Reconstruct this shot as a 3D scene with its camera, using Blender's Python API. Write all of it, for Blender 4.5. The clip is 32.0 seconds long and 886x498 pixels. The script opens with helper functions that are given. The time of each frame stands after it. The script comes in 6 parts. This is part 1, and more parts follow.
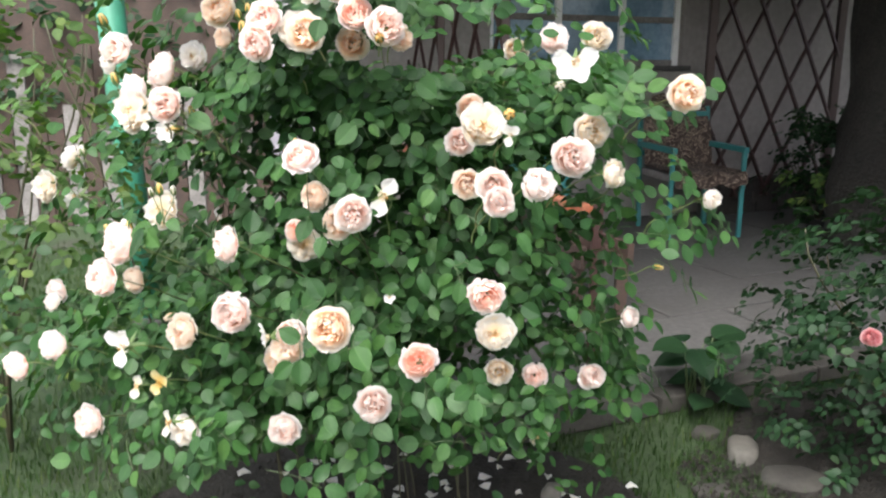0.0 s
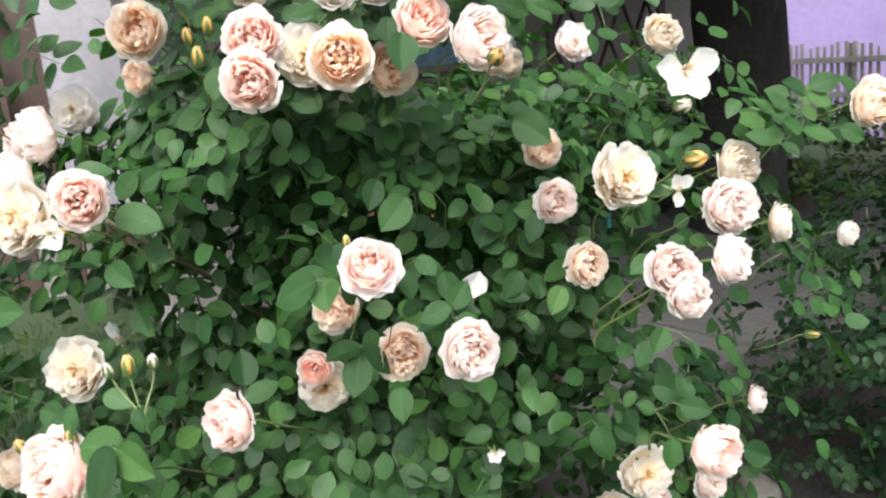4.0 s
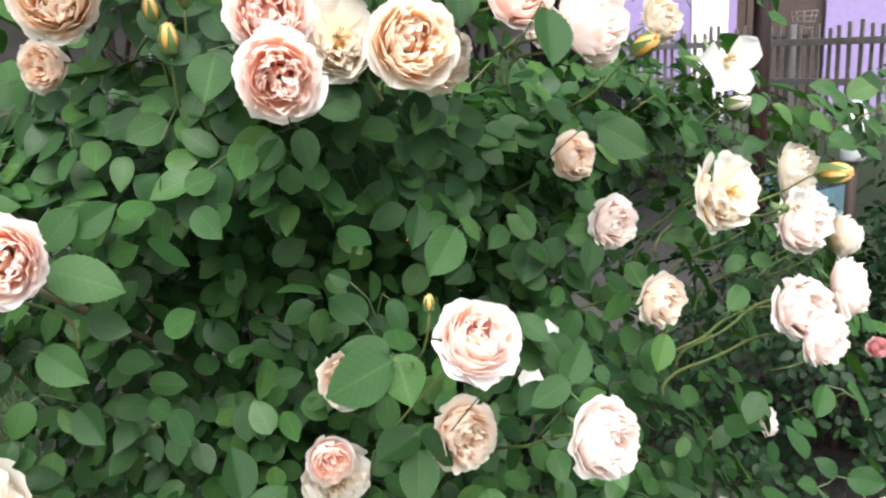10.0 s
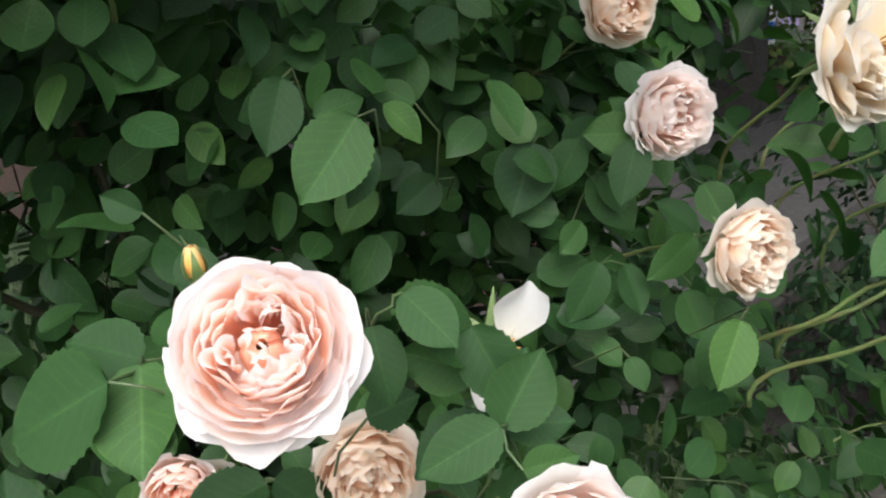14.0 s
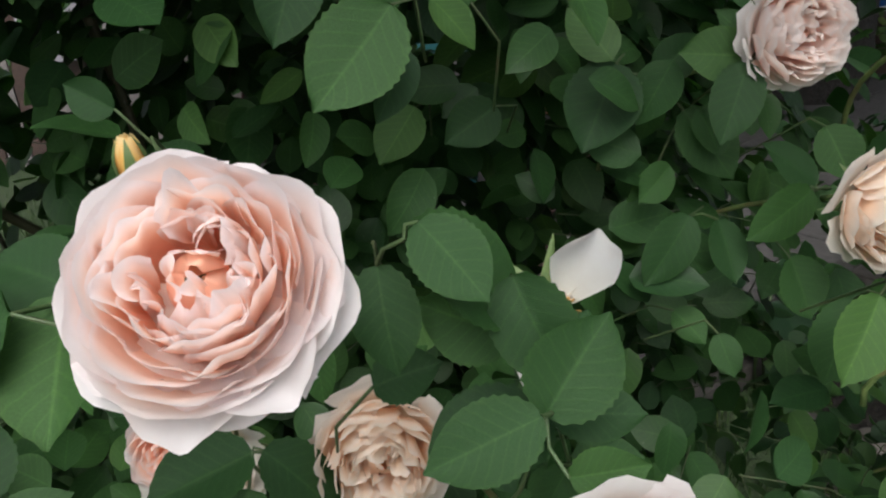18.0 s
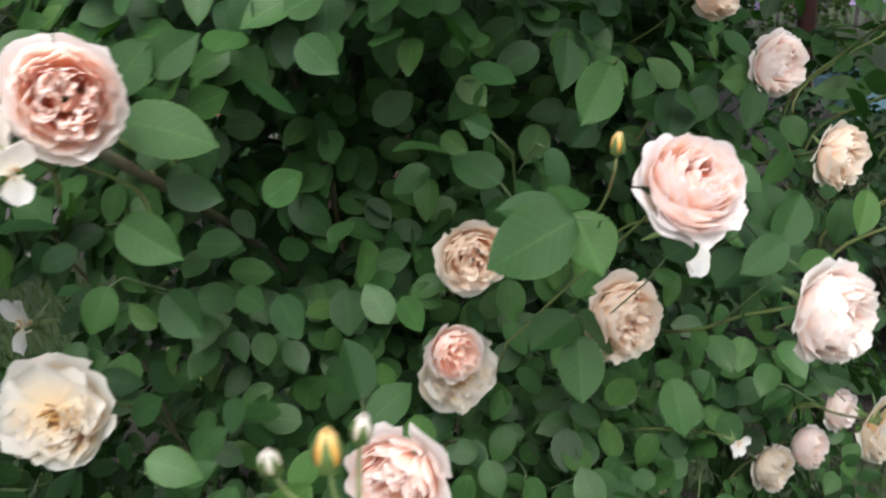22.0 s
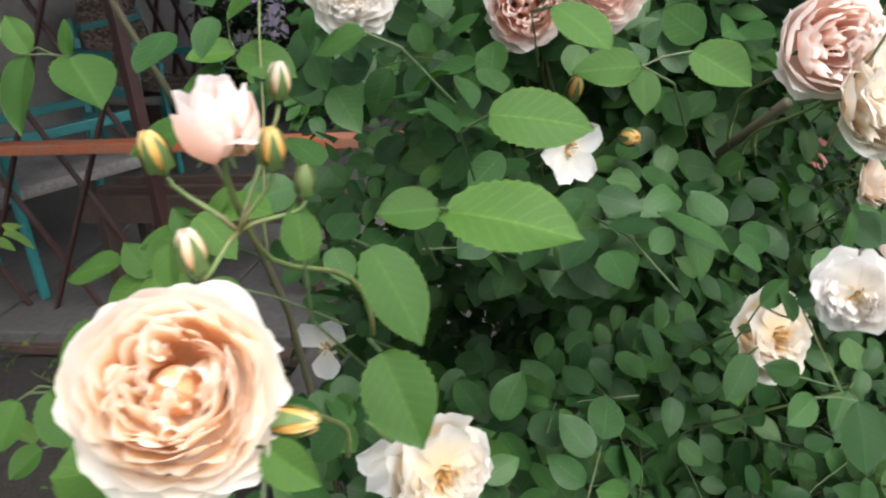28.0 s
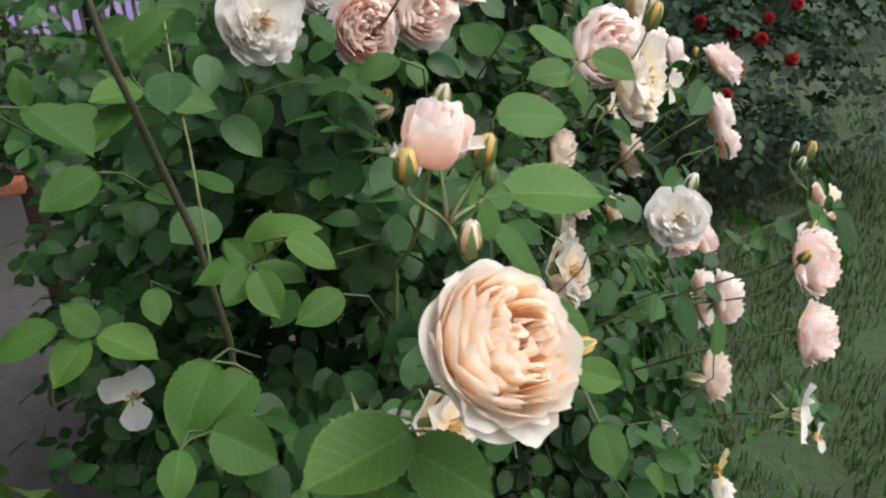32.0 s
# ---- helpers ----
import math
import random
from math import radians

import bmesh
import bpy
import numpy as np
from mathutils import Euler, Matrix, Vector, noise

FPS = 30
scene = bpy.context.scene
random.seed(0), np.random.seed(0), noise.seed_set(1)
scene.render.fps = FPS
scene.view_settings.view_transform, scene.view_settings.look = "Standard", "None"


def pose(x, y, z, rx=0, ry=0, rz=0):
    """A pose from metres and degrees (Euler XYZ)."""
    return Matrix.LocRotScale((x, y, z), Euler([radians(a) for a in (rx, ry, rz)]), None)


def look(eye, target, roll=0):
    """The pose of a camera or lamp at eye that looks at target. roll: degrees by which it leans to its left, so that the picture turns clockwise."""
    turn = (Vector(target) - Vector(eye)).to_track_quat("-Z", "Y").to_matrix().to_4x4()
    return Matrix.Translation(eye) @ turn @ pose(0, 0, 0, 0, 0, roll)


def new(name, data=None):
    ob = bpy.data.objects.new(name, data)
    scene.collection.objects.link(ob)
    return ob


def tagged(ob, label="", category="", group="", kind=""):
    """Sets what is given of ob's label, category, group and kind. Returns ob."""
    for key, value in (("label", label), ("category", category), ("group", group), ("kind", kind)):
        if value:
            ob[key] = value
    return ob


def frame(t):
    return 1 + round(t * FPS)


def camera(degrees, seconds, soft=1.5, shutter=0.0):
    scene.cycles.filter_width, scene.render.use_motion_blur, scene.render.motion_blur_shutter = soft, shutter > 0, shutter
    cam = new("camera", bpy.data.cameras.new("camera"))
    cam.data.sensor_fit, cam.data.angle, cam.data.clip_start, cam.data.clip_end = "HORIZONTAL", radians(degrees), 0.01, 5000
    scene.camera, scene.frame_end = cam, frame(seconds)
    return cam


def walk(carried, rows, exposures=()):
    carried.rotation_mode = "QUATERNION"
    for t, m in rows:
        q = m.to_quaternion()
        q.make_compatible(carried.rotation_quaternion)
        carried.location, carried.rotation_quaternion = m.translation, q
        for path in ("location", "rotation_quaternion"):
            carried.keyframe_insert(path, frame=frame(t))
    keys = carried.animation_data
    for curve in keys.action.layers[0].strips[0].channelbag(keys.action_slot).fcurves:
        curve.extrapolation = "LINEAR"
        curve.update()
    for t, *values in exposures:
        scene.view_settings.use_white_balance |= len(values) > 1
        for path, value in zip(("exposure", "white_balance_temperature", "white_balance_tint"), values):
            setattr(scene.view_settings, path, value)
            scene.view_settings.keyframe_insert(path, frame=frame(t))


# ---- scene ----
cam = camera(57.60, 32.0, soft=2.2, shutter=0.5)
PATH = [
    (0.0, (0.0406, -0.0085, 1.5209), (0.0165, 0.9655, 1.2955), 0.16),
    (0.5, (-0.0582, 0.0921, 1.5375), (-0.0420, 1.0689, 1.3238), -0.74),
    (1.0, (-0.1768, 0.2017, 1.5544), (-0.1150, 1.1787, 1.3504), -2.38),
    (1.5, (-0.2570, 0.2717, 1.5599), (-0.1619, 1.2398, 1.3280), -2.63),
    (2.0, (-0.2989, 0.3339, 1.5605), (-0.1750, 1.2918, 1.3014), -1.50),
    (2.5, (-0.3371, 0.4035, 1.5512), (-0.2095, 1.3605, 1.2910), -1.88),
    (3.0, (-0.3817, 0.5292, 1.5522), (-0.2275, 1.4857, 1.3047), -3.05),
    (3.5, (-0.4123, 0.6445, 1.5586), (-0.2236, 1.5994, 1.3293), -4.05),
    (5.5, (-0.5992, 0.8871, 1.5826), (-0.2128, 1.7792, 1.3484), -5.46),
    (6.0, (-0.6589, 0.9444, 1.5798), (-0.2128, 1.8046, 1.3328), -6.39),
    (6.5, (-0.7121, 0.9817, 1.5831), (-0.2182, 1.8144, 1.3326), -5.82),
    (7.0, (-0.7380, 1.0041, 1.5796), (-0.2198, 1.8185, 1.3183), -4.15),
    (7.5, (-0.7446, 1.0317, 1.5827), (-0.2155, 1.8371, 1.3156), -2.55),
    (8.0, (-0.7278, 1.0729, 1.5890), (-0.2263, 1.9008, 1.3378), -3.38),
    (8.5, (-0.6996, 1.1152, 1.5925), (-0.2403, 1.9648, 1.3332), -3.24),
    (9.0, (-0.6563, 1.1294, 1.5994), (-0.2091, 1.9869, 1.3449), -2.84),
    (9.5, (-0.6414, 1.1311, 1.5968), (-0.1981, 1.9893, 1.3377), -2.86),
    (10.0, (-0.6442, 1.1218, 1.5914), (-0.1913, 1.9746, 1.3315), -3.68),
    (10.5, (-0.6399, 1.1153, 1.5621), (-0.1594, 1.9557, 1.3114), -4.01),
    (11.0, (-0.6001, 1.1477, 1.5432), (-0.0922, 1.9670, 1.2771), -3.08),
    (11.5, (-0.5383, 1.1865, 1.5425), (-0.0374, 2.0137, 1.2877), -2.98),
    (12.0, (-0.4621, 1.2419, 1.5380), (0.0063, 2.0924, 1.2985), -2.49),
    (12.5, (-0.4074, 1.2920, 1.5257), (0.0155, 2.1605, 1.2673), -3.09),
    (13.0, (-0.3560, 1.3481, 1.5057), (0.0067, 2.2303, 1.2053), -3.59),
    (13.5, (-0.3326, 1.3803, 1.4832), (-0.0137, 2.2696, 1.1555), -4.86),
    (14.0, (-0.3222, 1.3986, 1.4690), (-0.0415, 2.2944, 1.1243), -5.92),
    (14.5, (-0.3220, 1.4159, 1.4511), (-0.0377, 2.3128, 1.1124), -5.77),
    (15.0, (-0.3243, 1.4233, 1.4403), (-0.0360, 2.3228, 1.1118), -5.02),
    (15.5, (-0.3203, 1.4257, 1.4541), (-0.0623, 2.3172, 1.0816), -2.95),
    (17.5, (-0.2800, 1.4824, 1.4147), (-0.0844, 2.3848, 1.0308), -3.72),
    (18.0, (-0.2826, 1.4857, 1.4163), (-0.0942, 2.3903, 1.0339), -4.34),
    (18.5, (-0.2841, 1.4859, 1.4176), (-0.0997, 2.3929, 1.0390), -4.25),
    (19.0, (-0.2869, 1.4802, 1.4203), (-0.1085, 2.3886, 1.0422), -4.21),
    (19.5, (-0.2985, 1.4683, 1.4235), (-0.1196, 2.3756, 1.0429), -5.12),
    (20.0, (-0.3303, 1.4452, 1.4375), (-0.1459, 2.3534, 1.0619), -5.60),
    (20.5, (-0.3800, 1.4237, 1.4352), (-0.1660, 2.3255, 1.0599), -6.05),
    (21.0, (-0.4593, 1.3988, 1.4472), (-0.2029, 2.2863, 1.0642), -4.52),
    (21.5, (-0.5609, 1.3458, 1.4896), (-0.2070, 2.2113, 1.1349), -5.18),
    (22.0, (-0.6968, 1.3137, 1.5007), (-0.2764, 2.1455, 1.1384), -5.62),
    (22.5, (-0.8087, 1.3099, 1.5025), (-0.3489, 2.1154, 1.1287), -4.87),
    (23.0, (-0.9159, 1.2967, 1.4904), (-0.4210, 2.0837, 1.1219), -3.22),
    (23.5, (-0.9698, 1.2923, 1.4831), (-0.4503, 2.0619, 1.1118), -1.95),
    (24.0, (-1.0039, 1.2995, 1.4819), (-0.4535, 2.0508, 1.1179), -0.66),
    (24.5, (-1.0442, 1.3234, 1.4710), (-0.4780, 2.0721, 1.1262), -0.64),
    (25.0, (-1.1037, 1.3894, 1.4577), (-0.5185, 2.1310, 1.1298), -2.25),
    (25.5, (-1.1813, 1.4638, 1.4658), (-0.5953, 2.2008, 1.1289), -3.30),
    (26.0, (-1.2511, 1.5477, 1.4910), (-0.6280, 2.2617, 1.1716), -4.12),
    (26.5, (-1.3043, 1.6354, 1.5394), (-0.6430, 2.3036, 1.1985), -4.91),
    (28.5, (-1.5652, 1.8869, 1.5761), (-0.7777, 2.3705, 1.1942), -6.11),
    (29.0, (-1.6279, 1.8995, 1.5886), (-0.7954, 2.2927, 1.1983), -6.58),
    (29.5, (-1.6738, 1.9166, 1.5969), (-0.8090, 2.2225, 1.1987), -3.67),
    (30.0, (-1.6838, 1.9407, 1.5975), (-0.7858, 2.1799, 1.2281), -2.91),
    (30.5, (-1.6734, 1.9798, 1.5792), (-0.7589, 2.1567, 1.2153), -4.68),
    (31.0, (-1.6728, 2.0363, 1.5805), (-0.7562, 2.1508, 1.1974), -6.16),
    (31.5, (-1.6804, 2.0810, 1.6003), (-0.7690, 2.1648, 1.1976), -4.58),
    (32.0, (-1.6925, 2.1253, 1.6135), (-0.7776, 2.1709, 1.2124), -3.70),
]
walk(cam, [(t, look(e, g, r)) for t, e, g, r in PATH], exposures=[(0.0, 1.95), (3.5, 1.73), (7.0, 1.81), (10.0, 1.83), (13.0, 1.65), (15.5, 1.1), (19.0, 0.76), (20.5, 0.92), (23.0, 1.48), (26.5, 1.66), (29.0, 1.25), (32.0, 1.02)])

# ---- world and light ----
world = bpy.data.worlds.new("overcast_sky")
scene.world = world
world.use_nodes = True
wt = world.node_tree
sky = wt.nodes.new("ShaderNodeTexSky")
sky.sky_type, sky.sun_disc = "NISHITA", False
sky.sun_elevation, sky.sun_rotation = radians(58), radians(200)
sky.air_density, sky.dust_density = 1.2, 4.0
soft_sky = wt.nodes.new("ShaderNodeHueSaturation")
soft_sky.inputs["Saturation"].default_value = 0.35
wt.links.new(sky.outputs[0], soft_sky.inputs["Color"])
wt.links.new(soft_sky.outputs[0], wt.nodes["Background"].inputs[0])
wt.nodes["Background"].inputs[1].default_value = 0.15
sun = new("sun", bpy.data.lights.new("sun", "SUN"))
sun.data.energy, sun.data.angle, sun.data.color = 1.5, radians(40), (1.0, 0.975, 0.94)
sun.matrix_basis = look((-1.5, -3.5, 7), (0, 2, 0))


# ---- materials ----
def mat(name, rough=0.6, metal=0.0):
    m = bpy.data.materials.new(name)
    m.use_nodes = True
    b = m.node_tree.nodes["Principled BSDF"]
    b.inputs["Roughness"].default_value, b.inputs["Metallic"].default_value = rough, metal
    return m, m.node_tree, b


def node(nt, kind, **values):
    n = nt.nodes.new(kind)
    for key, value in values.items():
        n.inputs[key.replace("_", " ")].default_value = value
    return n


def ramp(nt, fac, *stops):
    r = nt.nodes.new("ShaderNodeValToRGB")
    while len(r.color_ramp.elements) < len(stops):
        r.color_ramp.elements.new(0.5)
    for e, (p, c) in zip(r.color_ramp.elements, stops):
        e.position, e.color = p, (*c, 1)
    nt.links.new(fac, r.inputs[0])
    return r.outputs[0]


def noise_of(nt, scale, detail=4.0, coords=None, rough=0.55):
    n = node(nt, "ShaderNodeTexNoise", Scale=scale, Detail=detail, Roughness=rough)
    if coords is None:
        coords = nt.nodes.new("ShaderNodeTexCoord").outputs["Object"]
    nt.links.new(coords, n.inputs["Vector"])
    return n.outputs["Fac"]


def bump(nt, b, height, strength=0.3, distance=0.01):
    n = node(nt, "ShaderNodeBump", Strength=strength, Distance=distance)
    nt.links.new(height, n.inputs["Height"])
    nt.links.new(n.outputs[0], b.inputs["Normal"])


def mixed(nt, a, b_, fac, mode="MIX"):
    n = nt.nodes.new("ShaderNodeMix")
    n.data_type, n.blend_type = "RGBA", mode
    for s, v in ((n.inputs[0], fac), (n.inputs[6], a), (n.inputs[7], b_)):
        if isinstance(v, (int, float)):
            s.default_value = v
        elif isinstance(v, tuple):
            s.default_value = (*v, 1)
        else:
            nt.links.new(v, s)
    return n.outputs[2]


def plain(name, lo, hi, scale=20.0, rough=0.7, metal=0.0, relief=0.2, grime=None, dist=0.004):
    """A surface of two tones at a fine and a broad scale, with a little relief."""
    m, nt, b = mat(name, rough, metal)
    fine = noise_of(nt, scale * 6, 5)
    col = ramp(nt, fine, (0.3, lo), (0.7, hi))
    wide = noise_of(nt, scale * 0.6, 3)
    g = grime or tuple(0.6 * v for v in lo)
    spots = ramp(nt, wide, (0.45, (0, 0, 0)), (0.75, (0.7, 0.7, 0.7)))
    nt.links.new(mixed(nt, col, g, spots), b.inputs["Base Color"])
    if relief:
        bump(nt, b, fine, relief, dist)
    return m


def petal_mat(name, heart, middle, rim):
    m, nt, b = mat(name, 0.55)
    a = nt.nodes.new("ShaderNodeAttribute")
    a.attribute_name = "pigment"
    col = ramp(nt, a.outputs["Fac"], (0.0, heart), (0.62, middle), (1.0, rim))
    tc = nt.nodes.new("ShaderNodeTexCoord").outputs["Object"]
    blotch = noise_of(nt, 5, 5, tc)
    soft = ramp(nt, blotch, (0.3, (0.96, 0.94, 0.93)), (0.7, (1, 1, 1)))
    col = mixed(nt, col, soft, 1.0, "MULTIPLY")
    nt.links.new(col, b.inputs["Base Color"])
    b.inputs["Sheen Weight"].default_value = 0.1
    b.inputs["Specular IOR Level"].default_value = 0.25
    bump(nt, b, noise_of(nt, 9, 5, tc), 0.22, 0.002)
    t = nt.nodes.new("ShaderNodeBsdfTranslucent")
    nt.links.new(mixed(nt, col, (1.0, 0.94, 0.9), 1.0, "MULTIPLY"), t.inputs[0])
    mx = nt.nodes.new("ShaderNodeMixShader")
    mx.inputs[0].default_value = 0.58
    nt.links.new(b.outputs[0], mx.inputs[1])
    nt.links.new(t.outputs[0], mx.inputs[2])
    nt.links.new(mx.outputs[0], nt.nodes["Material Output"].inputs[0])
    return m


def leaf_mat(name, dark, light, young, gloss=0.55):
    m, nt, b = mat(name, gloss)
    rnd = nt.nodes.new("ShaderNodeObjectInfo").outputs["Random"]
    isl = nt.nodes.new("ShaderNodeNewGeometry").outputs["Random Per Island"]
    add = nt.nodes.new("ShaderNodeMath")
    add.operation = "ADD"
    nt.links.new(rnd, add.inputs[0])
    nt.links.new(isl, add.inputs[1])
    wrap = nt.nodes.new("ShaderNodeMath")
    wrap.operation = "FRACT"
    nt.links.new(add.outputs[0], wrap.inputs[0])
    col = ramp(nt, wrap.outputs[0], (0.0, dark), (0.84, light), (1.0, young))
    a = nt.nodes.new("ShaderNodeAttribute")
    a.attribute_name = "pigment"
    vein = ramp(nt, a.outputs["Fac"], (0.0, (1.55, 1.4, 1.35)), (0.06, (1, 1, 1)), (0.86, (0.96, 0.96, 0.95)), (1.0, (1.15, 1.1, 1.0)))
    col = mixed(nt, col, vein, 1.0, "MULTIPLY")
    al = nt.nodes.new("ShaderNodeAttribute")
    al.attribute_name = "along"
    back_set = node(nt, "ShaderNodeMath")
    back_set.operation = "MULTIPLY_ADD"
    back_set.inputs[1].default_value = -0.26
    nt.links.new(a.outputs["Fac"], back_set.inputs[0])
    nt.links.new(al.outputs["Fac"], back_set.inputs[2])
    often = node(nt, "ShaderNodeMath")
    often.operation = "MULTIPLY"
    often.inputs[1].default_value = 52.0
    nt.links.new(back_set.outputs[0], often.inputs[0])
    side = node(nt, "ShaderNodeMath")
    side.operation = "SINE"
    nt.links.new(often.outputs[0], side.inputs[0])
    side_vein = ramp(nt, side.outputs[0], (0.8, (1, 1, 1)), (0.97, (1.22, 1.17, 1.1)))
    col = mixed(nt, col, side_vein, 1.0, "MULTIPLY")
    tc = nt.nodes.new("ShaderNodeTexCoord").outputs["Object"]
    mott = ramp(nt, noise_of(nt, 60, 4, tc), (0.3, (0.82, 0.84, 0.8)), (0.7, (1.08, 1.06, 1.0)))
    col = mixed(nt, col, mott, 1.0, "MULTIPLY")
    dust = ramp(nt, noise_of(nt, 420, 2, tc), (0.7, (0, 0, 0)), (0.78, (0.35, 0.35, 0.35)))
    col = mixed(nt, col, (0.2, 0.26, 0.18), dust)
    nt.links.new(col, b.inputs["Base Color"])
    b.inputs["Specular IOR Level"].default_value = 0.22
    bump(nt, b, mixed(nt, side_vein, noise_of(nt, 150, 3, tc), 0.5), 0.4, 0.002)
    t = nt.nodes.new("ShaderNodeBsdfTranslucent")
    nt.links.new(mixed(nt, col, (1.0, 1.25, 0.45), 1.0, "MULTIPLY"), t.inputs[0])
    mx = nt.nodes.new("ShaderNodeMixShader")
    mx.inputs[0].default_value = 0.28
    nt.links.new(b.outputs[0], mx.inputs[1])
    nt.links.new(t.outputs[0], mx.inputs[2])
    nt.links.new(mx.outputs[0], nt.nodes["Material Output"].inputs[0])
    return m


PEACH = petal_mat("petal_peach", (0.985, 0.59, 0.27), (0.965, 0.785, 0.56), (0.905, 0.87, 0.82))
PINK = petal_mat("petal_pink", (0.985, 0.535, 0.33), (0.965, 0.75, 0.635), (0.9, 0.875, 0.9))
CORAL = petal_mat("petal_coral", (0.98, 0.53, 0.35), (0.955, 0.73, 0.62), (0.9, 0.855, 0.86))
BLUSH = petal_mat("petal_blush", (0.965, 0.63, 0.5), (0.945, 0.82, 0.765), (0.88, 0.865, 0.87))
CREAM = petal_mat("petal_cream", (0.902, 0.577, 0.214), (0.865, 0.753, 0.539), (0.8, 0.79, 0.753))
WHITE = petal_mat("petal_white", (0.88, 0.77, 0.5), (0.87, 0.85, 0.78), (0.84, 0.84, 0.845))
DRY = petal_mat("petal_faded", (0.975, 0.61, 0.37), (0.94, 0.78, 0.62), (0.88, 0.845, 0.79))
RED = petal_mat("petal_red", (0.14, 0.004, 0.008), (0.3, 0.01, 0.016), (0.42, 0.03, 0.04))
ROSE = petal_mat("petal_rose", (0.6, 0.13, 0.18), (0.72, 0.28, 0.32), (0.8, 0.5, 0.52))
YELLOW = petal_mat("petal_yellow", (0.75, 0.4, 0.06), (0.86, 0.6, 0.18), (0.88, 0.76, 0.42))
LEAF = leaf_mat("rose_leaf", (0.0145, 0.046, 0.0152), (0.0335, 0.089, 0.0255), (0.049, 0.112, 0.029), 0.45)
YOUNG = leaf_mat("young_rose_leaf", (0.033, 0.085, 0.017), (0.052, 0.122, 0.024), (0.07, 0.145, 0.03), 0.45)
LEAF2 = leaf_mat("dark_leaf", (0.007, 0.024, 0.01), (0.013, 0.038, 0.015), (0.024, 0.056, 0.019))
LEAF3 = leaf_mat("bright_leaf", (0.035, 0.075, 0.02), (0.06, 0.11, 0.028), (0.1, 0.14, 0.035))
STEM = plain("green_stem", (0.07, 0.12, 0.035), (0.12, 0.16, 0.05), 60, 0.5, grime=(0.14, 0.07, 0.04))
STALK = plain("leaf_stalk", (0.03, 0.065, 0.02), (0.055, 0.09, 0.03), 90, 0.55, grime=(0.06, 0.045, 0.025))
BARK = plain("brown_cane", (0.03, 0.027, 0.015), (0.06, 0.05, 0.025), 60, 0.65, grime=(0.03, 0.045, 0.018))
SEPAL = plain("sepal", (0.045, 0.095, 0.025), (0.085, 0.15, 0.04), 90, 0.55, grime=(0.12, 0.1, 0.035))
STAMEN = plain("stamen", (0.3, 0.14, 0.04), (0.6, 0.36, 0.1), 120, 0.7)
PALESTONE = plain("pale_stone", (0.06, 0.056, 0.05), (0.1, 0.094, 0.084), 8, 0.9, relief=0.5, grime=(0.06, 0.055, 0.045))
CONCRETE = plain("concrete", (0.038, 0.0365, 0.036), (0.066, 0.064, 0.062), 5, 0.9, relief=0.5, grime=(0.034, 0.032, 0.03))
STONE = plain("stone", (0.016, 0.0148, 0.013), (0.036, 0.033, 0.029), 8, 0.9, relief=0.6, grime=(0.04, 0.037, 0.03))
PLASTER = plain("plaster", (0.19, 0.172, 0.165), (0.24, 0.222, 0.215), 3, 0.95, grime=(0.18, 0.167, 0.16))
LILAC = plain("lilac_plaster", (0.2, 0.155, 0.31), (0.235, 0.18, 0.35), 2, 0.9, grime=(0.18, 0.14, 0.28))
SHEET = plain("pale_sheet", (0.24, 0.23, 0.26), (0.31, 0.3, 0.33), 3, 0.8, grime=(0.19, 0.18, 0.2))
BLUEWOOD = plain("pale_blue_paint", (0.1, 0.2, 0.26), (0.15, 0.28, 0.34), 6, 0.7, grime=(0.08, 0.13, 0.15))
WHITEWALL = plain("white_paint", (0.7, 0.7, 0.72), (0.8, 0.8, 0.82), 3, 0.8, grime=(0.55, 0.55, 0.56))
IRON = plain("red_brown_iron", (0.022, 0.009, 0.008), (0.04, 0.013, 0.011), 30, 0.5, grime=(0.04, 0.02, 0.018))
RAILPAINT = plain("worn_red_paint", (0.2, 0.055, 0.025), (0.3, 0.085, 0.035), 14, 0.55, grime=(0.16, 0.1, 0.07))
TEAL = plain("teal_paint", (0.013, 0.11, 0.115), (0.02, 0.155, 0.155), 10, 0.45, grime=(0.02, 0.13, 0.13))
GREENPOST = plain("green_paint", (0.03, 0.17, 0.105), (0.04, 0.21, 0.135), 6, 0.5, grime=(0.03, 0.13, 0.08))
GREYWOOD = plain("grey_wood", (0.12, 0.11, 0.105), (0.21, 0.195, 0.19), 9, 0.9, relief=0.4, grime=(0.08, 0.075, 0.07))
DARKWOOD = plain("dark_wood", (0.03, 0.018, 0.014), (0.055, 0.03, 0.022), 9, 0.7)
TREEBARK = plain("tree_bark", (0.008, 0.007, 0.006), (0.022, 0.019, 0.016), 7, 0.95, relief=0.9, dist=0.03)
SOIL = plain("soil", (0.008, 0.0065, 0.005), (0.022, 0.018, 0.013), 12, 1.0, relief=1.0, dist=0.03)
GLASSY = plain("window_pane", (0.12, 0.2, 0.28), (0.2, 0.3, 0.4), 3, 0.12, grime=(0.06, 0.1, 0.14))
FABRIC, fnt, fb = mat("brown_pattern_fabric", 0.95)
fw = node(fnt, "ShaderNodeTexNoise", Scale=14.0, Detail=2.0, Distortion=2.5)
fnt.links.new(ramp(fnt, fw.outputs["Fac"], (0.44, (0.03, 0.018, 0.014)), (0.53, (0.055, 0.033, 0.025)), (0.57, (0.3, 0.24, 0.19)), (0.61, (0.035, 0.02, 0.016))), fb.inputs["Base Color"])
GRASSY, gnt, gb = mat("lawn", 0.95)
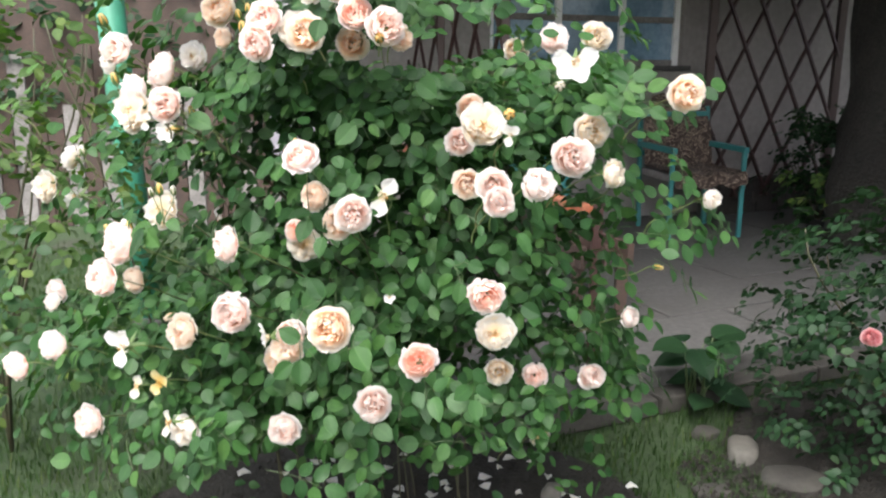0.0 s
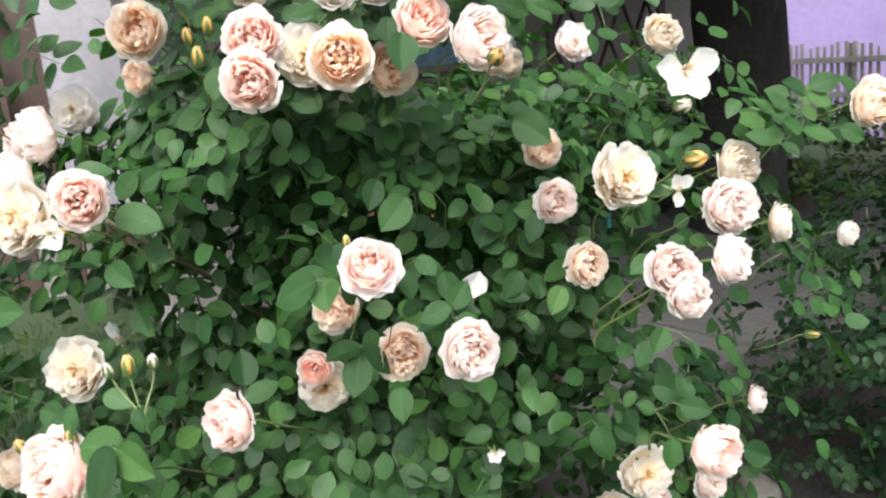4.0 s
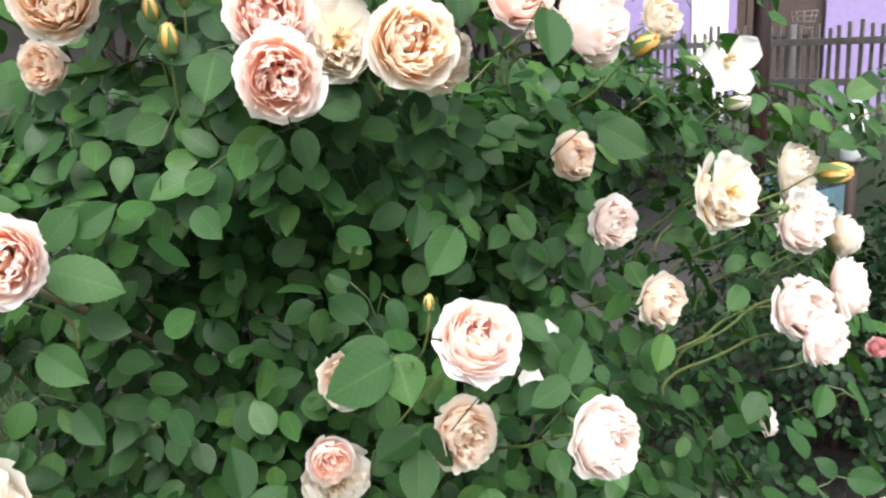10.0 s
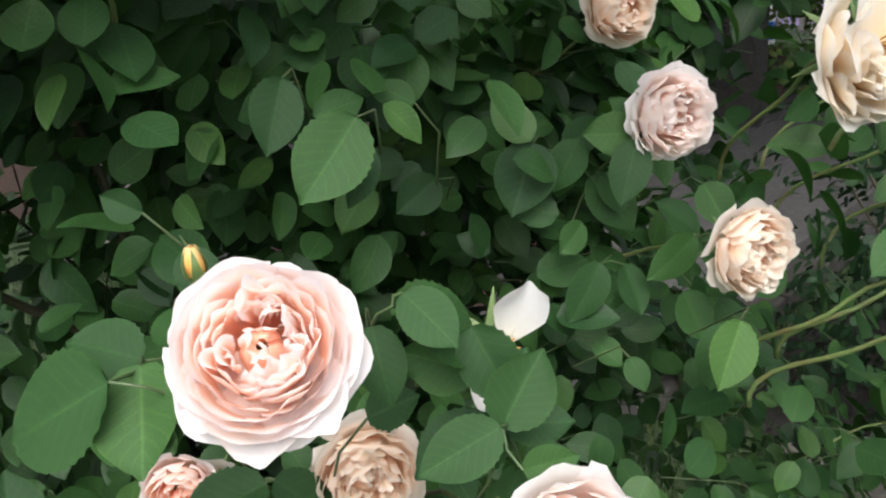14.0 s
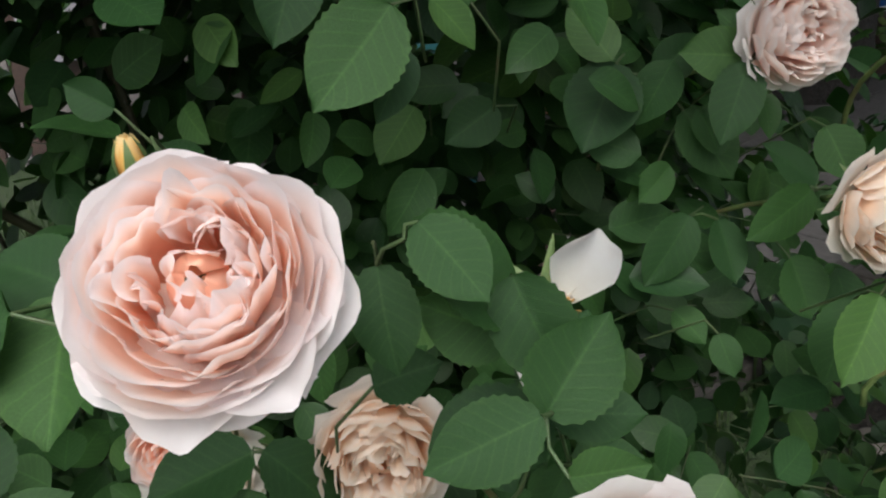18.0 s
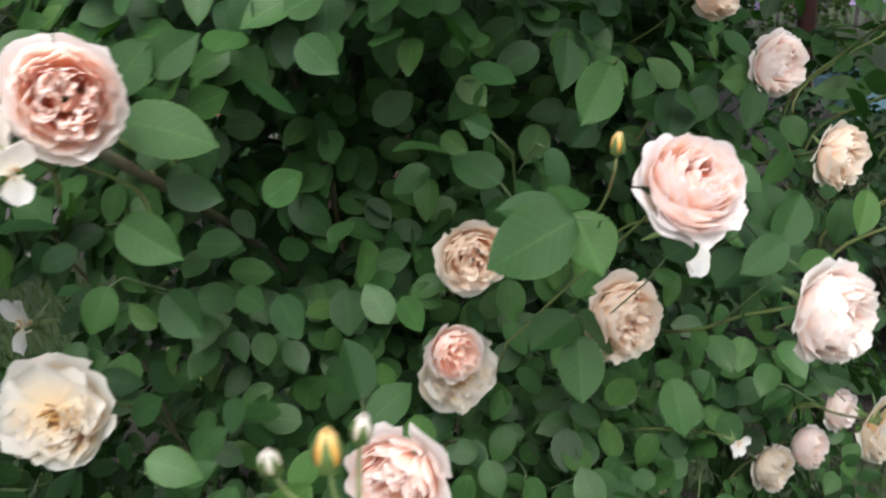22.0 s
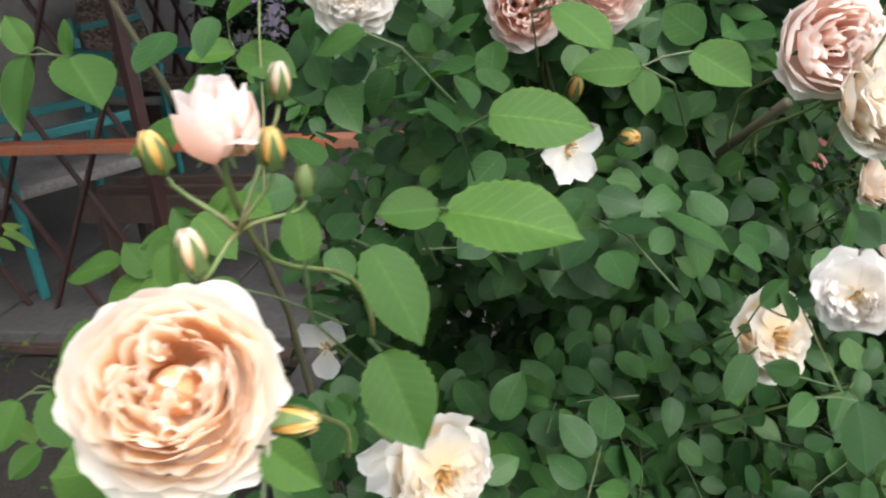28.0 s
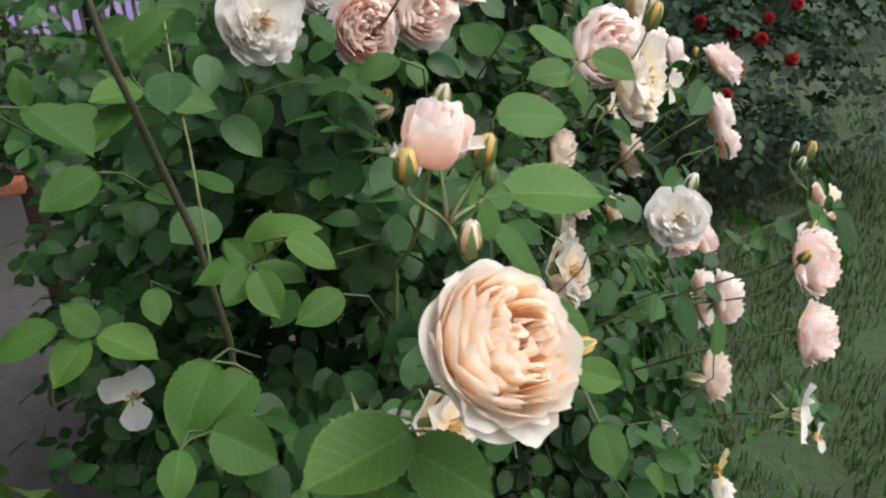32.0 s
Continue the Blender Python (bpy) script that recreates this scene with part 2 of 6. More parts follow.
lawn_tone = ramp(gnt, noise_of(gnt, 40, 6), (0.3, (0.012, 0.026, 0.008)), (0.7, (0.028, 0.053, 0.014)))
bare = ramp(gnt, noise_of(gnt, 1.3, 4), (0.56, (0, 0, 0)), (0.68, (0.7, 0.7, 0.7)))
gnt.links.new(mixed(gnt, lawn_tone, (0.03, 0.027, 0.021), bare), gb.inputs["Base Color"])
bump(gnt, gb, noise_of(gnt, 90, 5), 0.6, 0.02)


# ---- mesh helpers ----
def mesh_of(name, verts, faces, material, pigment=None, smooth=True):
    me = bpy.data.meshes.new(name)
    me.from_pydata([tuple(v) for v in verts], [], faces)
    if smooth:
        me.polygons.foreach_set("use_smooth", [True] * len(me.polygons))
    if pigment is not None and isinstance(pigment[0], tuple):
        along = me.attributes.new("along", "FLOAT", "POINT")
        along.data.foreach_set("value", np.asarray([q[1] for q in pigment], dtype=np.float32))
        pigment = [q[0] for q in pigment]
    if pigment is not None:
        at = me.attributes.new("pigment", "FLOAT", "POINT")
        at.data.foreach_set("value", np.asarray(pigment, dtype=np.float32))
    me.materials.append(material)
    return me


def child(name, me, parent, m=None, label=""):
    """A part on a thing or a part; m is its place in the world for parts of a thing, in the part for sub-parts."""
    ob = new(name, me)
    ob.parent = parent
    if parent.parent is None:
        ob.matrix_parent_inverse = parent.matrix_basis.inverted()
    ob.matrix_basis = m if m is not None else (parent.matrix_basis.copy() if parent.parent is None else Matrix())
    return tagged(ob, label)


def part(name, bm, material, parent, label=""):
    me = bpy.data.meshes.new(name)
    bm.to_mesh(me)
    bm.free()
    me.materials.append(material)
    return child(name, me, parent, Matrix() if parent.parent is None else None, label)


def thing(name, label, category, at=(0, 0, 0), group="", kind=""):
    ob = new(name)
    ob.empty_display_size = 0.1
    ob.matrix_basis = Matrix.Translation(at)
    return tagged(ob, label, category, group, kind)


def box(lo, hi, bevel=0.004, m=None):
    bm = bmesh.new()
    bmesh.ops.create_cube(bm, size=1)
    lo, hi = Vector(lo), Vector(hi)
    bmesh.ops.scale(bm, vec=hi - lo, verts=bm.verts)
    bmesh.ops.translate(bm, vec=(lo + hi) / 2, verts=bm.verts)
    if bevel:
        bmesh.ops.bevel(bm, geom=bm.edges[:], offset=bevel, segments=2, affect="EDGES", profile=0.6)
    if m is not None:
        bmesh.ops.transform(bm, matrix=m, verts=bm.verts)
    return bm


def beam(a, b, w, h, bevel=0.003):
    """A bar of section w by h from a to b."""
    a, b = Vector(a), Vector(b)
    d = b - a
    q = d.to_track_quat("Z", "Y").to_matrix().to_4x4()
    bm = box((-w / 2, -h / 2, 0), (w / 2, h / 2, d.length), bevel)
    bmesh.ops.transform(bm, matrix=Matrix.Translation(a) @ q, verts=bm.verts)
    return bm


def tube(points, r0, r1, sides=6, wob=0.0, cap=True):
    """Vertices and faces of a tapered tube along a line of points."""
    pts = [Vector(p) for p in points]
    verts, faces = [], []
    n = len(pts)
    side = Vector((0.31, 0.87, 0.22))
    for i, p in enumerate(pts):
        d = (pts[min(i + 1, n - 1)] - pts[max(i - 1, 0)]).normalized()
        x = d.cross(side).normalized()
        y = d.cross(x)
        f = i / (n - 1)
        r = r0 + (r1 - r0) * f
        for k in range(sides):
            a = 2 * math.pi * k / sides
            rr = r * (1 + wob * noise.noise(Vector((p.x * 7 + k, p.y * 7, p.z * 7 + k * 3))))
            verts.append(p + x * math.cos(a) * rr + y * math.sin(a) * rr)
        if i:
            for k in range(sides):
                a, b = (i - 1) * sides + k, (i - 1) * sides + (k + 1) % sides
                faces.append((a, b, b + sides, a + sides))
    if cap:
        faces.append(tuple(range(sides))[::-1])
        faces.append(tuple(range((n - 1) * sides, n * sides)))
    return verts, faces


def bezier(a, b, c, d, n):
    out = []
    for i in range(n):
        t = i / (n - 1)
        s = 1 - t
        out.append(Vector(a) * s**3 + Vector(b) * 3 * s * s * t + Vector(c) * 3 * s * t * t + Vector(d) * t**3)
    return out


def aim(z, twist=0.0):
    """A turn that brings +Z to the way z."""
    return Vector(z).to_track_quat("Z", "Y").to_matrix().to_4x4() @ Matrix.Rotation(twist, 4, "Z")


# ---- rose blooms ----
def wing(out, rng, ang, long=0.92, wide=0.44, z0=0.0):
    """A broad loose petal that is left on a spent bloom, rounded and softly cupped."""
    verts, faces, pigs = out
    s, n = len(verts), 9
    lift, ph = rng.uniform(-0.05, 0.3), rng.uniform(0, 6.3)
    for j in range(n + 1):
        v = j / n
        w = wide * math.sin(math.pi * (0.06 + 0.84 * v**0.95)) ** 0.55 * (0.35 + 0.65 * min(1, v * 1.8))
        for i in range(n + 1):
            u = 2 * i / n - 1
            r = 0.06 + long * v * (1 - 0.12 * u * u) + 0.02 * math.sin(6 * u + ph) * v
            x, y = r, u * w
            z = z0 + lift * v * v + 0.16 * u * u * v + 0.03 * math.sin(4 * u + 3 * v + ph) * v
            verts.append((x * math.cos(ang) - y * math.sin(ang), x * math.sin(ang) + y * math.cos(ang), z))
            pigs.append(0.55 + 0.6 * v)
    for j in range(n):
        for i in range(n):
            a = s + j * (n + 1) + i
            faces.append((a, a + 1, a + n + 2, a + n + 1))


def cup_petal(out, rng, ang, half, R, H, B, nu, nv, pig=(0.0, 1.0), zb=-0.55, ruf=0.025, roll=0.05, c=(0.0, 0.0), sag=0.42, waist=0.12):
    """A petal of a cupped bloom: out from the base to the belly B, up to a waved rim at radius R and height H, its edge rolled back."""
    verts, faces, pigs = out
    s = len(verts)
    p1, p2, p3 = (rng.uniform(0, 6.3) for _ in range(3))
    f1, f2, nick = rng.uniform(1.6, 2.8), rng.uniform(4.5, 8.0), rng.uniform(-0.06, 0.14)
    slant = rng.uniform(-0.1, 0.1)
    for j in range(nv + 1):
        v = j / nv
        w1 = 1 - v
        r0 = waist * w1**3 + 3 * B * 0.9 * v * w1 * w1 + 3 * B * 1.05 * v * v * w1 + R * v**3
        z0 = zb * w1**3 + 3 * (zb * 0.95) * v * w1 * w1 + 3 * (zb + (H - zb) * 0.62) * v * v * w1 + H * v**3
        spread = half * (0.32 + 0.68 * math.sin(min(1.0, v * 1.2) * math.pi / 2))
        for i in range(nu + 1):
            u = 2 * i / nu - 1
            drop = sag * 1.35 * abs(u) ** 2.7 + nick * math.exp(-(u * 5) ** 2) + slant * u
            edge = v**4
            r = r0 + roll * v**7 * (1 + 0.5 * math.sin(f2 * u + p3))
            r += ruf * edge**0.5 * (math.sin(f1 * u + p1) + 0.45 * math.sin(f2 * u + p2)) - 0.05 * B * u * u * v
            z = z0 - drop * (H - zb) * v**2 * 0.55 - roll * 0.5 * v**9 + 0.6 * ruf * edge * math.sin(f2 * 0.8 * u + p1)
            a = ang + u * spread
            crease = noise.noise(Vector((2.6 * u + p1, 3.2 * v, p2))) * v
            r += 0.05 * B * crease
            z += 0.04 * B * crease
            verts.append((c[0] + r * math.cos(a), c[1] + r * math.sin(a), z))
            pigs.append(pig[0] + (pig[1] - pig[0]) * min(1.0, v ** 1.4 + 0.25 * abs(u) ** 4 * v) + 0.05 * math.sin(3 * u + p2))
    w = nu + 1
    for j in range(nv):
        for i in range(nu):
            a = s + j * w + i
            faces.append((a, a + 1, a + w + 1, a + w))


def whorl(outs, rng, n, half, R, H, B, one, oval, **more):
    """A ring of cupped petals, uneven in spread and height; with one, each petal in a list of its own."""
    first = rng.uniform(0, 6.28)
    for k in range(n):
        if one:
            outs.append(([], [], []))
        a = first + 6.283 * k / n + rng.uniform(-0.24, 0.24)
        g = (1 + oval[0] * math.cos(2 * (a - oval[1])) + oval[2] * math.cos(3 * (a - oval[3]))) * rng.uniform(0.95, 1.05)
        cup_petal(outs[-1], rng, a, half * rng.uniform(0.85, 1.12), R * g, H + rng.uniform(-0.08, 0.07), B * (0.4 + 0.6 * g), **more)


def rosette(kind, seed, fine=False):
    """Outer petals, inner petals and stamens of a bloom of radius 1 that looks along +Z."""
    rng = random.Random(seed * 7 + len(kind))
    q = dict(nu=14, nv=12) if fine else dict(nu=8, nv=8)
    outer, inner, mid = [([], [], [])], [([], [], [])], ([], [], [])
    one, wide, calm = fine, 1.25 if fine else 1.0, 0.6 if fine else 1.0
    oval = (rng.uniform(0.0, 0.06), rng.uniform(0, 3.1), rng.uniform(0.0, 0.05), rng.uniform(0, 3.1))

    def fold(c, a, rho, half, H, pig, roll=0.05, ruf=0.03, zb=-0.3):
        if one:
            inner.append(([], [], []))
        cup_petal(inner[-1], rng, a, half, rho, H, rho * 1.12, pig=pig, zb=zb, ruf=ruf * min(1, rho * 4 + 0.2), roll=roll, c=c, sag=0.35, waist=rho * 0.6, **q)

    if kind == "full":
        for n, half, R, H, B, p0, p1, ruf, roll in (
                (5, 0.62, 0.94, -0.16, 0.74, 0.6, 1.08, 0.05, 0.09), (6, 0.6, 0.93, 0.04, 0.8, 0.5, 1.06, 0.05, 0.06),
                (6, 0.58, 0.87, 0.2, 0.82, 0.4, 1.04, 0.045, 0.04), (7, 0.52, 0.79, 0.3, 0.78, 0.28, 1.03, 0.045, 0.03)):
            whorl(outer, rng, n, half * wide, R, H, B, one, oval, pig=(p0, p1), ruf=ruf * calm, roll=roll, zb=-0.58, **q)
        for n, half, R, H, B, p0, p1 in ((7, 0.5, 0.71, 0.39, 0.72, 0.15, 1.02), (7, 0.5, 0.62, 0.45, 0.66, 0.05, 1.0), (6, 0.54, 0.52, 0.49, 0.58, 0.0, 1.0), (5, 0.6, 0.42, 0.49, 0.5, -0.05, 0.98)):
            whorl(inner, rng, n, half * wide, R, H, B, one, oval, pig=(p0, p1), ruf=0.055 * calm, roll=0.035, **q)
        whorl(inner, rng, 3, 1.3, 0.06, 0.15, 0.3, one, oval, pig=(0.3, 0.4), ruf=0.01, roll=0.0, zb=-0.3, **q)
        turn, quarters = rng.uniform(0, 6.28), rng.choice((3, 4, 4))
        for k in range(quarters):  # quarters of nested folds that open to the heart
            f = turn + 6.283 * k / quarters + rng.uniform(-0.35, 0.35)
            d = rng.uniform(0.22, 0.32)
            c0 = (d * math.cos(f), d * math.sin(f))
            tw = rng.uniform(-0.9, 0.9)
            for m, rho in enumerate((0.06, 0.13, 0.21)):
                fold(c0, f + tw + rng.uniform(-0.35, 0.35), rho * rng.uniform(0.85, 1.2), rng.uniform(0.8, 1.6), 0.4 + 0.03 * m + rng.uniform(-0.08, 0.1), (0.05, 1.0), 0.06, 0.065)
            fold(c0, f + math.pi + tw + rng.uniform(-0.4, 0.4), 0.12, rng.uniform(0.7, 1.2), 0.38 + rng.uniform(-0.08, 0.1), (0.0, 1.0), 0.08, 0.08)
        for k in range(9):  # broad petals that lie inwards over the folds
            a = rng.uniform(0, 6.28)
            if one:
                inner.append(([], [], []))
            cup_petal(inner[-1], rng, a, rng.uniform(0.4, 0.85), rng.uniform(0.2, 0.42), 0.42 + rng.uniform(-0.08, 0.1), rng.uniform(0.46, 0.58), pig=(0.0, 1.05), ruf=0.07, roll=0.05, **q)
    elif kind == "cup":
        whorl(outer, rng, 5, 0.66, 0.92, -0.05, 0.82, one, oval, pig=(0.7, 1.15), ruf=0.04, roll=0.09, zb=-0.7, **q)
        whorl(outer, rng, 6, 0.64, 0.88, 0.18, 0.88, one, oval, pig=(0.5, 1.08), ruf=0.045, roll=0.06, zb=-0.68, **q)
        whorl(outer, rng, 6, 0.6, 0.79, 0.34, 0.85, one, oval, pig=(0.4, 1.05), ruf=0.04, roll=0.05, zb=-0.62, **q)
        for n, R, H, p in ((6, 0.68, 0.44, 0.25), (6, 0.57, 0.5, 0.1), (6, 0.45, 0.52, 0.0), (5, 0.33, 0.5, -0.1), (4, 0.2, 0.46, -0.15)):
            whorl(inner, rng, n, 0.6, R, H, R * 1.1 + 0.05, one, oval, pig=(p, 1.0), ruf=0.045, roll=0.05, zb=-0.4, **q)
        for k in range(6):
            a, r = rng.uniform(0, 6.28), rng.uniform(0.05, 0.3)
            fold((r * math.cos(a), r * math.sin(a)), rng.uniform(0, 6.28), rng.uniform(0.06, 0.13), rng.uniform(0.8, 1.3), 0.5 + rng.uniform(-0.08, 0.06), (-0.1, 0.9), 0.05, 0.04)
    elif kind == "half":  # half-open, egg-shaped, one petal fallen aside
        whorl(outer, rng, 3, 0.95, 0.72, 0.5, 0.98, one, oval, pig=(-0.1, 0.6), ruf=0.06, roll=0.16, zb=-0.9, sag=0.4, **q)
        whorl(outer, rng, 4, 0.8, 0.55, 0.74, 0.82, one, oval, pig=(0.3, 1.0), ruf=0.06, roll=0.12, zb=-0.8, sag=0.4, **q)
        for n, R, H in ((4, 0.34, 0.85, ), (4, 0.25, 0.88), (3, 0.15, 0.86)):
            whorl(inner, rng, n, 0.85, R, H, R * 1.7 + 0.08, one, oval, pig=(0.2, 1.0), ruf=0.03, roll=0.07, zb=-0.6, **q)
        wing(outer[-1], rng, 0.3, 1.2, 0.42, -0.35)
    elif kind == "open":
        whorl(outer, rng, 6, 0.62, 0.95, -0.12, 0.7, one, oval, pig=(0.45, 1.15), ruf=0.05, roll=0.06, **q)
        for a in (0.75, 1.5, 2.3, 3.2, -0.1):
            wing(outer[-1], rng, a + rng.uniform(-0.12, 0.12), 0.86, 0.48, -0.05)
        for n, R, H in ((6, 0.92, 0.02), (6, 0.82, 0.14), (6, 0.7, 0.22), (5, 0.57, 0.27), (5, 0.44, 0.28)):  # the packed lower half
            for k in range(n):
                a = -1.57 + (k / (n - 1) - 0.5) * 2.9 + rng.uniform(-0.2, 0.2)
                cup_petal(outer[-1], rng, a, rng.uniform(0.35, 0.55), R * rng.uniform(0.92, 1.05), H + rng.uniform(-0.06, 0.06), R * 0.95, pig=(0.25, 1.02), ruf=0.06, roll=0.04, **q)
        for k in range(22):
            a, r = -1.57 + rng.uniform(-1.3, 1.3), rng.uniform(0.12, 0.42)
            fold((r * math.cos(a), r * math.sin(a)), a + rng.uniform(-1.2, 1.2), rng.uniform(0.09, 0.2), rng.uniform(0.7, 1.3), 0.2 + rng.uniform(-0.07, 0.12), (0.1, 0.98), 0.05, 0.06, -0.2)
        whorl(inner, rng, 3, 1.3, 0.05, -0.08, 0.3, one, oval, pig=(0.1, 0.2), ruf=0.01, roll=0.0, zb=-0.3, **q)
        for k in range(14):
            a, r = rng.uniform(0, 6.28), rng.uniform(0.02, 0.16)
            x, y = r * math.cos(a), r * math.sin(a)
            v, f = tube([(x * 0.4, y * 0.4, -0.2), (x, y + 0.02, 0.02), (x * 1.3, y * 1.3 + 0.04, 0.14)], 0.009, 0.018, 4)
            n = len(mid[0])
            mid[0].extend(v)
            mid[1].extend(tuple(i + n for i in g) for g in f)
            mid[2].extend([0.5] * len(v))
    elif kind == "spent":
        for a in ((0.75, 2.1, 4.35), (1.4, 4.5), (0.3, 1.6, 2.9, 4.4), (0.15, 2.95, 3.7, 4.9))[seed % 4]:
            wing(outer[-1], rng, a + rng.uniform(-0.1, 0.1))
        for k in range(7):
            a = rng.uniform(0, 6.28)
            fold((0.12 * math.cos(a), 0.12 * math.sin(a)), rng.uniform(0, 6.28), rng.uniform(0.07, 0.14), 1.0, 0.1 + rng.uniform(-0.05, 0.08), (-0.1, 0.7), 0.06, 0.07, -0.25)
        for k in range(12):
            a = rng.uniform(0, 6.28)
            v, f = tube([(0, 0, -0.2), (0.1 * math.cos(a), 0.1 * math.sin(a), 0.05), (0.2 * math.cos(a), 0.2 * math.sin(a), 0.16)], 0.009, 0.02, 4)
            n = len(mid[0])
            mid[0].extend(v)
            mid[1].extend(tuple(i + n for i in g) for g in f)
            mid[2].extend([0.5] * len(v))
    else:  # bud
        whorl(outer, rng, 3, 1.15, 0.28, 0.9, 0.74, one, oval, pig=(0.1, 0.9), ruf=0.012, roll=0.05, zb=-0.95, sag=0.2, **q)
        whorl(outer, rng, 3, 1.1, 0.18, 1.0, 0.62, one, oval, pig=(0.3, 1.0), ruf=0.012, roll=0.04, zb=-0.9, sag=0.2, **q)
        whorl(inner, rng, 3, 1.1, 0.1, 1.02, 0.4, one, oval, pig=(0.2, 0.9), ruf=0.01, roll=0.03, zb=-0.6, sag=0.2, **q)
    return [o for o in outer if o[0]], [o for o in inner if o[0]], mid


def calyx_mesh(kind):
    """The green cup behind a bloom with its five pointed sepals."""
    bm_v, bm_f = tube([(0, 0, -0.75), (0, 0, -0.62), (0, 0, -0.5), (0, 0, -0.36)], 0.1, 0.2, 8)
    if kind == "bud":
        bm_v, bm_f = tube([(0, 0, -1.3), (0, 0, -1.15), (0, 0, -1.0), (0, 0, -0.8)], 0.16, 0.42, 8)
    for k in range(5):
        a = 6.283 * k / 5
        n = len(bm_v)
        for j in range(6):
            t = j / 5
            w = 0.11 * (1 - t) ** 0.8 + 0.005
            if kind == "bud":
                r, z = 0.5 + 0.36 * math.sin(t * 2.5) - 0.42 * t, -0.9 + 1.85 * t
                w *= 3.4
            else:
                r, z = 0.16 + 0.55 * t, -0.42 - 0.1 * math.sin(t * 3) - 0.4 * t * t
            for s in (-1, 0, 1):
                bm_v.append(Vector((r * math.cos(a) - s * w * math.sin(a), r * math.sin(a) + s * w * math.cos(a), z - (0.03 if s else 0))))
        for j in range(5):
            for s in (0, 1):
                q = n + j * 3 + s
                bm_f.append((q, q + 1, q + 4, q + 3))
    return mesh_of("calyx", bm_v, bm_f, SEPAL)


BLOOM_MESHES = {}


def bloom_meshes(kind, material, seed):
    key = (kind, material.name, seed)
    if key not in BLOOM_MESHES:
        outer, inner, mid = rosette(kind, seed)
        BLOOM_MESHES[key] = (
            mesh_of("petals", outer[0][0], outer[0][1], material, outer[0][2]),
            mesh_of("heart", inner[0][0], inner[0][1], material, inner[0][2]) if inner else None,
            mesh_of("centre_tuft", mid[0], mid[1], STAMEN, mid[2]) if mid[0] else None,
            BLOOM_MESHES.setdefault(("calyx", kind == "bud"), calyx_mesh(kind)),
        )
    return BLOOM_MESHES[key]


BLOOMS = []  # centre, radius and facing of each bloom, for canes and foliage
COUNT = [0]


def facing(p, yaw, pitch):
    """The way a bloom looks: yaw 0 towards the lawn in front, positive towards -x; with none, outwards from the bush."""
    if yaw is None:
        d = Vector((p[0] + 0.15, (p[1] - 2.75), 0)).normalized()
    else:
        d = Vector((-math.sin(radians(yaw)), -math.cos(radians(yaw)), 0))
    c = math.cos(radians(pitch))
    return Vector((d.x * c, d.y * c, math.sin(radians(pitch))))


NAMES = {"full": "bloom", "cup": "bloom", "half": "bloom", "open": "bloom", "spent": "bloom", "bud": "bud"}


def bloom(bush, x, y, z, size, kind, material, yaw=None, pitch=5, label="", fine=False, cane=True, seed=None):
    """A bloom or bud of the given breadth."""
    COUNT[0] += 1
    d = facing((x, y, z), yaw, pitch if pitch >= 0 else 10 + 0.3 * pitch)
    r = size / 2
    c = Vector((x, y, z)) - d * r * 0.25
    BLOOMS.append((c, r, d, cane, kind))
    m = Matrix.Translation(c) @ aim(d, COUNT[0] * 2.39996 if kind not in ("open", "spent") and not fine else 0.3 * math.sin(COUNT[0])) @ Matrix.Scale(r * (0.95 if kind in ("full", "cup") else 1.0), 4)
    if not fine:
        petals, heart, stamens, calyx = bloom_meshes(kind, material, COUNT[0] % 4 if seed is None else seed)
        ob = child(NAMES[kind], petals, bush, m, label)
        if heart:
            child("heart", heart, ob)
        if stamens:
            child("centre_tuft", stamens, ob)["kind"] = "stuff"
        child("calyx", calyx, ob)
        return ob
    outer, inner, mid = rosette(kind, 11 + COUNT[0], True)
    for a, long in ((-1.3, 1.08), (-2.05, 1.14), (-2.8, 1.0), (-0.5, 0.98)):
        outer.append(([], [], []))
        wing(outer[-1], random.Random(int(a * 100)), a, long, 0.5, -0.22)
    ob = child("bloom", calyx_mesh(kind), bush, m, label)
    for o in outer + inner:
        child("petal", mesh_of("petal", o[0], o[1], material, o[2]), ob)
    if mid[0]:
        child("centre_tuft", mesh_of("centre_tuft", mid[0], mid[1], STAMEN, mid[2]), ob)["kind"] = "stuff"
    return ob


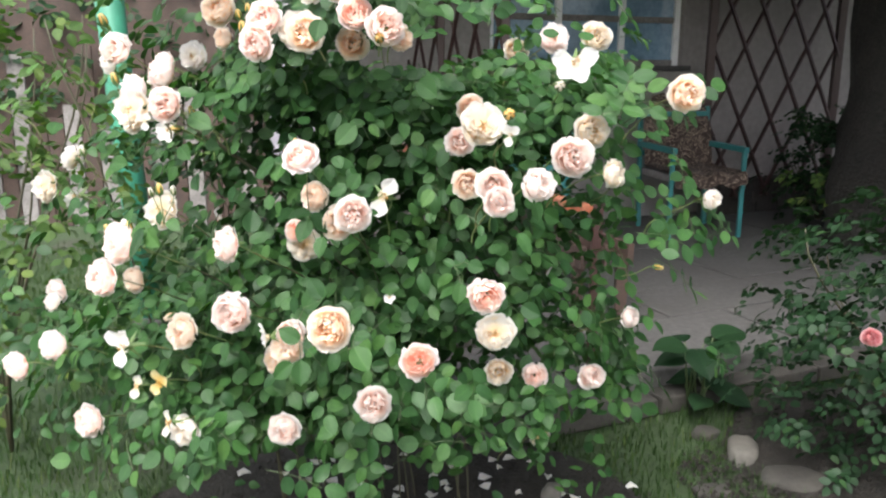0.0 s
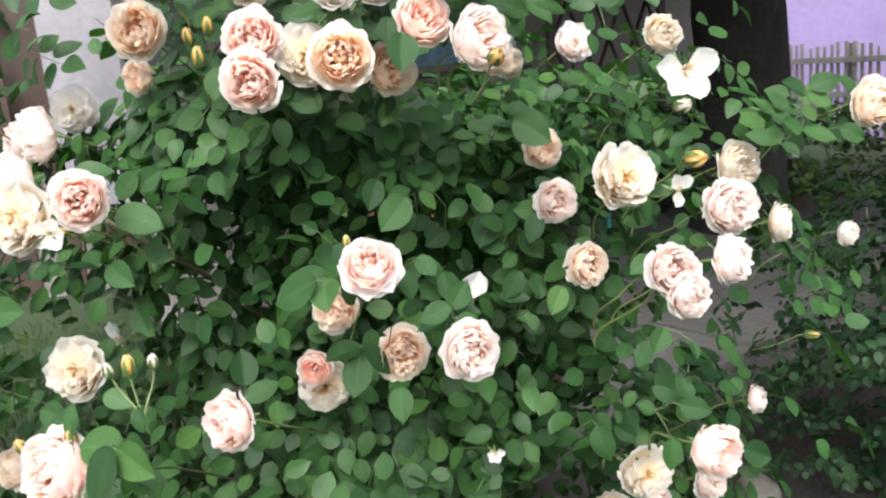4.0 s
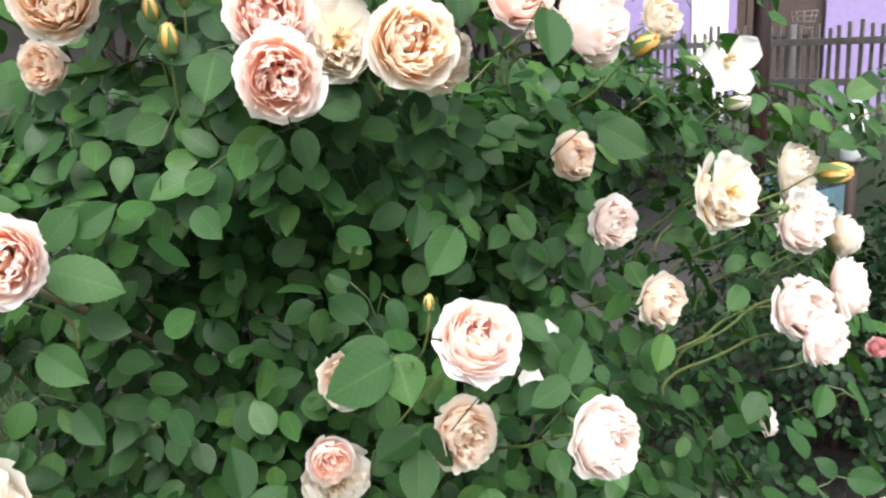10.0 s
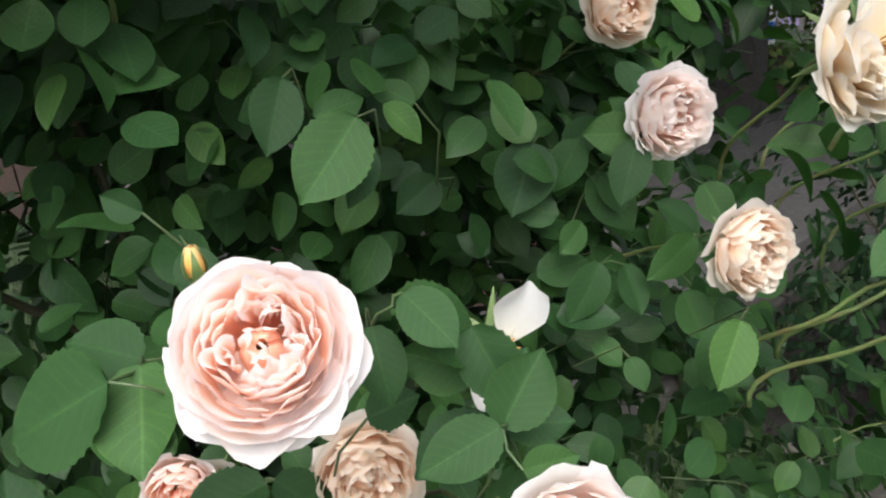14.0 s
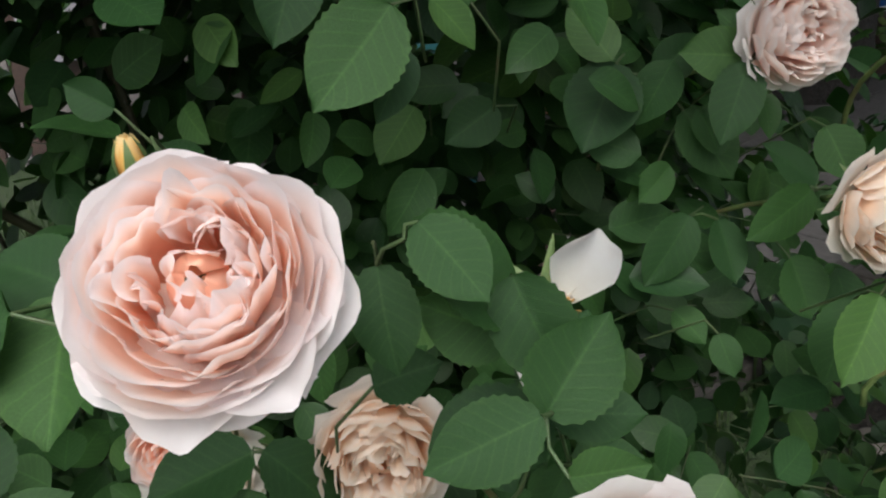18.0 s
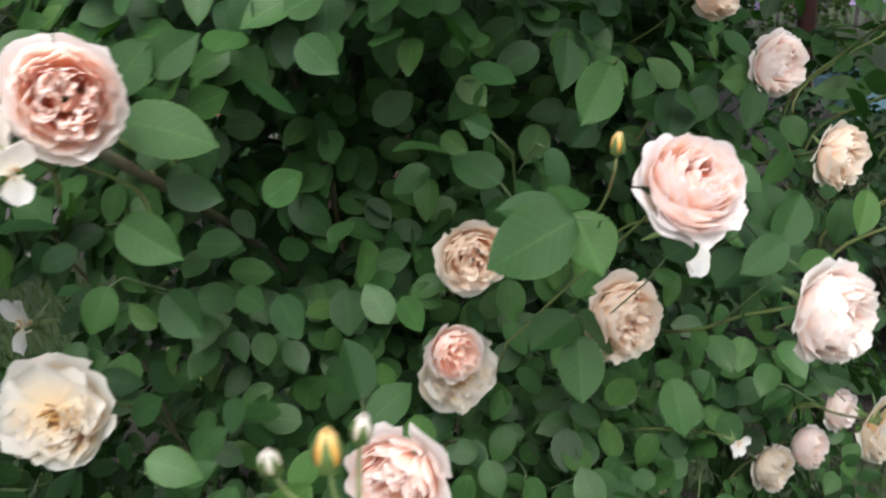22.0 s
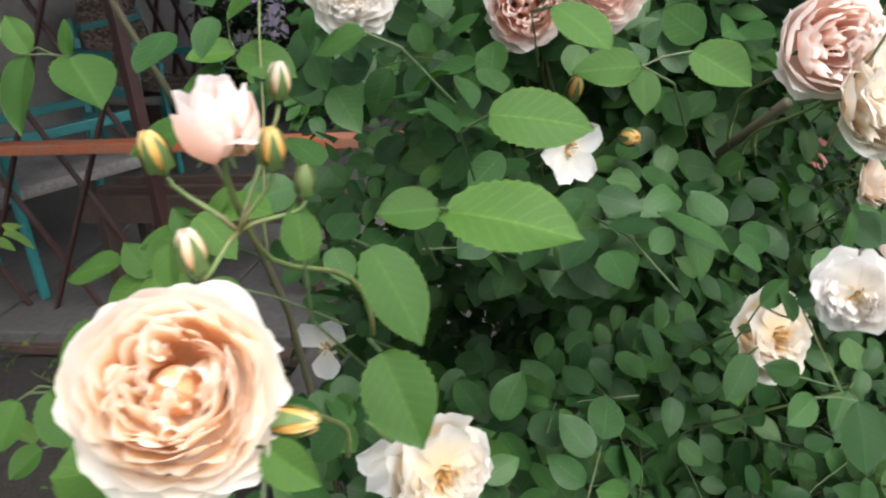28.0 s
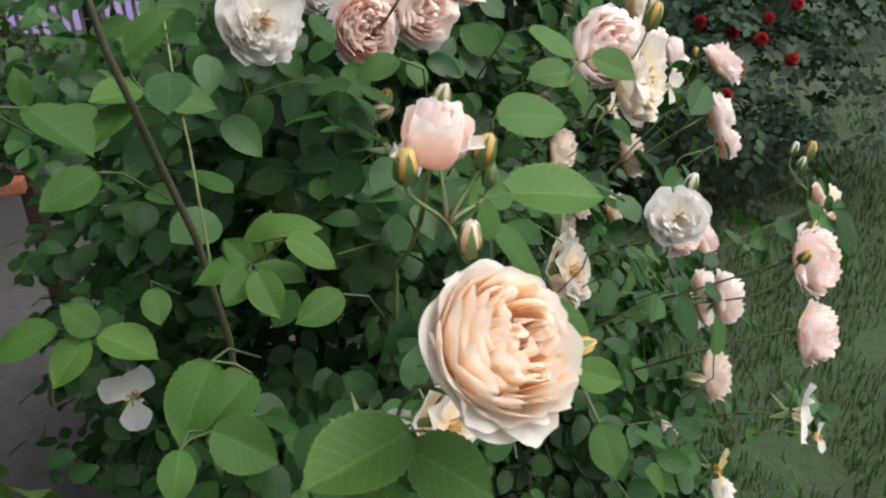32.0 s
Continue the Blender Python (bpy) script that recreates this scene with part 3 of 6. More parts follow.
# ---- leaves ----
def leaf_data(fine, fold, curl, wide=0.42, seed=0):
    """A leaflet one long towards +Y: rounded base, pointed tip, folded midrib, waved and toothed edge."""
    n, cols = (24, (-1, -0.6, -0.2, 0, 0.2, 0.6, 1)) if fine else (10, (-1, 0, 1))
    rng = random.Random(seed)
    bend, ph = rng.uniform(-0.05, 0.05), rng.uniform(0, 6.3)
    verts, pig, faces = [], [], []
    for j in range(n + 1):
        s = j / n
        if s < 0.45:
            w = wide * max(0.0, 1 - ((0.45 - s) / 0.45) ** 2.1) ** 0.58
        else:
            t = (s - 0.45) / 0.55
            w = wide * max(0.0, 1 - t**2.1) ** 0.97
        w = max(w, 0.012)
        if fine and 0 < j < n:
            w *= 1.035 if j % 2 else 0.975
        for u in cols:
            z = fold * abs(u) ** 1.3 * w - curl * s * s + 0.022 * math.sin(6.5 * s + 2.5 * u + ph) * abs(u)
            if fine and abs(u) < 0.1:
                z -= 0.006
            verts.append((u * w + bend * s * s, s - (0.018 if fine and j % 2 and abs(u) == 1 else 0), z))
            pig.append((abs(u), s))
    k = len(cols)
    for j in range(n):
        for i in range(k - 1):
            a = j * k + i
            faces.append((a, a + 1, a + k + 1, a + k))
    return np.array(verts), faces, pig


def leaf_turn(base, tip, normal):
    """The pose of a leaflet from its base to its tip, its face towards normal."""
    b, t = Vector(base), Vector(tip)
    y = t - b
    size = y.length
    y.normalize()
    z = Vector(normal)
    z = (z - y * z.dot(y)).normalized()
    x = y.cross(z)
    m = Matrix((x, y, z)).transposed().to_4x4()
    return Matrix.Translation(b) @ m @ Matrix.Scale(size, 4)


FINE_LEAVES, YOUNG_LEAVES = [], []
for k in range(4):
    v, f, p = leaf_data(True, (0.12, 0.22, 0.3, 0.06)[k], (0.1, 0.2, 0.05, 0.28)[k], (0.365, 0.345, 0.39, 0.33)[k], k)
    FINE_LEAVES.append(mesh_of("leaflet", v, f, LEAF, p))
    YOUNG_LEAVES.append(mesh_of("leaflet", v, f, YOUNG, p))


def joined_leaves(name, mats, material, parent, label="", kinds=4, wide=0.37):
    """Many leaflets in one mesh, from their poses."""
    vs, fs, ps, n = [], [], [], 0
    stock = [leaf_data(False, 0.1 + 0.07 * k, 0.05 + 0.08 * k, wide * (1 - 0.05 * k), k) for k in range(kinds)]
    for i, m in enumerate(mats):
        v, f, p = stock[i % kinds]
        a = np.array(m)
        vs.append(v @ a[:3, :3].T + a[:3, 3])
        fs.extend([tuple(q + n for q in g) for g in f])
        ps.extend(p)
        n += len(v)
    me = mesh_of(name, np.concatenate(vs), fs, material, ps)
    ob = child(name, me, parent, Matrix(), label)
    ob["kind"] = "stuff"
    return ob


def compound(rng, at, way, normal, size, out, stalks, leaflets=5):
    """A rose leaf: a stalk with paired leaflets and one at its end."""
    way = (way - normal * way.dot(normal) * 0.8).normalized()
    side = way.cross(normal).normalized()
    long = size * (2.1 if leaflets == 5 else 1.5 if leaflets == 3 else 2.7)
    end = at + way * long - Vector((0, 0, 0.12 * long))
    mid = at + way * long * 0.55 + normal * long * 0.05
    stalks.append((at, mid, end))
    pairs = {3: (0.72,), 5: (0.45, 0.8), 7: (0.35, 0.6, 0.85)}[leaflets]
    spots = [(end, way, 1.0)]
    for f in pairs:
        p = at.lerp(mid, f / 0.55) if f < 0.55 else mid.lerp(end, (f - 0.55) / 0.45)
        for s in (-1, 1):
            spots.append((p, (way * 0.45 + side * s * 1.0).normalized(), 0.72 + 0.25 * f))
    for p, w, k in spots:
        jig = Vector((rng.gauss(0, 0.16), rng.gauss(0, 0.16), rng.gauss(0, 0.16)))
        n = (normal + jig * 1.6).normalized()
        L = size * k * rng.uniform(0.88, 1.12)
        b = p + w * 0.006
        out.append(leaf_turn(b, b + (w + jig * 0.7 - Vector((0, 0, 0.15))).normalized() * L, n))


# the stretch where the camera is carried, kept free of leaves
AISLE = [Vector(p) for p in ((0, 0, 1.5), (-0.4, 0.55, 1.53), (-0.75, 1.05, 1.58), (-0.48, 1.24, 1.55), (-0.3, 1.45, 1.44), (-0.55, 1.33, 1.5), (-0.97, 1.28, 1.5), (-1.28, 1.56, 1.53), (-1.58, 1.88, 1.59), (-1.7, 2.1, 1.61))]


def free_of(p, reach=0.2):
    for a, b in zip(AISLE, AISLE[1:]):
        d = b - a
        t = max(0.0, min(1.0, (p - a).dot(d) / d.length_squared))
        if (p - a - d * t).length < reach:
            return False
    return in_the_clear(p)


STANDS = [a.lerp(b, f) for a, b in zip(AISLE, AISLE[1:]) for f in (0.0, 0.5)]


def in_the_clear(p, core=0.85, kinds=("open", "full", "half", "cup", "spent", "bud"), own=None):
    """Whether a leaf at p leaves the faces of the blooms open towards the aisle."""
    for c, r, d, has, kind in BLOOMS:
        o = p - c
        if o.length > 0.75 or kind not in kinds or c is own:
            continue
        if o.length < r * 0.8 and kind != "bud":
            return False
        for e in STANDS:
            way = e - c
            far = way.length
            if far > 1.9:
                continue
            way /= far
            if way.dot(d) < 0.3 and kind != "bud":
                continue
            h = o.dot(way)
            if -r * 0.3 < h < far - 0.1 and (o - way * h).length < r * core * (1 - 0.5 * h / far) + 0.012:
                return False
    return True


# ---- ground and terrace ----
def ground_height(x, y):
    return 0.02 * noise.noise(Vector((x * 1.7, y * 1.7, 0))) + 0.008 * noise.noise(Vector((x * 9, y * 9, 3)))


def ground_sheet():
    xs = np.concatenate([np.array([-900, -120, -30, -12]), np.linspace(-5, 6, 90), np.array([12, 30, 120, 900])])
    ys = np.concatenate([np.array([-900, -120, -30, -9]), np.linspace(-2, 9, 90), np.array([14, 30, 120, 900])])
    verts = [(x, y, ground_height(x, y) if abs(x) < 7 and abs(y) < 10 else 0.0) for y in ys for x in xs]
    w = len(xs)
    faces = [(j * w + i, j * w + i + 1, (j + 1) * w + i + 1, (j + 1) * w + i) for j in range(len(ys) - 1) for i in range(w - 1)]
    return mesh_of("ground", verts, faces, GRASSY)


ground = tagged(new("ground", ground_sheet()), "patchy green lawn with bare earth spots", "ground", kind="structure")


def soil_bed(name, cx, cy, rx, ry, label):
    verts, faces = [(cx, cy, 0.075)], []
    n, rings = 36, 7
    for j in range(1, rings + 1):
        for k in range(n):
            a = 6.283 * k / n
            f = j / rings
            e = 1 + 0.12 * noise.noise(Vector((math.cos(a) * 2 + cx, math.sin(a) * 2, 1)))
            x, y = cx + rx * f * e * math.cos(a), cy + ry * f * e * math.sin(a)
            verts.append((x, y, 0.07 * (1 - f**3) + 0.02 * noise.noise(Vector((x * 12, y * 12, 0))) - (0.05 if j == rings else 0) + 0.012))
    for k in range(n):
        faces.append((0, 1 + k, 1 + (k + 1) % n))
    for j in range(rings - 1):
        for k in range(n):
            a, b = 1 + j * n + k, 1 + j * n + (k + 1) % n
            faces.append((a, a + n, b + n, b))
    return tagged(new(name, mesh_of(name, verts, faces, SOIL)), label, "soil", kind="structure")


soil_bed("soil_bed", -0.15, 2.35, 1.0, 0.75, "dark crumbly earth under the pale rose bush")
soil_bed("soil_bed", -0.25, 4.35, 0.62, 1.0, "dark weedy earth beside the terrace")
soil_bed("soil_bed", 1.85, 2.95, 0.8, 0.75, "dark earth bed under the low pink rose bush")

# the terrace runs along a line that goes back to the right
EDGE, ALONG = Vector((0.15, 3.07, 0)), Vector((0.906, 0.423, 0)).normalized()
BACK = Vector((-ALONG.y, ALONG.x, 0))
TZ = 0.17


def on_terrace(u, v, z=0.0):
    return EDGE + ALONG * u + BACK * v + Vector((0, 0, z))


TERR = Matrix.Translation(EDGE) @ Matrix((ALONG, BACK, Vector((0, 0, 1)))).transposed().to_4x4()
terrace = thing("terrace", "grey concrete slab terrace with cracked worn edge", "terrace", (0.15, 3.07, 0), kind="structure")
rng = random.Random(5)
v0 = 0.0
for row, deep in enumerate((0.62, 0.5, 0.95, 1.0, 1.1)):
    u = -0.15 if row == 0 else 0.47 + 0.0675 * v0
    first = True
    while u < 5.2:
        wide = rng.uniform(1.5, 2.2) - (0.6 if first and row % 2 else 0.0)
        first = False
        bm = box((u, v0, -0.02), (u + wide - 0.012, v0 + deep - 0.012, TZ + rng.uniform(-0.006, 0.006)), 0.012, TERR)
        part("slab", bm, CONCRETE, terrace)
        u += wide
    v0 += deep
kerb = thing("terrace_kerb", "rough dark concrete kerb below the terrace edge", "kerb", (0.3, 3.2, 0), kind="structure")
for k in range(5):
    a = on_terrace(-0.15 + k * 0.95, -0.05, 0.05)
    b = on_terrace(-0.15 + k * 0.95 + 0.93, -0.05, 0.05)
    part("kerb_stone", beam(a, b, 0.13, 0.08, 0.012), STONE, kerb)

# ---- house wall with window behind the terrace ----
WY = 3.1  # how far the wall stands behind the terrace edge
wall = thing("wall_house", "grey plastered house wall behind the terrace", "wall", tuple(on_terrace(0, WY)), kind="structure")
WIN = (1.55, 3.45)
for lo, hi in (((0.2, WY, 0), (WIN[0], WY + 0.25, 3.2)), ((WIN[1], WY, 0), (6.5, WY + 0.25, 3.2)), ((WIN[0], WY, 0), (WIN[1], WY + 0.25, 1.5)), ((WIN[0], WY, 2.7), (WIN[1], WY + 0.25, 3.2))):
    part("wall_panel", box(lo, hi, 0.0, TERR), PLASTER, wall)
window = thing("window_1", "bluish window with dark frame and lace curtain", "window", tuple(on_terrace(2.5, WY)), kind="structure")
for u in (WIN[0], WIN[0] + 0.63, WIN[0] + 1.26, WIN[1] - 0.06):
    part("window_frame", box((u, WY + 0.06, 1.5), (u + 0.06, WY + 0.12, 2.7), 0.004, TERR), WHITEWALL, window)
for z in (1.5, 1.86, 2.26, 2.64):
    part("window_frame", box((WIN[0] + 0.06, WY + 0.065, z), (WIN[1] - 0.06, WY + 0.125, z + 0.05), 0.004, TERR), GREYWOOD, window)
for k in range(3):
    u = WIN[0] + 0.06 + k * 0.63
    for z in (1.55, 1.91, 2.29):
        part("pane", box((u, WY + 0.085, z), (u + 0.57, WY + 0.095, z + 0.34), 0.0, TERR), GLASSY, window)
part("window_sill", box((WIN[0] - 0.05, WY - 0.06, 1.46), (WIN[1] + 0.05, WY + 0.05, 1.5), 0.006, TERR), CONCRETE, window)
# ceiling above the view, added only to keep skylight off the terrace
roof = tagged(new("veranda_ceiling", mesh_of("veranda_ceiling", [on_terrace(u, v, z) for u, v, z in ((-0.9, 0.1, 2.55), (6, 0.1, 2.55), (6, 3.6, 2.75), (-0.9, 3.6, 2.75), (-0.9, 0.1, 2.6), (6, 0.1, 2.6), (6, 3.6, 2.8), (-0.9, 3.6, 2.8))],
              [(0, 1, 2, 3), (7, 6, 5, 4), (0, 4, 5, 1), (1, 5, 6, 2), (2, 6, 7, 3), (3, 7, 4, 0)], DARKWOOD, smooth=False)), "dark unseen ceiling added to shade the terrace", "ceiling", kind="structure")


# ---- iron lattice on the veranda ----
def lattice(name, a, b, z0, z1, step, label, bar=0.022, posts=True, slope=1.75):
    """Upright posts with crossing flat iron bars between a and b."""
    a, b = Vector(a), Vector(b)
    d = b - a
    L = d.length
    d.normalize()
    n = Vector((-d.y, d.x, 0)) * (bar * 0.6)
    t = thing(name, label, "lattice", tuple(a))
    if posts:
        for p in (a, b):
            part("post", beam(p + Vector((0, 0, z0 - 0.02)), p + Vector((0, 0, z1)), bar * 2.2, bar * 2.2), IRON, t)
    H = (z1 - z0) / slope
    k = -math.ceil(H / step)
    while k * step < L:
        for s, off in ((1, n), (-1, -n)):
            u0 = k * step if s > 0 else k * step + H
            u1 = u0 + s * H
            t0, t1 = 0.0, 1.0
            for lim in (0.0, L):
                if (u0 - lim) * (u1 - lim) < 0:
                    f = (lim - u0) / (u1 - u0)
                    inside_first = 0 <= u0 <= L
                    if inside_first:
                        t1 = min(t1, f)
                    elif (lim == 0.0 and u0 < 0) or (lim == L and u0 > L):
                        t0 = max(t0, f)
                    else:
                        t1 = min(t1, f)
            m0, m1 = u0 + (u1 - u0) * t0, u0 + (u1 - u0) * t1
            if t1 - t0 > 0.04 and -0.01 <= min(m0, m1) and max(m0, m1) <= L + 0.01:
                pa = a + d * m0 + off + Vector((0, 0, z0 + (z1 - z0) * t0))
                pb = a + d * m1 + off + Vector((0, 0, z0 + (z1 - z0) * t1))
                part("bar", beam(pa, pb, bar, bar * 0.7, 0.002), IRON, t)
        k += 1
    return t


veranda_lattice = lattice("iron_lattice", (2.14, 7.1, TZ), (3.49, 7.73, TZ), TZ, 2.75, 0.36, "dark red-brown iron diamond lattice on the veranda", bar=0.03)
rng = random.Random(14)
for row in range(3):
    u = 0.1 * (row % 2)
    while u < 1.35:
        w = rng.uniform(0.16, 0.3)
        a = Vector((2.2, 7.28, TZ)) + ALONG * u + Vector((0, 0, row * 0.1 + 0.05))
        part("plinth_stone", beam(a, a + ALONG * (w - 0.015), 0.095, 0.13 + rng.uniform(-0.02, 0.02), 0.014), STONE, veranda_lattice, "rough grey stone")
        u += w

# ---- trunk, posts, fences ----
trunk = thing("tree", "thick dark-barked tree beside the terrace", "tree", (3.2, 6.1, 0))
tv, tf = tube(bezier((3.2, 6.1, -0.05), (3.18, 6.1, 1.0), (3.2, 6.12, 2.2), (3.3, 6.15, 3.6), 16), 0.36, 0.28, 18, 0.25)
child("trunk", mesh_of("trunk", tv, tf, TREEBARK), trunk, Matrix())
for dx, dy in ((-0.9, -0.3), (0.8, 0.5), (0.3, -0.9)):
    tv, tf = tube(bezier((3.3, 6.15, 3.1), (3.3 + dx * 0.4, 6.1 + dy * 0.4, 3.6), (3.3 + dx, 6.1 + dy, 3.9), (3.3 + dx * 1.7, 6.1 + dy * 1.7, 4.4), 8), 0.12, 0.03, 8, 0.2)
    child("limb", mesh_of("limb", tv, tf, TREEBARK), trunk, Matrix())
# leaves over the trunk lie out of view, added to shade terrace and bed
rng = random.Random(8)
crown = []
for k in range(15000):
    a, r = rng.uniform(0, 6.283), 3.7 * rng.random() ** 0.5
    p = Vector((3.7 + r * math.cos(a), 5.6 + r * math.sin(a), 3.5 + rng.uniform(-0.5, 1.6) * (1 - r / 5.0)))
    crown.append(leaf_turn(p, p + Vector((rng.gauss(0, 1), rng.gauss(0, 1), rng.gauss(-0.3, 0.6))).normalized() * 0.24, (rng.gauss(0, 0.4), rng.gauss(0, 0.4), 1)))
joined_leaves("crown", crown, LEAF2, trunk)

post = thing("green_post", "round green painted metal post on the lawn", "post", (-1.86, 4.51, 0))
tv, tf = tube([(-1.80, 4.51, -0.03), (-1.86, 4.5, 1.2), (-1.92, 4.5, 2.9)], 0.072, 0.078, 18)
child("shaft", mesh_of("shaft", tv, tf, GREENPOST), post, Matrix())
tv, tf = tube([(-1.80, 4.51, 0.0), (-1.80, 4.51, 0.06)], 0.1, 0.09, 18)
child("foot", mesh_of("foot", tv, tf, CONCRETE), post, Matrix())

pole = thing("fence_pole", "thin dark brown metal pole before the paling fence", "pole", (3.185, 4.357, 0))
tv, tf = tube([(3.185, 4.357, -0.03), (3.185, 4.357, 1.5), (3.205, 4.367, 3.0)], 0.05, 0.048, 12)
child("shaft", mesh_of("shaft", tv, tf, IRON), pole, Matrix())
tv, tf = tube([(3.185, 4.357, 3.0), (3.215, 4.367, 3.03)], 0.056, 0.04, 12)
child("cap", mesh_of("cap", tv, tf, IRON), pole, Matrix())


def paling(a, b, tall, label):
    """A grey wooden paling fence with two rails."""
    a, b = Vector(a), Vector(b)
    d = (b - a).normalized()
    q = Matrix.Rotation(math.atan2(d.y, d.x), 4, "Z")
    t = thing("paling_fence", label, "fence", tuple(a))
    n = int((b - a).length / 0.125)
    r = random.Random(3)
    bm = box((-0.027, -0.011, 0), (0.027, 0.011, 1), 0.0)
    for v in bm.verts:
        if v.co.z > 0.5:
            v.co.x *= 0.8
    me = bpy.data.meshes.new("picket")
    bm.to_mesh(me)
    bm.free()
    me.materials.append(GREYWOOD)
    for k in range(n):
        p = a + d * (k + 0.5) * 0.125
        m = Matrix.Translation(p + Vector((0, 0, 0.04))) @ q @ Matrix.Rotation(r.gauss(0, 0.012), 4, "Y") @ Matrix.Diagonal((r.uniform(0.85, 1.12), 1, tall * r.uniform(0.96, 1.03), 1))
        child("picket", me, t, m)
    for z in (0.72, tall - 0.17):
        part("rail", beam(a + Vector((0, 0, z)) + q @ Vector((0, -0.03, 0)), b + Vector((0, 0, z + 0.02)) + q @ Vector((0, -0.03, 0)), 0.035, 0.08), GREYWOOD, t)
    for k in range(int((b - a).length / 2.2) + 1):
        p = a + d * k * 2.2 + q @ Vector((0, 0.09, 0))
        part("post", beam(p + Vector((0, 0, -0.05)), p + Vector((0, 0, tall + 0.05)), 0.09, 0.09), GREYWOOD, t)
    return t


paling((7.4, 12.4, 0), (8.6, 3.6, 0), 1.36, "weathered grey wooden paling fence before the lilac house")

# lilac house beyond the fence
HD = Vector((0.76, -0.65, 0)).normalized()
HA = Vector((5.6, 13.2, 0)) + HD * 0.75
HOUSE = Matrix.Translation(HA) @ Matrix((HD, Vector((0.65, 0.76, 0)).normalized(), Vector((0, 0, 1)))).transposed().to_4x4()
house = thing("lilac_house", "lilac plastered house with white corner strips and brown door", "house", tuple(HA))
for lo, hi in (((-1.2, 0, 0), (4.15, 0.3, 4.2)), ((5.4, 0, 0), (11, 0.3, 4.2)), ((4.15, 0, 2.75), (5.4, 0.3, 4.2))):
    part("wall", box(lo, hi, 0, HOUSE), LILAC, house)
part("corner_strip", box((3.5, -0.04, 0), (4.02, -0.003, 4.2), 0.003, HOUSE), WHITEWALL, house)
hdoor = part("door", box((4.15, 0.1, 0.02), (5.4, 0.16, 2.75), 0.01, HOUSE), DARKWOOD, house, "dark brown wooden door")
part("roof", box((-4.4, -0.6, 4.2), (11.4, 5, 4.4), 0.02, HOUSE), GREYWOOD, house)
for z in (0.3, 1.2, 2.0):
    part("door_panel", box((4.3, 0.07, z), (5.25, 0.097, z + 0.62), 0.01, HOUSE), DARKWOOD, hdoor)

# ---- veranda railing with lattice beside the terrace ----
trellis = thing("veranda_railing", "dark iron lattice railing with worn red-brown boards", "railing", (0.55, 3.6, 0))
RA, rd = Vector((0.59, 3.49, 0)), Vector((-0.361, 0.9325, 0))
RB = RA + rd * 3.1
for z, h, side in ((0.89, 0.075, 0.0), (0.1, 0.08, -0.13)):
    off = Vector((0.9325, 0.361, 0)) * side + Vector((0, 0, z))
    part("rail", beam(RA + off, RB + off, h, 0.04, 0.006), RAILPAINT if z > 0.5 else DARKWOOD, trellis, "worn red-brown board")
for u in (0.0, 1.03, 2.06, 3.09):
    p = RA + rd * u + Vector((0.045, 0.017, 0))
    part("post", beam(p + Vector((0, 0, -0.03)), p + Vector((0, 0, 2.5 if u > 0.5 else 0.92)), 0.045, 0.045), IRON, trellis)
for k in range(-2, 9):
    for s in (1, -1):
        u0 = 0.36 * k + (0.0 if s > 0 else 1.3)
        u1 = u0 + s * 1.3
        lo, hi = 0.0, 1.0
        if u0 < 0 or u0 > 3.09:
            lo = ((0 if u0 < 0 else 3.09) - u0) / (u1 - u0)
        if u1 < 0 or u1 > 3.09:
            hi = ((0 if u1 < 0 else 3.09) - u0) / (u1 - u0)
        for lim in (1.03,):
            if (u0 - lim) * (u1 - lim) < 0:
                f = (lim - u0) / (u1 - u0)
                lo, hi = (max(lo, f), hi) if u0 < lim else (lo, min(hi, f))
        if max(u0, u1) <= 1.03:
            continue
        if hi - lo < 0.08 or lo < 0 or hi > 1:
            continue
        a, b = (RA + rd * (u0 + (u1 - u0) * f) + Vector((0.075 + 0.012 * s, 0.03, 0.15 + 2.35 * f)) for f in (lo, hi))
        part("bar", beam(a, b, 0.022, 0.014, 0.002), IRON, trellis)


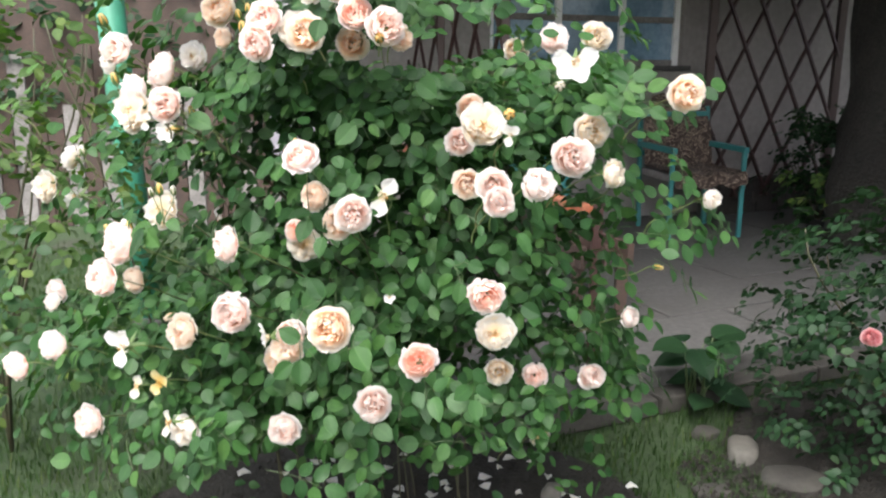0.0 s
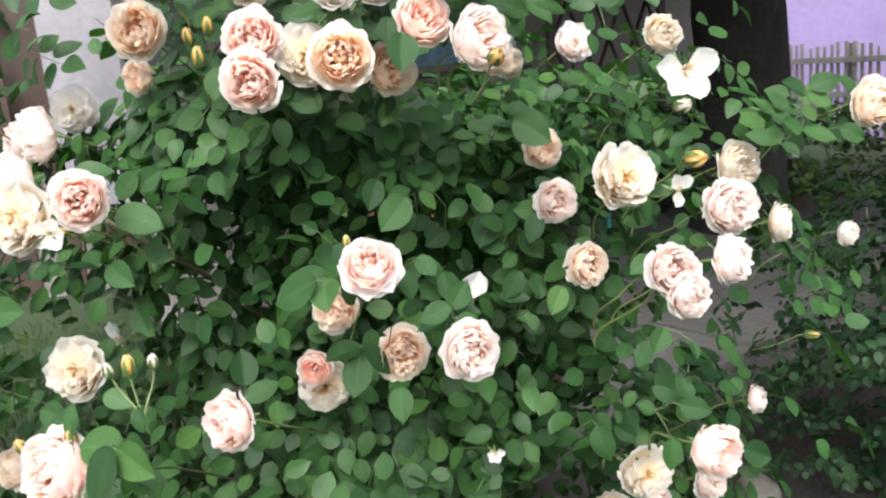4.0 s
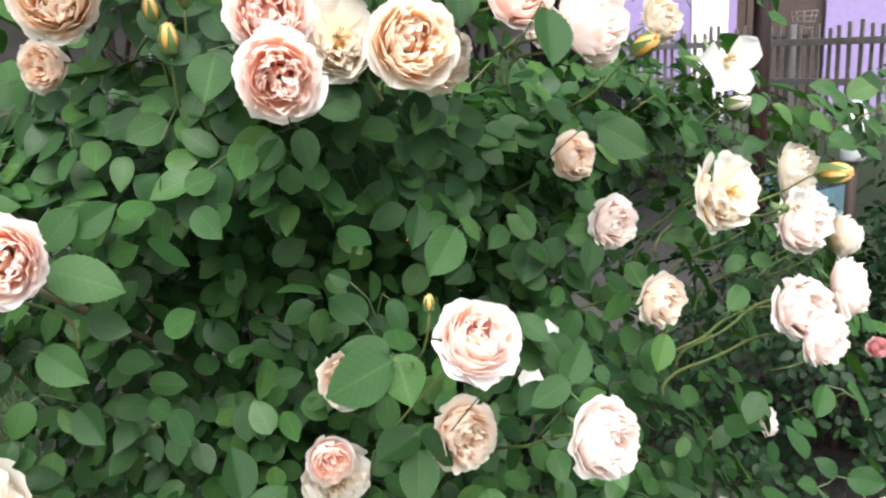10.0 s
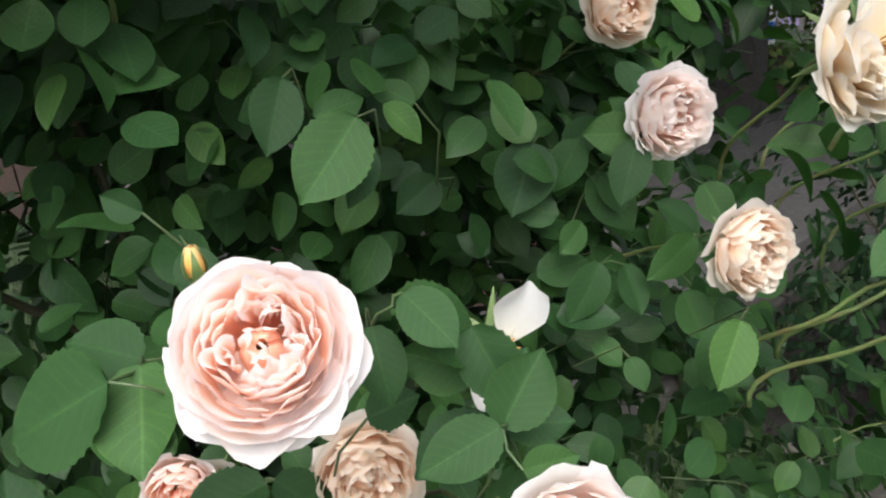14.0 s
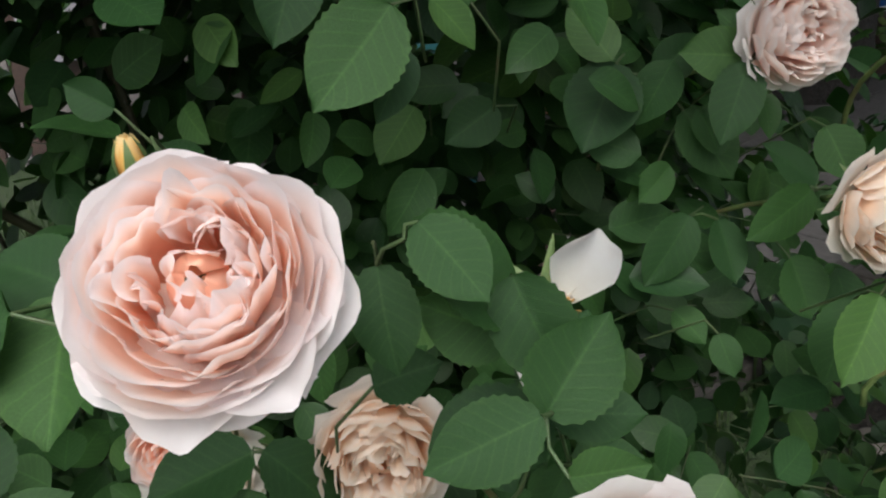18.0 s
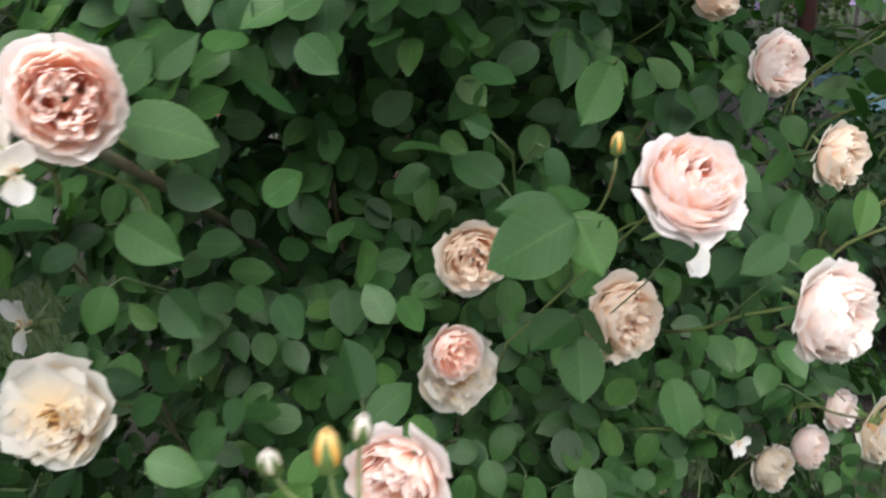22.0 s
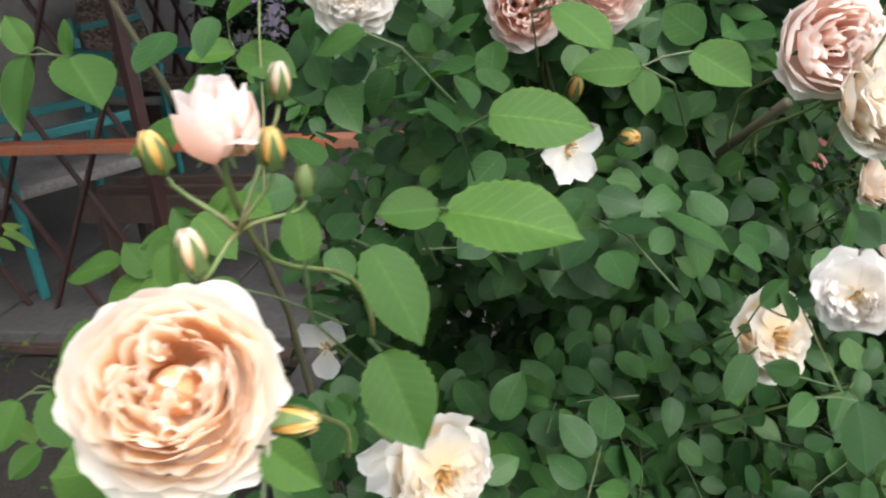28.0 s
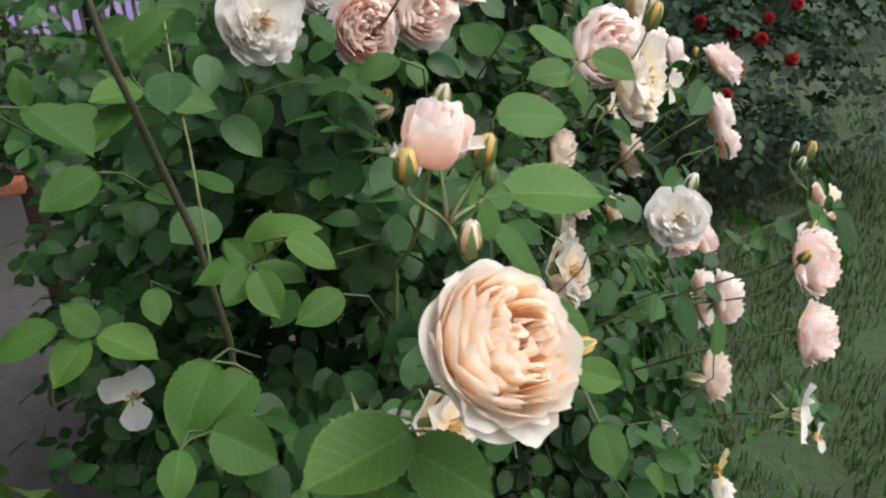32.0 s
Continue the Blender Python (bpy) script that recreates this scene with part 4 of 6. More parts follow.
# ---- armchair with a patterned throw ----
def armchair(at, turn, throw, label):
    m = Matrix.Translation(at) @ Matrix.Rotation(turn, 4, "Z")
    t = thing("armchair", label, "chair", tuple(at), "armchairs on the veranda")

    def bar(a, b, w=0.035):
        return beam(m @ Vector(a), m @ Vector(b), w, w, 0.006)

    for x in (-0.3, 0.3):
        part("leg", bar((x, -0.28, 0), (x, -0.28, 0.68)), TEAL, t)
        part("leg", bar((x, 0.28, 0), (x, 0.36, 1.0)), TEAL, t)
        part("armrest", bar((x, -0.31, 0.695), (x, 0.33, 0.695), 0.045), TEAL, t)
    part("seat", box((-0.29, -0.3, 0.44), (0.29, 0.3, 0.50), 0.02, m), GREYWOOD, t)
    for z in (0.62, 0.78, 0.94):
        part("back_slat", bar((-0.28, 0.315, z), (0.28, 0.315, z), 0.04), TEAL, t)
    if throw:
        c = thing("throw_blanket", "brown and cream patterned blanket draped over the armchair", "blanket", tuple(at))
        verts, faces = [], []
        nu, nv = 18, 26
        for j in range(nv + 1):
            s = j / nv
            for i in range(nu + 1):
                u = i / nu * 2 - 1
                if s < 0.55:
                    f = s / 0.55
                    y, z = 0.36 - 0.16 * f, 1.1 - 0.57 * f
                elif s < 0.9:
                    f = (s - 0.55) / 0.35
                    y, z = 0.2 - 0.55 * f, 0.53 - 0.01 * f
                else:
                    f = (s - 0.9) / 0.1
                    y, z = -0.35, 0.52 - 0.09 * f
                w = 0.30 - (0.1 * (1 - s / 0.3) ** 2 if s < 0.3 else 0)
                z += 0.012 * math.sin(9 * u + 6 * s) + 0.02 * noise.noise(Vector((u * 2, s * 5, 0)))
                verts.append(m @ Vector((u * w, y - 0.01 * math.sin(7 * s), z)))
        for j in range(nv):
            for i in range(nu):
                a = j * (nu + 1) + i
                faces.append((a, a + 1, a + nu + 2, a + nu + 1))
        n = len(verts)
        verts += [v - (m.to_3x3() @ Vector((0, 0.0, 0.012))) + m.to_3x3() @ Vector((0, 0.008, 0)) for v in verts]
        faces += [tuple(q + n for q in f[::-1]) for f in faces[:]]
        child("cloth", mesh_of("cloth", verts, faces, FABRIC), c, Matrix())
    return t


armchair((1.885, 6.55, TZ), radians(12), True, "teal wooden armchair on the concrete terrace")
armchair((0.42, 5.45, TZ), radians(-100), False, "teal wooden armchair behind the trellis")


# ---- bench behind the railing ----
bench = thing("wooden_bench", "low brown wooden bench with a pale loose plank", "bench", (0.75, 4.4, TZ))
bd = Vector((-0.361, 0.9325, 0))
for k in range(3):
    a = Vector((0.66 + 0.13 * k, 4.0 + 0.05 * k, TZ + 0.38))
    part("seat_plank", beam(a, a + bd * 1.1, 0.035, 0.115), DARKWOOD, bench)
for u in (0.08, 1.0):
    for k in (0, 1):
        a = Vector((0.67 + 0.25 * k, 4.01 + 0.1 * k, TZ)) + bd * u
        part("leg", beam(a, a + Vector((0, 0, 0.36)), 0.06, 0.06), DARKWOOD, bench)
part("loose_plank", beam((0.55, 4.75, TZ), (0.66, 4.35, TZ + 0.42), 0.09, 0.02), GREYWOOD, bench, "pale weathered plank leaning on the bench")

# ---- stones and low plants ----
def stone(x, y, sx, sy, sz, seed, label, material=STONE):
    bm = bmesh.new()
    bmesh.ops.create_icosphere(bm, subdivisions=3, radius=1)
    for v in bm.verts:
        n = noise.noise(v.co * 1.1 + Vector((seed * 5, 0, 0)))
        v.co *= 1 + 0.3 * n
        v.co.x, v.co.y, v.co.z = (max(-0.75, min(0.75, c)) + 0.2 * c for c in v.co)
        v.co = Vector((v.co.x * sx, v.co.y * sy, v.co.z * sz))
    t = thing("stone", label, "stone", (x, y, 0), "stones along the bed")
    bmesh.ops.transform(bm, matrix=Matrix.Translation((x, y, sz * 0.35)) @ Matrix.Rotation(seed * 1.3, 4, "Z"), verts=bm.verts)
    for f in bm.faces:
        f.smooth = True
    part("body", bm, material, t)


stone(1.15, 2.93, 0.09, 0.06, 0.055, 1, "pale grey flat-topped stone at the bed's edge", PALESTONE)
stone(1.27, 2.72, 0.12, 0.09, 0.045, 2, "rough brown field stone at the bed's edge")
stone(1.06, 3.12, 0.06, 0.045, 0.03, 3, "small grey stone on the bare earth")
stone(1.47, 2.56, 0.09, 0.07, 0.04, 4, "rough brown field stone at the bed's edge")
stone(0.95, 2.66, 0.07, 0.045, 0.018, 5, "small grey stone on the bare earth")
stone(0.34, 2.42, 0.04, 0.035, 0.13, 6, "weathered upright stone under the rose bush", PALESTONE)

broad = thing("broadleaf_plant", "low plant with broad dark green leaves by the terrace", "plant", (1.08, 3.38, 0))
rng = random.Random(21)
bl_v, bl_f, bl_p = leaf_data(True, 0.15, 0.3, 0.36, 5)
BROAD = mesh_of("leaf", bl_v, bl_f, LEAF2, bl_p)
for k in range(13):
    a = k * 2.4
    tier = k % 2
    foot = Vector((1.08 + rng.uniform(-0.03, 0.03) + 0.05 * tier, 3.38 + rng.uniform(-0.03, 0.03), 0.0))
    b = foot + Vector((0.05 * math.cos(a), 0.05 * math.sin(a), (0.13 if tier else 0.3) + rng.uniform(-0.04, 0.05)))
    w = Vector((math.cos(a), math.sin(a), rng.uniform(-0.15, 0.3)))
    v, f = tube([foot, foot.lerp(b, 0.6) + Vector((0, 0, 0.03)), b], 0.005, 0.003, 5)
    child("stalk", mesh_of("stalk", v, f, STALK), broad, Matrix())
    child("leaf", BROAD, broad, leaf_turn(b, b + w.normalized() * rng.uniform(0.13, 0.2), (0.3 * math.cos(a), -0.3 + 0.3 * math.sin(a), 1)))

# ---- the big pale rose bush ----
bush = thing("rose_bush", "large shrub rose full of pale peach and blush blooms", "rose bush", (-0.15, 2.35, 0))
AX = Vector((-0.15, 2.35, 0))


def R(*a, **k):
    bloom(bush, *a, **k)


R(-0.308, 1.690, 1.335, 0.0805, "full", PINK, 4, 38, "large open blush-pink bloom", fine=True, cane=False)
R(-0.192, 1.653, 1.207, 0.085, "full", BLUSH, -5, -18)
R(-0.252, 1.825, 1.156, 0.085, "full", DRY, 5, -10)
R(-0.376, 1.937, 1.114, 0.062, "cup", CORAL, 10, 10)
R(-0.363, 1.956, 1.074, 0.09, "open", CREAM, 10, -30)
R(-0.215, 1.440, 1.027, 0.094, "full", PEACH, 5, 12, "wide apricot bloom")
R(-0.052, 1.620, 0.898, 0.085, "cup", CORAL, 0, 25)
R(-0.518, 1.797, 1.109, 0.088, "full", CORAL, 48, 8)
R(-0.709, 1.667, 1.143, 0.1, "full", CORAL, 35, 15)
R(-0.761, 1.676, 1.057, 0.09, "full", CORAL, 35, -10)
R(-0.619, 1.756, 0.908, 0.085, "full", DRY, 25, -12)
R(-0.484, 1.703, 0.970, 0.095, "full", CORAL, 10, -25)
R(-0.740, 1.995, 1.156, 0.1, "open", CREAM, 28, 14)
R(-0.871, 2.118, 1.555, 0.09, "cup", BLUSH, 15, 5)
R(-0.779, 2.204, 1.515, 0.075, "cup", BLUSH, 40, 5)
R(-0.727, 2.287, 1.536, 0.085, "open", WHITE, 20, 0)
R(-0.763, 1.914, 1.41, 0.109, "open", CREAM, 32, -12)
R(-0.779, 1.966, 1.450, 0.098, "cup", BLUSH, 55, 10)
R(-0.667, 1.894, 1.424, 0.085, "full", CORAL, 5, 5)
R(-0.707, 1.879, 1.385, 0.045, "spent", WHITE, -10, 0)
R(-0.789, 1.925, 1.486, 0.03, "bud", YELLOW, 20, 70)
R(-0.308, 1.776, 1.587, 0.092, "full", PEACH, 8, 8)
R(-0.426, 1.812, 1.562, 0.085, "full", CORAL, 15, 0)
R(-0.413, 1.856, 1.622, 0.085, "full", CORAL, 10, 15)
R(-0.345, 1.865, 1.594, 0.085, "open", CREAM, 10, -20)
R(-0.577, 2.050, 1.652, 0.095, "full", PEACH, 15, 10)
R(-0.596, 2.148, 1.583, 0.06, "cup", DRY, 30, -20)
R(-0.193, 1.772, 1.628, 0.08, "cup", CORAL, -5, 15)
R(-0.121, 1.746, 1.597, 0.09, "cup", BLUSH, -20, -5)
R(-0.092, 1.780, 1.573, 0.06, "cup", DRY, -30, -25)
R(-0.216, 1.894, 1.565, 0.08, "full", PEACH, -10, -10)
R(-0.241, 1.848, 1.693, 0.085, "cup", BLUSH, 0, 20)
R(-0.162, 1.756, 1.696, 0.08, "full", BLUSH, -10, 20)
R(-0.299, 1.826, 1.682, 0.07, "open", WHITE, 5, 15)
R(-0.407, 1.990, 1.718, 0.09, "full", PEACH, 10, 20)
R(-0.556, 1.922, 1.724, 0.09, "cup", CORAL, 20, 20)
R(0.207, 2.598, 1.559, 0.085, "full", CREAM, -10, 10)
R(0.308, 2.430, 1.594, 0.09, "open", BLUSH, -10, 10)
R(0.392, 2.196, 1.593, 0.085, "full", CREAM, -5, 15)
R(0.307, 1.975, 1.527, 0.115, "spent", WHITE, 5, -5, seed=3)
R(0.266, 1.921, 1.470, 0.042, "bud", WHITE, 5, 10)
R(0.535, 1.795, 1.456, 0.088, "full", PEACH, -10, 0)
R(0.085, 1.763, 1.391, 0.098, "open", CREAM, -5, 5)
R(0.141, 1.722, 1.370, 0.05, "spent", WHITE, -10, -10)
R(0.135, 1.670, 1.419, 0.04, "bud", YELLOW, 0, 10)
R(0.341, 1.867, 1.368, 0.09, "full", CREAM, -15, 5)
R(0.291, 1.812, 1.314, 0.1, "full", BLUSH, -5, -10)
R(0.052, 1.835, 1.246, 0.074, "full", DRY, -5, 0)
R(0.102, 1.671, 1.272, 0.078, "full", BLUSH, 8, 10)
R(0.120, 1.653, 1.235, 0.07, "full", BLUSH, -10, 0)
R(0.210, 1.687, 1.270, 0.08, "full", BLUSH, -35, -10)
R(0.670, 2.002, 1.188, 0.055, "cup", WHITE, -20, 0)
R(0.393, 1.829, 1.273, 0.07, "full", CREAM, -50, 0)
R(0.405, 1.850, 1.253, 0.03, "bud", WHITE, -30, 20)
R(0.092, 1.544, 1.062, 0.08, "cup", CORAL, -12, 0)
R(0.120, 1.784, 0.902, 0.09, "open", CREAM, 0, 0)
R(0.138, 1.961, 0.736, 0.075, "full", CREAM, 0, -15)
R(0.235, 1.974, 0.723, 0.072, "cup", BLUSH, -5, -5)
R(0.395, 2.037, 0.696, 0.075, "full", BLUSH, -10, -5)
R(0.489, 2.020, 0.871, 0.06, "full", BLUSH, -40, -5)
R(0.525, 1.920, 1.033, 0.025, "bud", YELLOW, -60, 0)
R(-0.158, 1.664, 0.770, 0.088, "full", BLUSH, 0, -10)
R(-0.356, 1.700, 0.891, 0.08, "full", DRY, 10, -10)
R(-0.721, 1.664, 0.902, 0.095, "spent", WHITE, 25, -5)
R(-0.595, 1.578, 0.763, 0.06, "spent", CREAM, 40, -10)
R(0.293, 2.378, 0.352, 0.07, "full", CREAM, 0, -20)
R(-0.335, 1.963, 1.195, 0.08, "full", DRY, 20, -25)
R(-0.144, 1.842, 1.215, 0.1, "spent", WHITE, -5, 5, seed=1)
R(0.033, 1.905, 1.338, 0.075, "full", BLUSH, 0, -20)
R(0.058, 2.019, 1.411, 0.075, "full", DRY, 0, -10)
R(-0.777, 2.205, 1.341, 0.08, "spent", WHITE, 25, -15)
R(-0.737, 2.159, 1.346, 0.03, "bud", YELLOW, 40, 10)
R(-0.713, 2.232, 1.392, 0.03, "bud", YELLOW, 30, 60)
R(-0.784, 2.228, 1.391, 0.035, "bud", DRY, 30, 20)
R(-0.919, 1.920, 1.297, 0.064, "open", WHITE, 95, 12, cane=False)
R(-0.868, 1.895, 1.318, 0.026, "bud", WHITE, 30, 75)
R(-1.341, 2.107, 1.409, 0.094, "full", PEACH, 44, 36, "large apricot bloom", fine=True)
R(-1.261, 2.145, 1.499, 0.044, "half", BLUSH, 40, 72, "half-open blush bloom")
R(-1.308, 2.072, 1.383, 0.022, "bud", YELLOW, -20, 5)
R(-1.286, 2.162, 1.487, 0.021, "bud", YELLOW, 70, 72)
R(-1.255, 2.119, 1.484, 0.021, "bud", YELLOW, 30, 68)
R(-1.221, 2.143, 1.506, 0.019, "bud", CREAM, 20, 70)
R(-1.240, 2.117, 1.464, 0.016, "bud", STEM, 20, 80)
R(-1.301, 2.130, 1.450, 0.021, "bud", PEACH, 60, 80)
R(-1.115, 2.147, 1.189, 0.088, "open", CREAM, 30, 8)
R(-0.977, 2.299, 1.523, 0.08, "open", WHITE, 50, 0)
R(-0.814, 2.232, 1.488, 0.085, "full", CORAL, 60, -10)
R(-0.774, 2.169, 1.497, 0.09, "cup", BLUSH, 60, 0)
R(-0.779, 2.608, 1.009, 0.1, "spent", WHITE, 65, 15, cane=False, seed=0)
R(-0.933, 2.248, 0.898, 0.085, "full", DRY, 40, -10)
R(-1.070, 2.226, 1.148, 0.085, "spent", WHITE, 40, 0)
R(-0.409, 1.700, 0.917, 0.07, "spent", WHITE, 70, 0)
R(-0.482, 1.708, 0.982, 0.07, "cup", BLUSH, 0, 0)
R(-0.345, 1.701, 0.923, 0.075, "cup", BLUSH, 0, 10)
R(-0.600, 1.659, 1.263, 0.026, "bud", YELLOW, 0, 80)
R(-0.575, 1.672, 1.258, 0.02, "bud", WHITE, -10, 70)
R(-0.626, 1.680, 1.253, 0.02, "bud", WHITE, 20, 70)
R(-0.678, 1.678, 1.180, 0.022, "bud", YELLOW, 20, 70)
R(-0.741, 1.708, 1.166, 0.022, "bud", YELLOW, 40, 60)
R(-0.327, 1.753, 1.353, 0.017, "bud", YELLOW, 10, 80)
R(-0.486, 1.959, 1.606, 0.03, "bud", YELLOW, 10, 70)
R(-0.497, 1.969, 1.634, 0.026, "bud", YELLOW, 20, 60)
R(-0.467, 1.947, 1.646, 0.026, "bud", YELLOW, 0, 60)
R(-0.132, 1.676, 1.571, 0.03, "bud", YELLOW, 0, 20)
R(-1.155, 2.230, 0.863, 0.075, "full", BLUSH, 30, 0)
R(-0.914, 2.174, 1.633, 0.035, "bud", YELLOW, 20, 60)
R(-0.129, 1.802, 0.983, 0.03, "spent", WHITE, 0, 0)

R(-0.885, 1.805, 0.653, 0.085, "full", CORAL, 20, -25)
R(-0.970, 1.835, 0.843, 0.08, "cup", BLUSH, 25, 10)
R(-1.050, 1.804, 0.798, 0.075, "cup", CORAL, 30, 0)
R(-1.088, 2.082, 0.883, 0.055, "cup", WHITE, 30, 30)
R(-0.680, 1.762, 0.777, 0.07, "spent", YELLOW, 20, -10)
R(-0.740, 1.777, 0.762, 0.06, "spent", CREAM, 10, -10)
R(-0.389, 1.767, 0.656, 0.085, "full", BLUSH, 5, -20)
R(-0.619, 1.731, 0.666, 0.08, "cup", WHITE, 15, -40)
R(-0.419, 1.868, 0.796, 0.075, "full", PEACH, 5, -20)
R(-0.659, 1.808, 0.927, 0.035, "bud", DRY, 20, -40)


# ---- leaflets that stand out singly ----
LCOUNT = [0]


BASES = []


def L(base, tip, normal, always=False):
    LCOUNT[0] += 1
    k = LCOUNT[0]
    n = Vector(normal) + Vector((0.35 * math.sin(k * 1.7), 0.2 * math.sin(k * 2.9), 0.3 * math.sin(k * 4.1)))
    if always or in_the_clear((Vector(base) + Vector(tip)) / 2, 0.3, ("open", "full", "half")):
        child("leaflet", (YOUNG_LEAVES if base[0] < -0.95 else FINE_LEAVES)[k % 4], bush, leaf_turn(base, tip, n))
        BASES.append((Vector(base), (Vector(base) - Vector(tip)).normalized()))


# leaflets by the large blush bloom
L((-0.242, 1.728, 1.317), (-0.202, 1.703, 1.298), (0, -0.9, 0.5))
L((-0.204, 1.710, 1.253), (-0.181, 1.712, 1.289), (0, -0.9, 0.5))
L((-0.208, 1.702, 1.259), (-0.250, 1.698, 1.249), (0, -0.9, 0.5))
L((-0.202, 1.693, 1.239), (-0.178, 1.682, 1.246), (0, -0.9, 0.5))
L((-0.195, 1.730, 1.239), (-0.162, 1.716, 1.242), (0, -0.9, 0.5))
L((-0.201, 1.752, 1.263), (-0.239, 1.758, 1.279), (0, -0.9, 0.5))
L((-0.252, 1.751, 1.302), (-0.254, 1.729, 1.269), (0, -0.9, 0.5))
L((-0.214, 1.896, 1.377), (-0.258, 1.877, 1.332), (0, -0.9, 0.5))
L((-0.255, 1.905, 1.406), (-0.274, 1.883, 1.367), (0, -0.9, 0.5))
L((-0.058, 1.974, 1.320), (-0.088, 1.950, 1.270), (0, -0.9, 0.5))
L((0.002, 1.919, 1.322), (-0.022, 1.899, 1.284), (0, -0.9, 0.5))
L((0.011, 1.929, 1.324), (-0.035, 1.931, 1.329), (0, -0.9, 0.5))
L((0.017, 1.940, 1.327), (-0.001, 1.945, 1.353), (0, -0.9, 0.5))
L((0.007, 1.920, 1.327), (0.036, 1.899, 1.313), (0, -0.9, 0.5))
L((0.041, 1.900, 1.242), (-0.000, 1.889, 1.218), (0, -0.9, 0.5))
L((0.057, 1.917, 1.238), (0.025, 1.927, 1.268), (0, -0.9, 0.5))
L((0.050, 1.907, 1.239), (0.068, 1.884, 1.212), (0, -0.9, 0.5))
L((0.082, 1.946, 1.267), (0.090, 1.922, 1.235), (0, -0.9, 0.5))
L((-0.036, 1.911, 1.233), (-0.068, 1.894, 1.198), (0, -0.9, 0.5))
L((-0.009, 1.923, 1.222), (-0.004, 1.899, 1.187), (0, -0.9, 0.5))
L((-0.027, 1.760, 1.245), (-0.052, 1.743, 1.213), (0, -0.9, 0.5))
L((-0.256, 1.779, 1.235), (-0.228, 1.770, 1.248), (0, -0.9, 0.5))
L((-0.154, 1.968, 1.367), (-0.183, 1.974, 1.389), (0, -0.9, 0.5))
L((-0.030, 1.974, 1.308), (-0.000, 1.970, 1.334), (0, -0.9, 0.5))
L((-0.010, 1.971, 1.284), (0.013, 1.940, 1.242), (0, -0.9, 0.5))
L((-0.121, 2.038, 1.287), (-0.161, 2.028, 1.265), (0, -0.9, 0.5))
L((-0.025, 1.979, 1.243), (-0.045, 1.962, 1.212), (0, -0.9, 0.5))
L((-0.174, 2.070, 1.286), (-0.206, 2.053, 1.251), (0, -0.9, 0.5))
L((-0.040, 1.865, 1.174), (-0.038, 1.848, 1.153), (0, -0.9, 0.5))
L((-0.041, 1.917, 1.165), (-0.026, 1.898, 1.148), (0, -0.9, 0.5))
# leaflets by the pink blooms on the lawn side
L((-0.697, 1.749, 1.172), (-0.665, 1.743, 1.229), (-0.45, -0.75, 0.5))
L((-0.639, 1.738, 1.207), (-0.653, 1.763, 1.262), (-0.45, -0.75, 0.5))
L((-0.696, 1.750, 1.174), (-0.735, 1.773, 1.184), (-0.45, -0.75, 0.5))
L((-0.705, 1.734, 1.182), (-0.671, 1.694, 1.174), (-0.45, -0.75, 0.5))
L((-0.698, 1.747, 1.166), (-0.736, 1.760, 1.156), (-0.45, -0.75, 0.5))
L((-0.707, 1.738, 1.161), (-0.738, 1.748, 1.155), (-0.45, -0.75, 0.5))
L((-0.571, 1.635, 1.235), (-0.554, 1.601, 1.212), (-0.45, -0.75, 0.5))
L((-0.549, 1.647, 1.239), (-0.514, 1.620, 1.258), (-0.45, -0.75, 0.5))
L((-0.595, 1.642, 1.214), (-0.596, 1.622, 1.192), (-0.45, -0.75, 0.5))
L((-0.626, 1.623, 1.181), (-0.656, 1.604, 1.120), (-0.45, -0.75, 0.5))
L((-0.619, 1.628, 1.175), (-0.589, 1.584, 1.153), (-0.45, -0.75, 0.5))
L((-0.616, 1.637, 1.171), (-0.670, 1.665, 1.168), (-0.45, -0.75, 0.5))
L((-0.616, 1.611, 1.145), (-0.603, 1.577, 1.117), (-0.45, -0.75, 0.5))
L((-0.611, 1.637, 1.179), (-0.590, 1.611, 1.179), (-0.45, -0.75, 0.5))
L((-0.789, 1.815, 1.057), (-0.845, 1.860, 1.087), (-0.45, -0.75, 0.5))
L((-0.777, 1.826, 1.044), (-0.754, 1.821, 1.090), (-0.45, -0.75, 0.5))
L((-0.675, 1.671, 1.181), (-0.677, 1.680, 1.217), (-0.45, -0.75, 0.5))
L((-0.899, 1.911, 1.199), (-0.920, 1.892, 1.150), (-0.45, -0.75, 0.5))
L((-0.806, 1.909, 1.282), (-0.759, 1.867, 1.287), (-0.45, -0.75, 0.5))
L((-0.800, 1.915, 1.275), (-0.821, 1.903, 1.242), (-0.45, -0.75, 0.5))
L((-0.816, 1.927, 1.138), (-0.817, 1.896, 1.096), (-0.45, -0.75, 0.5))
L((-0.716, 1.918, 1.217), (-0.686, 1.885, 1.214), (-0.45, -0.75, 0.5))
L((-0.720, 1.904, 1.181), (-0.689, 1.867, 1.172), (-0.45, -0.75, 0.5))
L((-0.832, 1.926, 1.166), (-0.865, 1.929, 1.144), (-0.45, -0.75, 0.5))
L((-0.842, 1.964, 1.175), (-0.868, 1.981, 1.193), (-0.45, -0.75, 0.5))
L((-0.847, 1.999, 1.240), (-0.825, 1.981, 1.258), (-0.45, -0.75, 0.5))
L((-0.826, 1.974, 1.221), (-0.833, 1.983, 1.251), (-0.45, -0.75, 0.5))
L((-0.817, 1.977, 1.239), (-0.792, 1.945, 1.233), (-0.45, -0.75, 0.5))
L((-0.914, 1.989, 1.228), (-0.947, 1.992, 1.206), (-0.45, -0.75, 0.5))
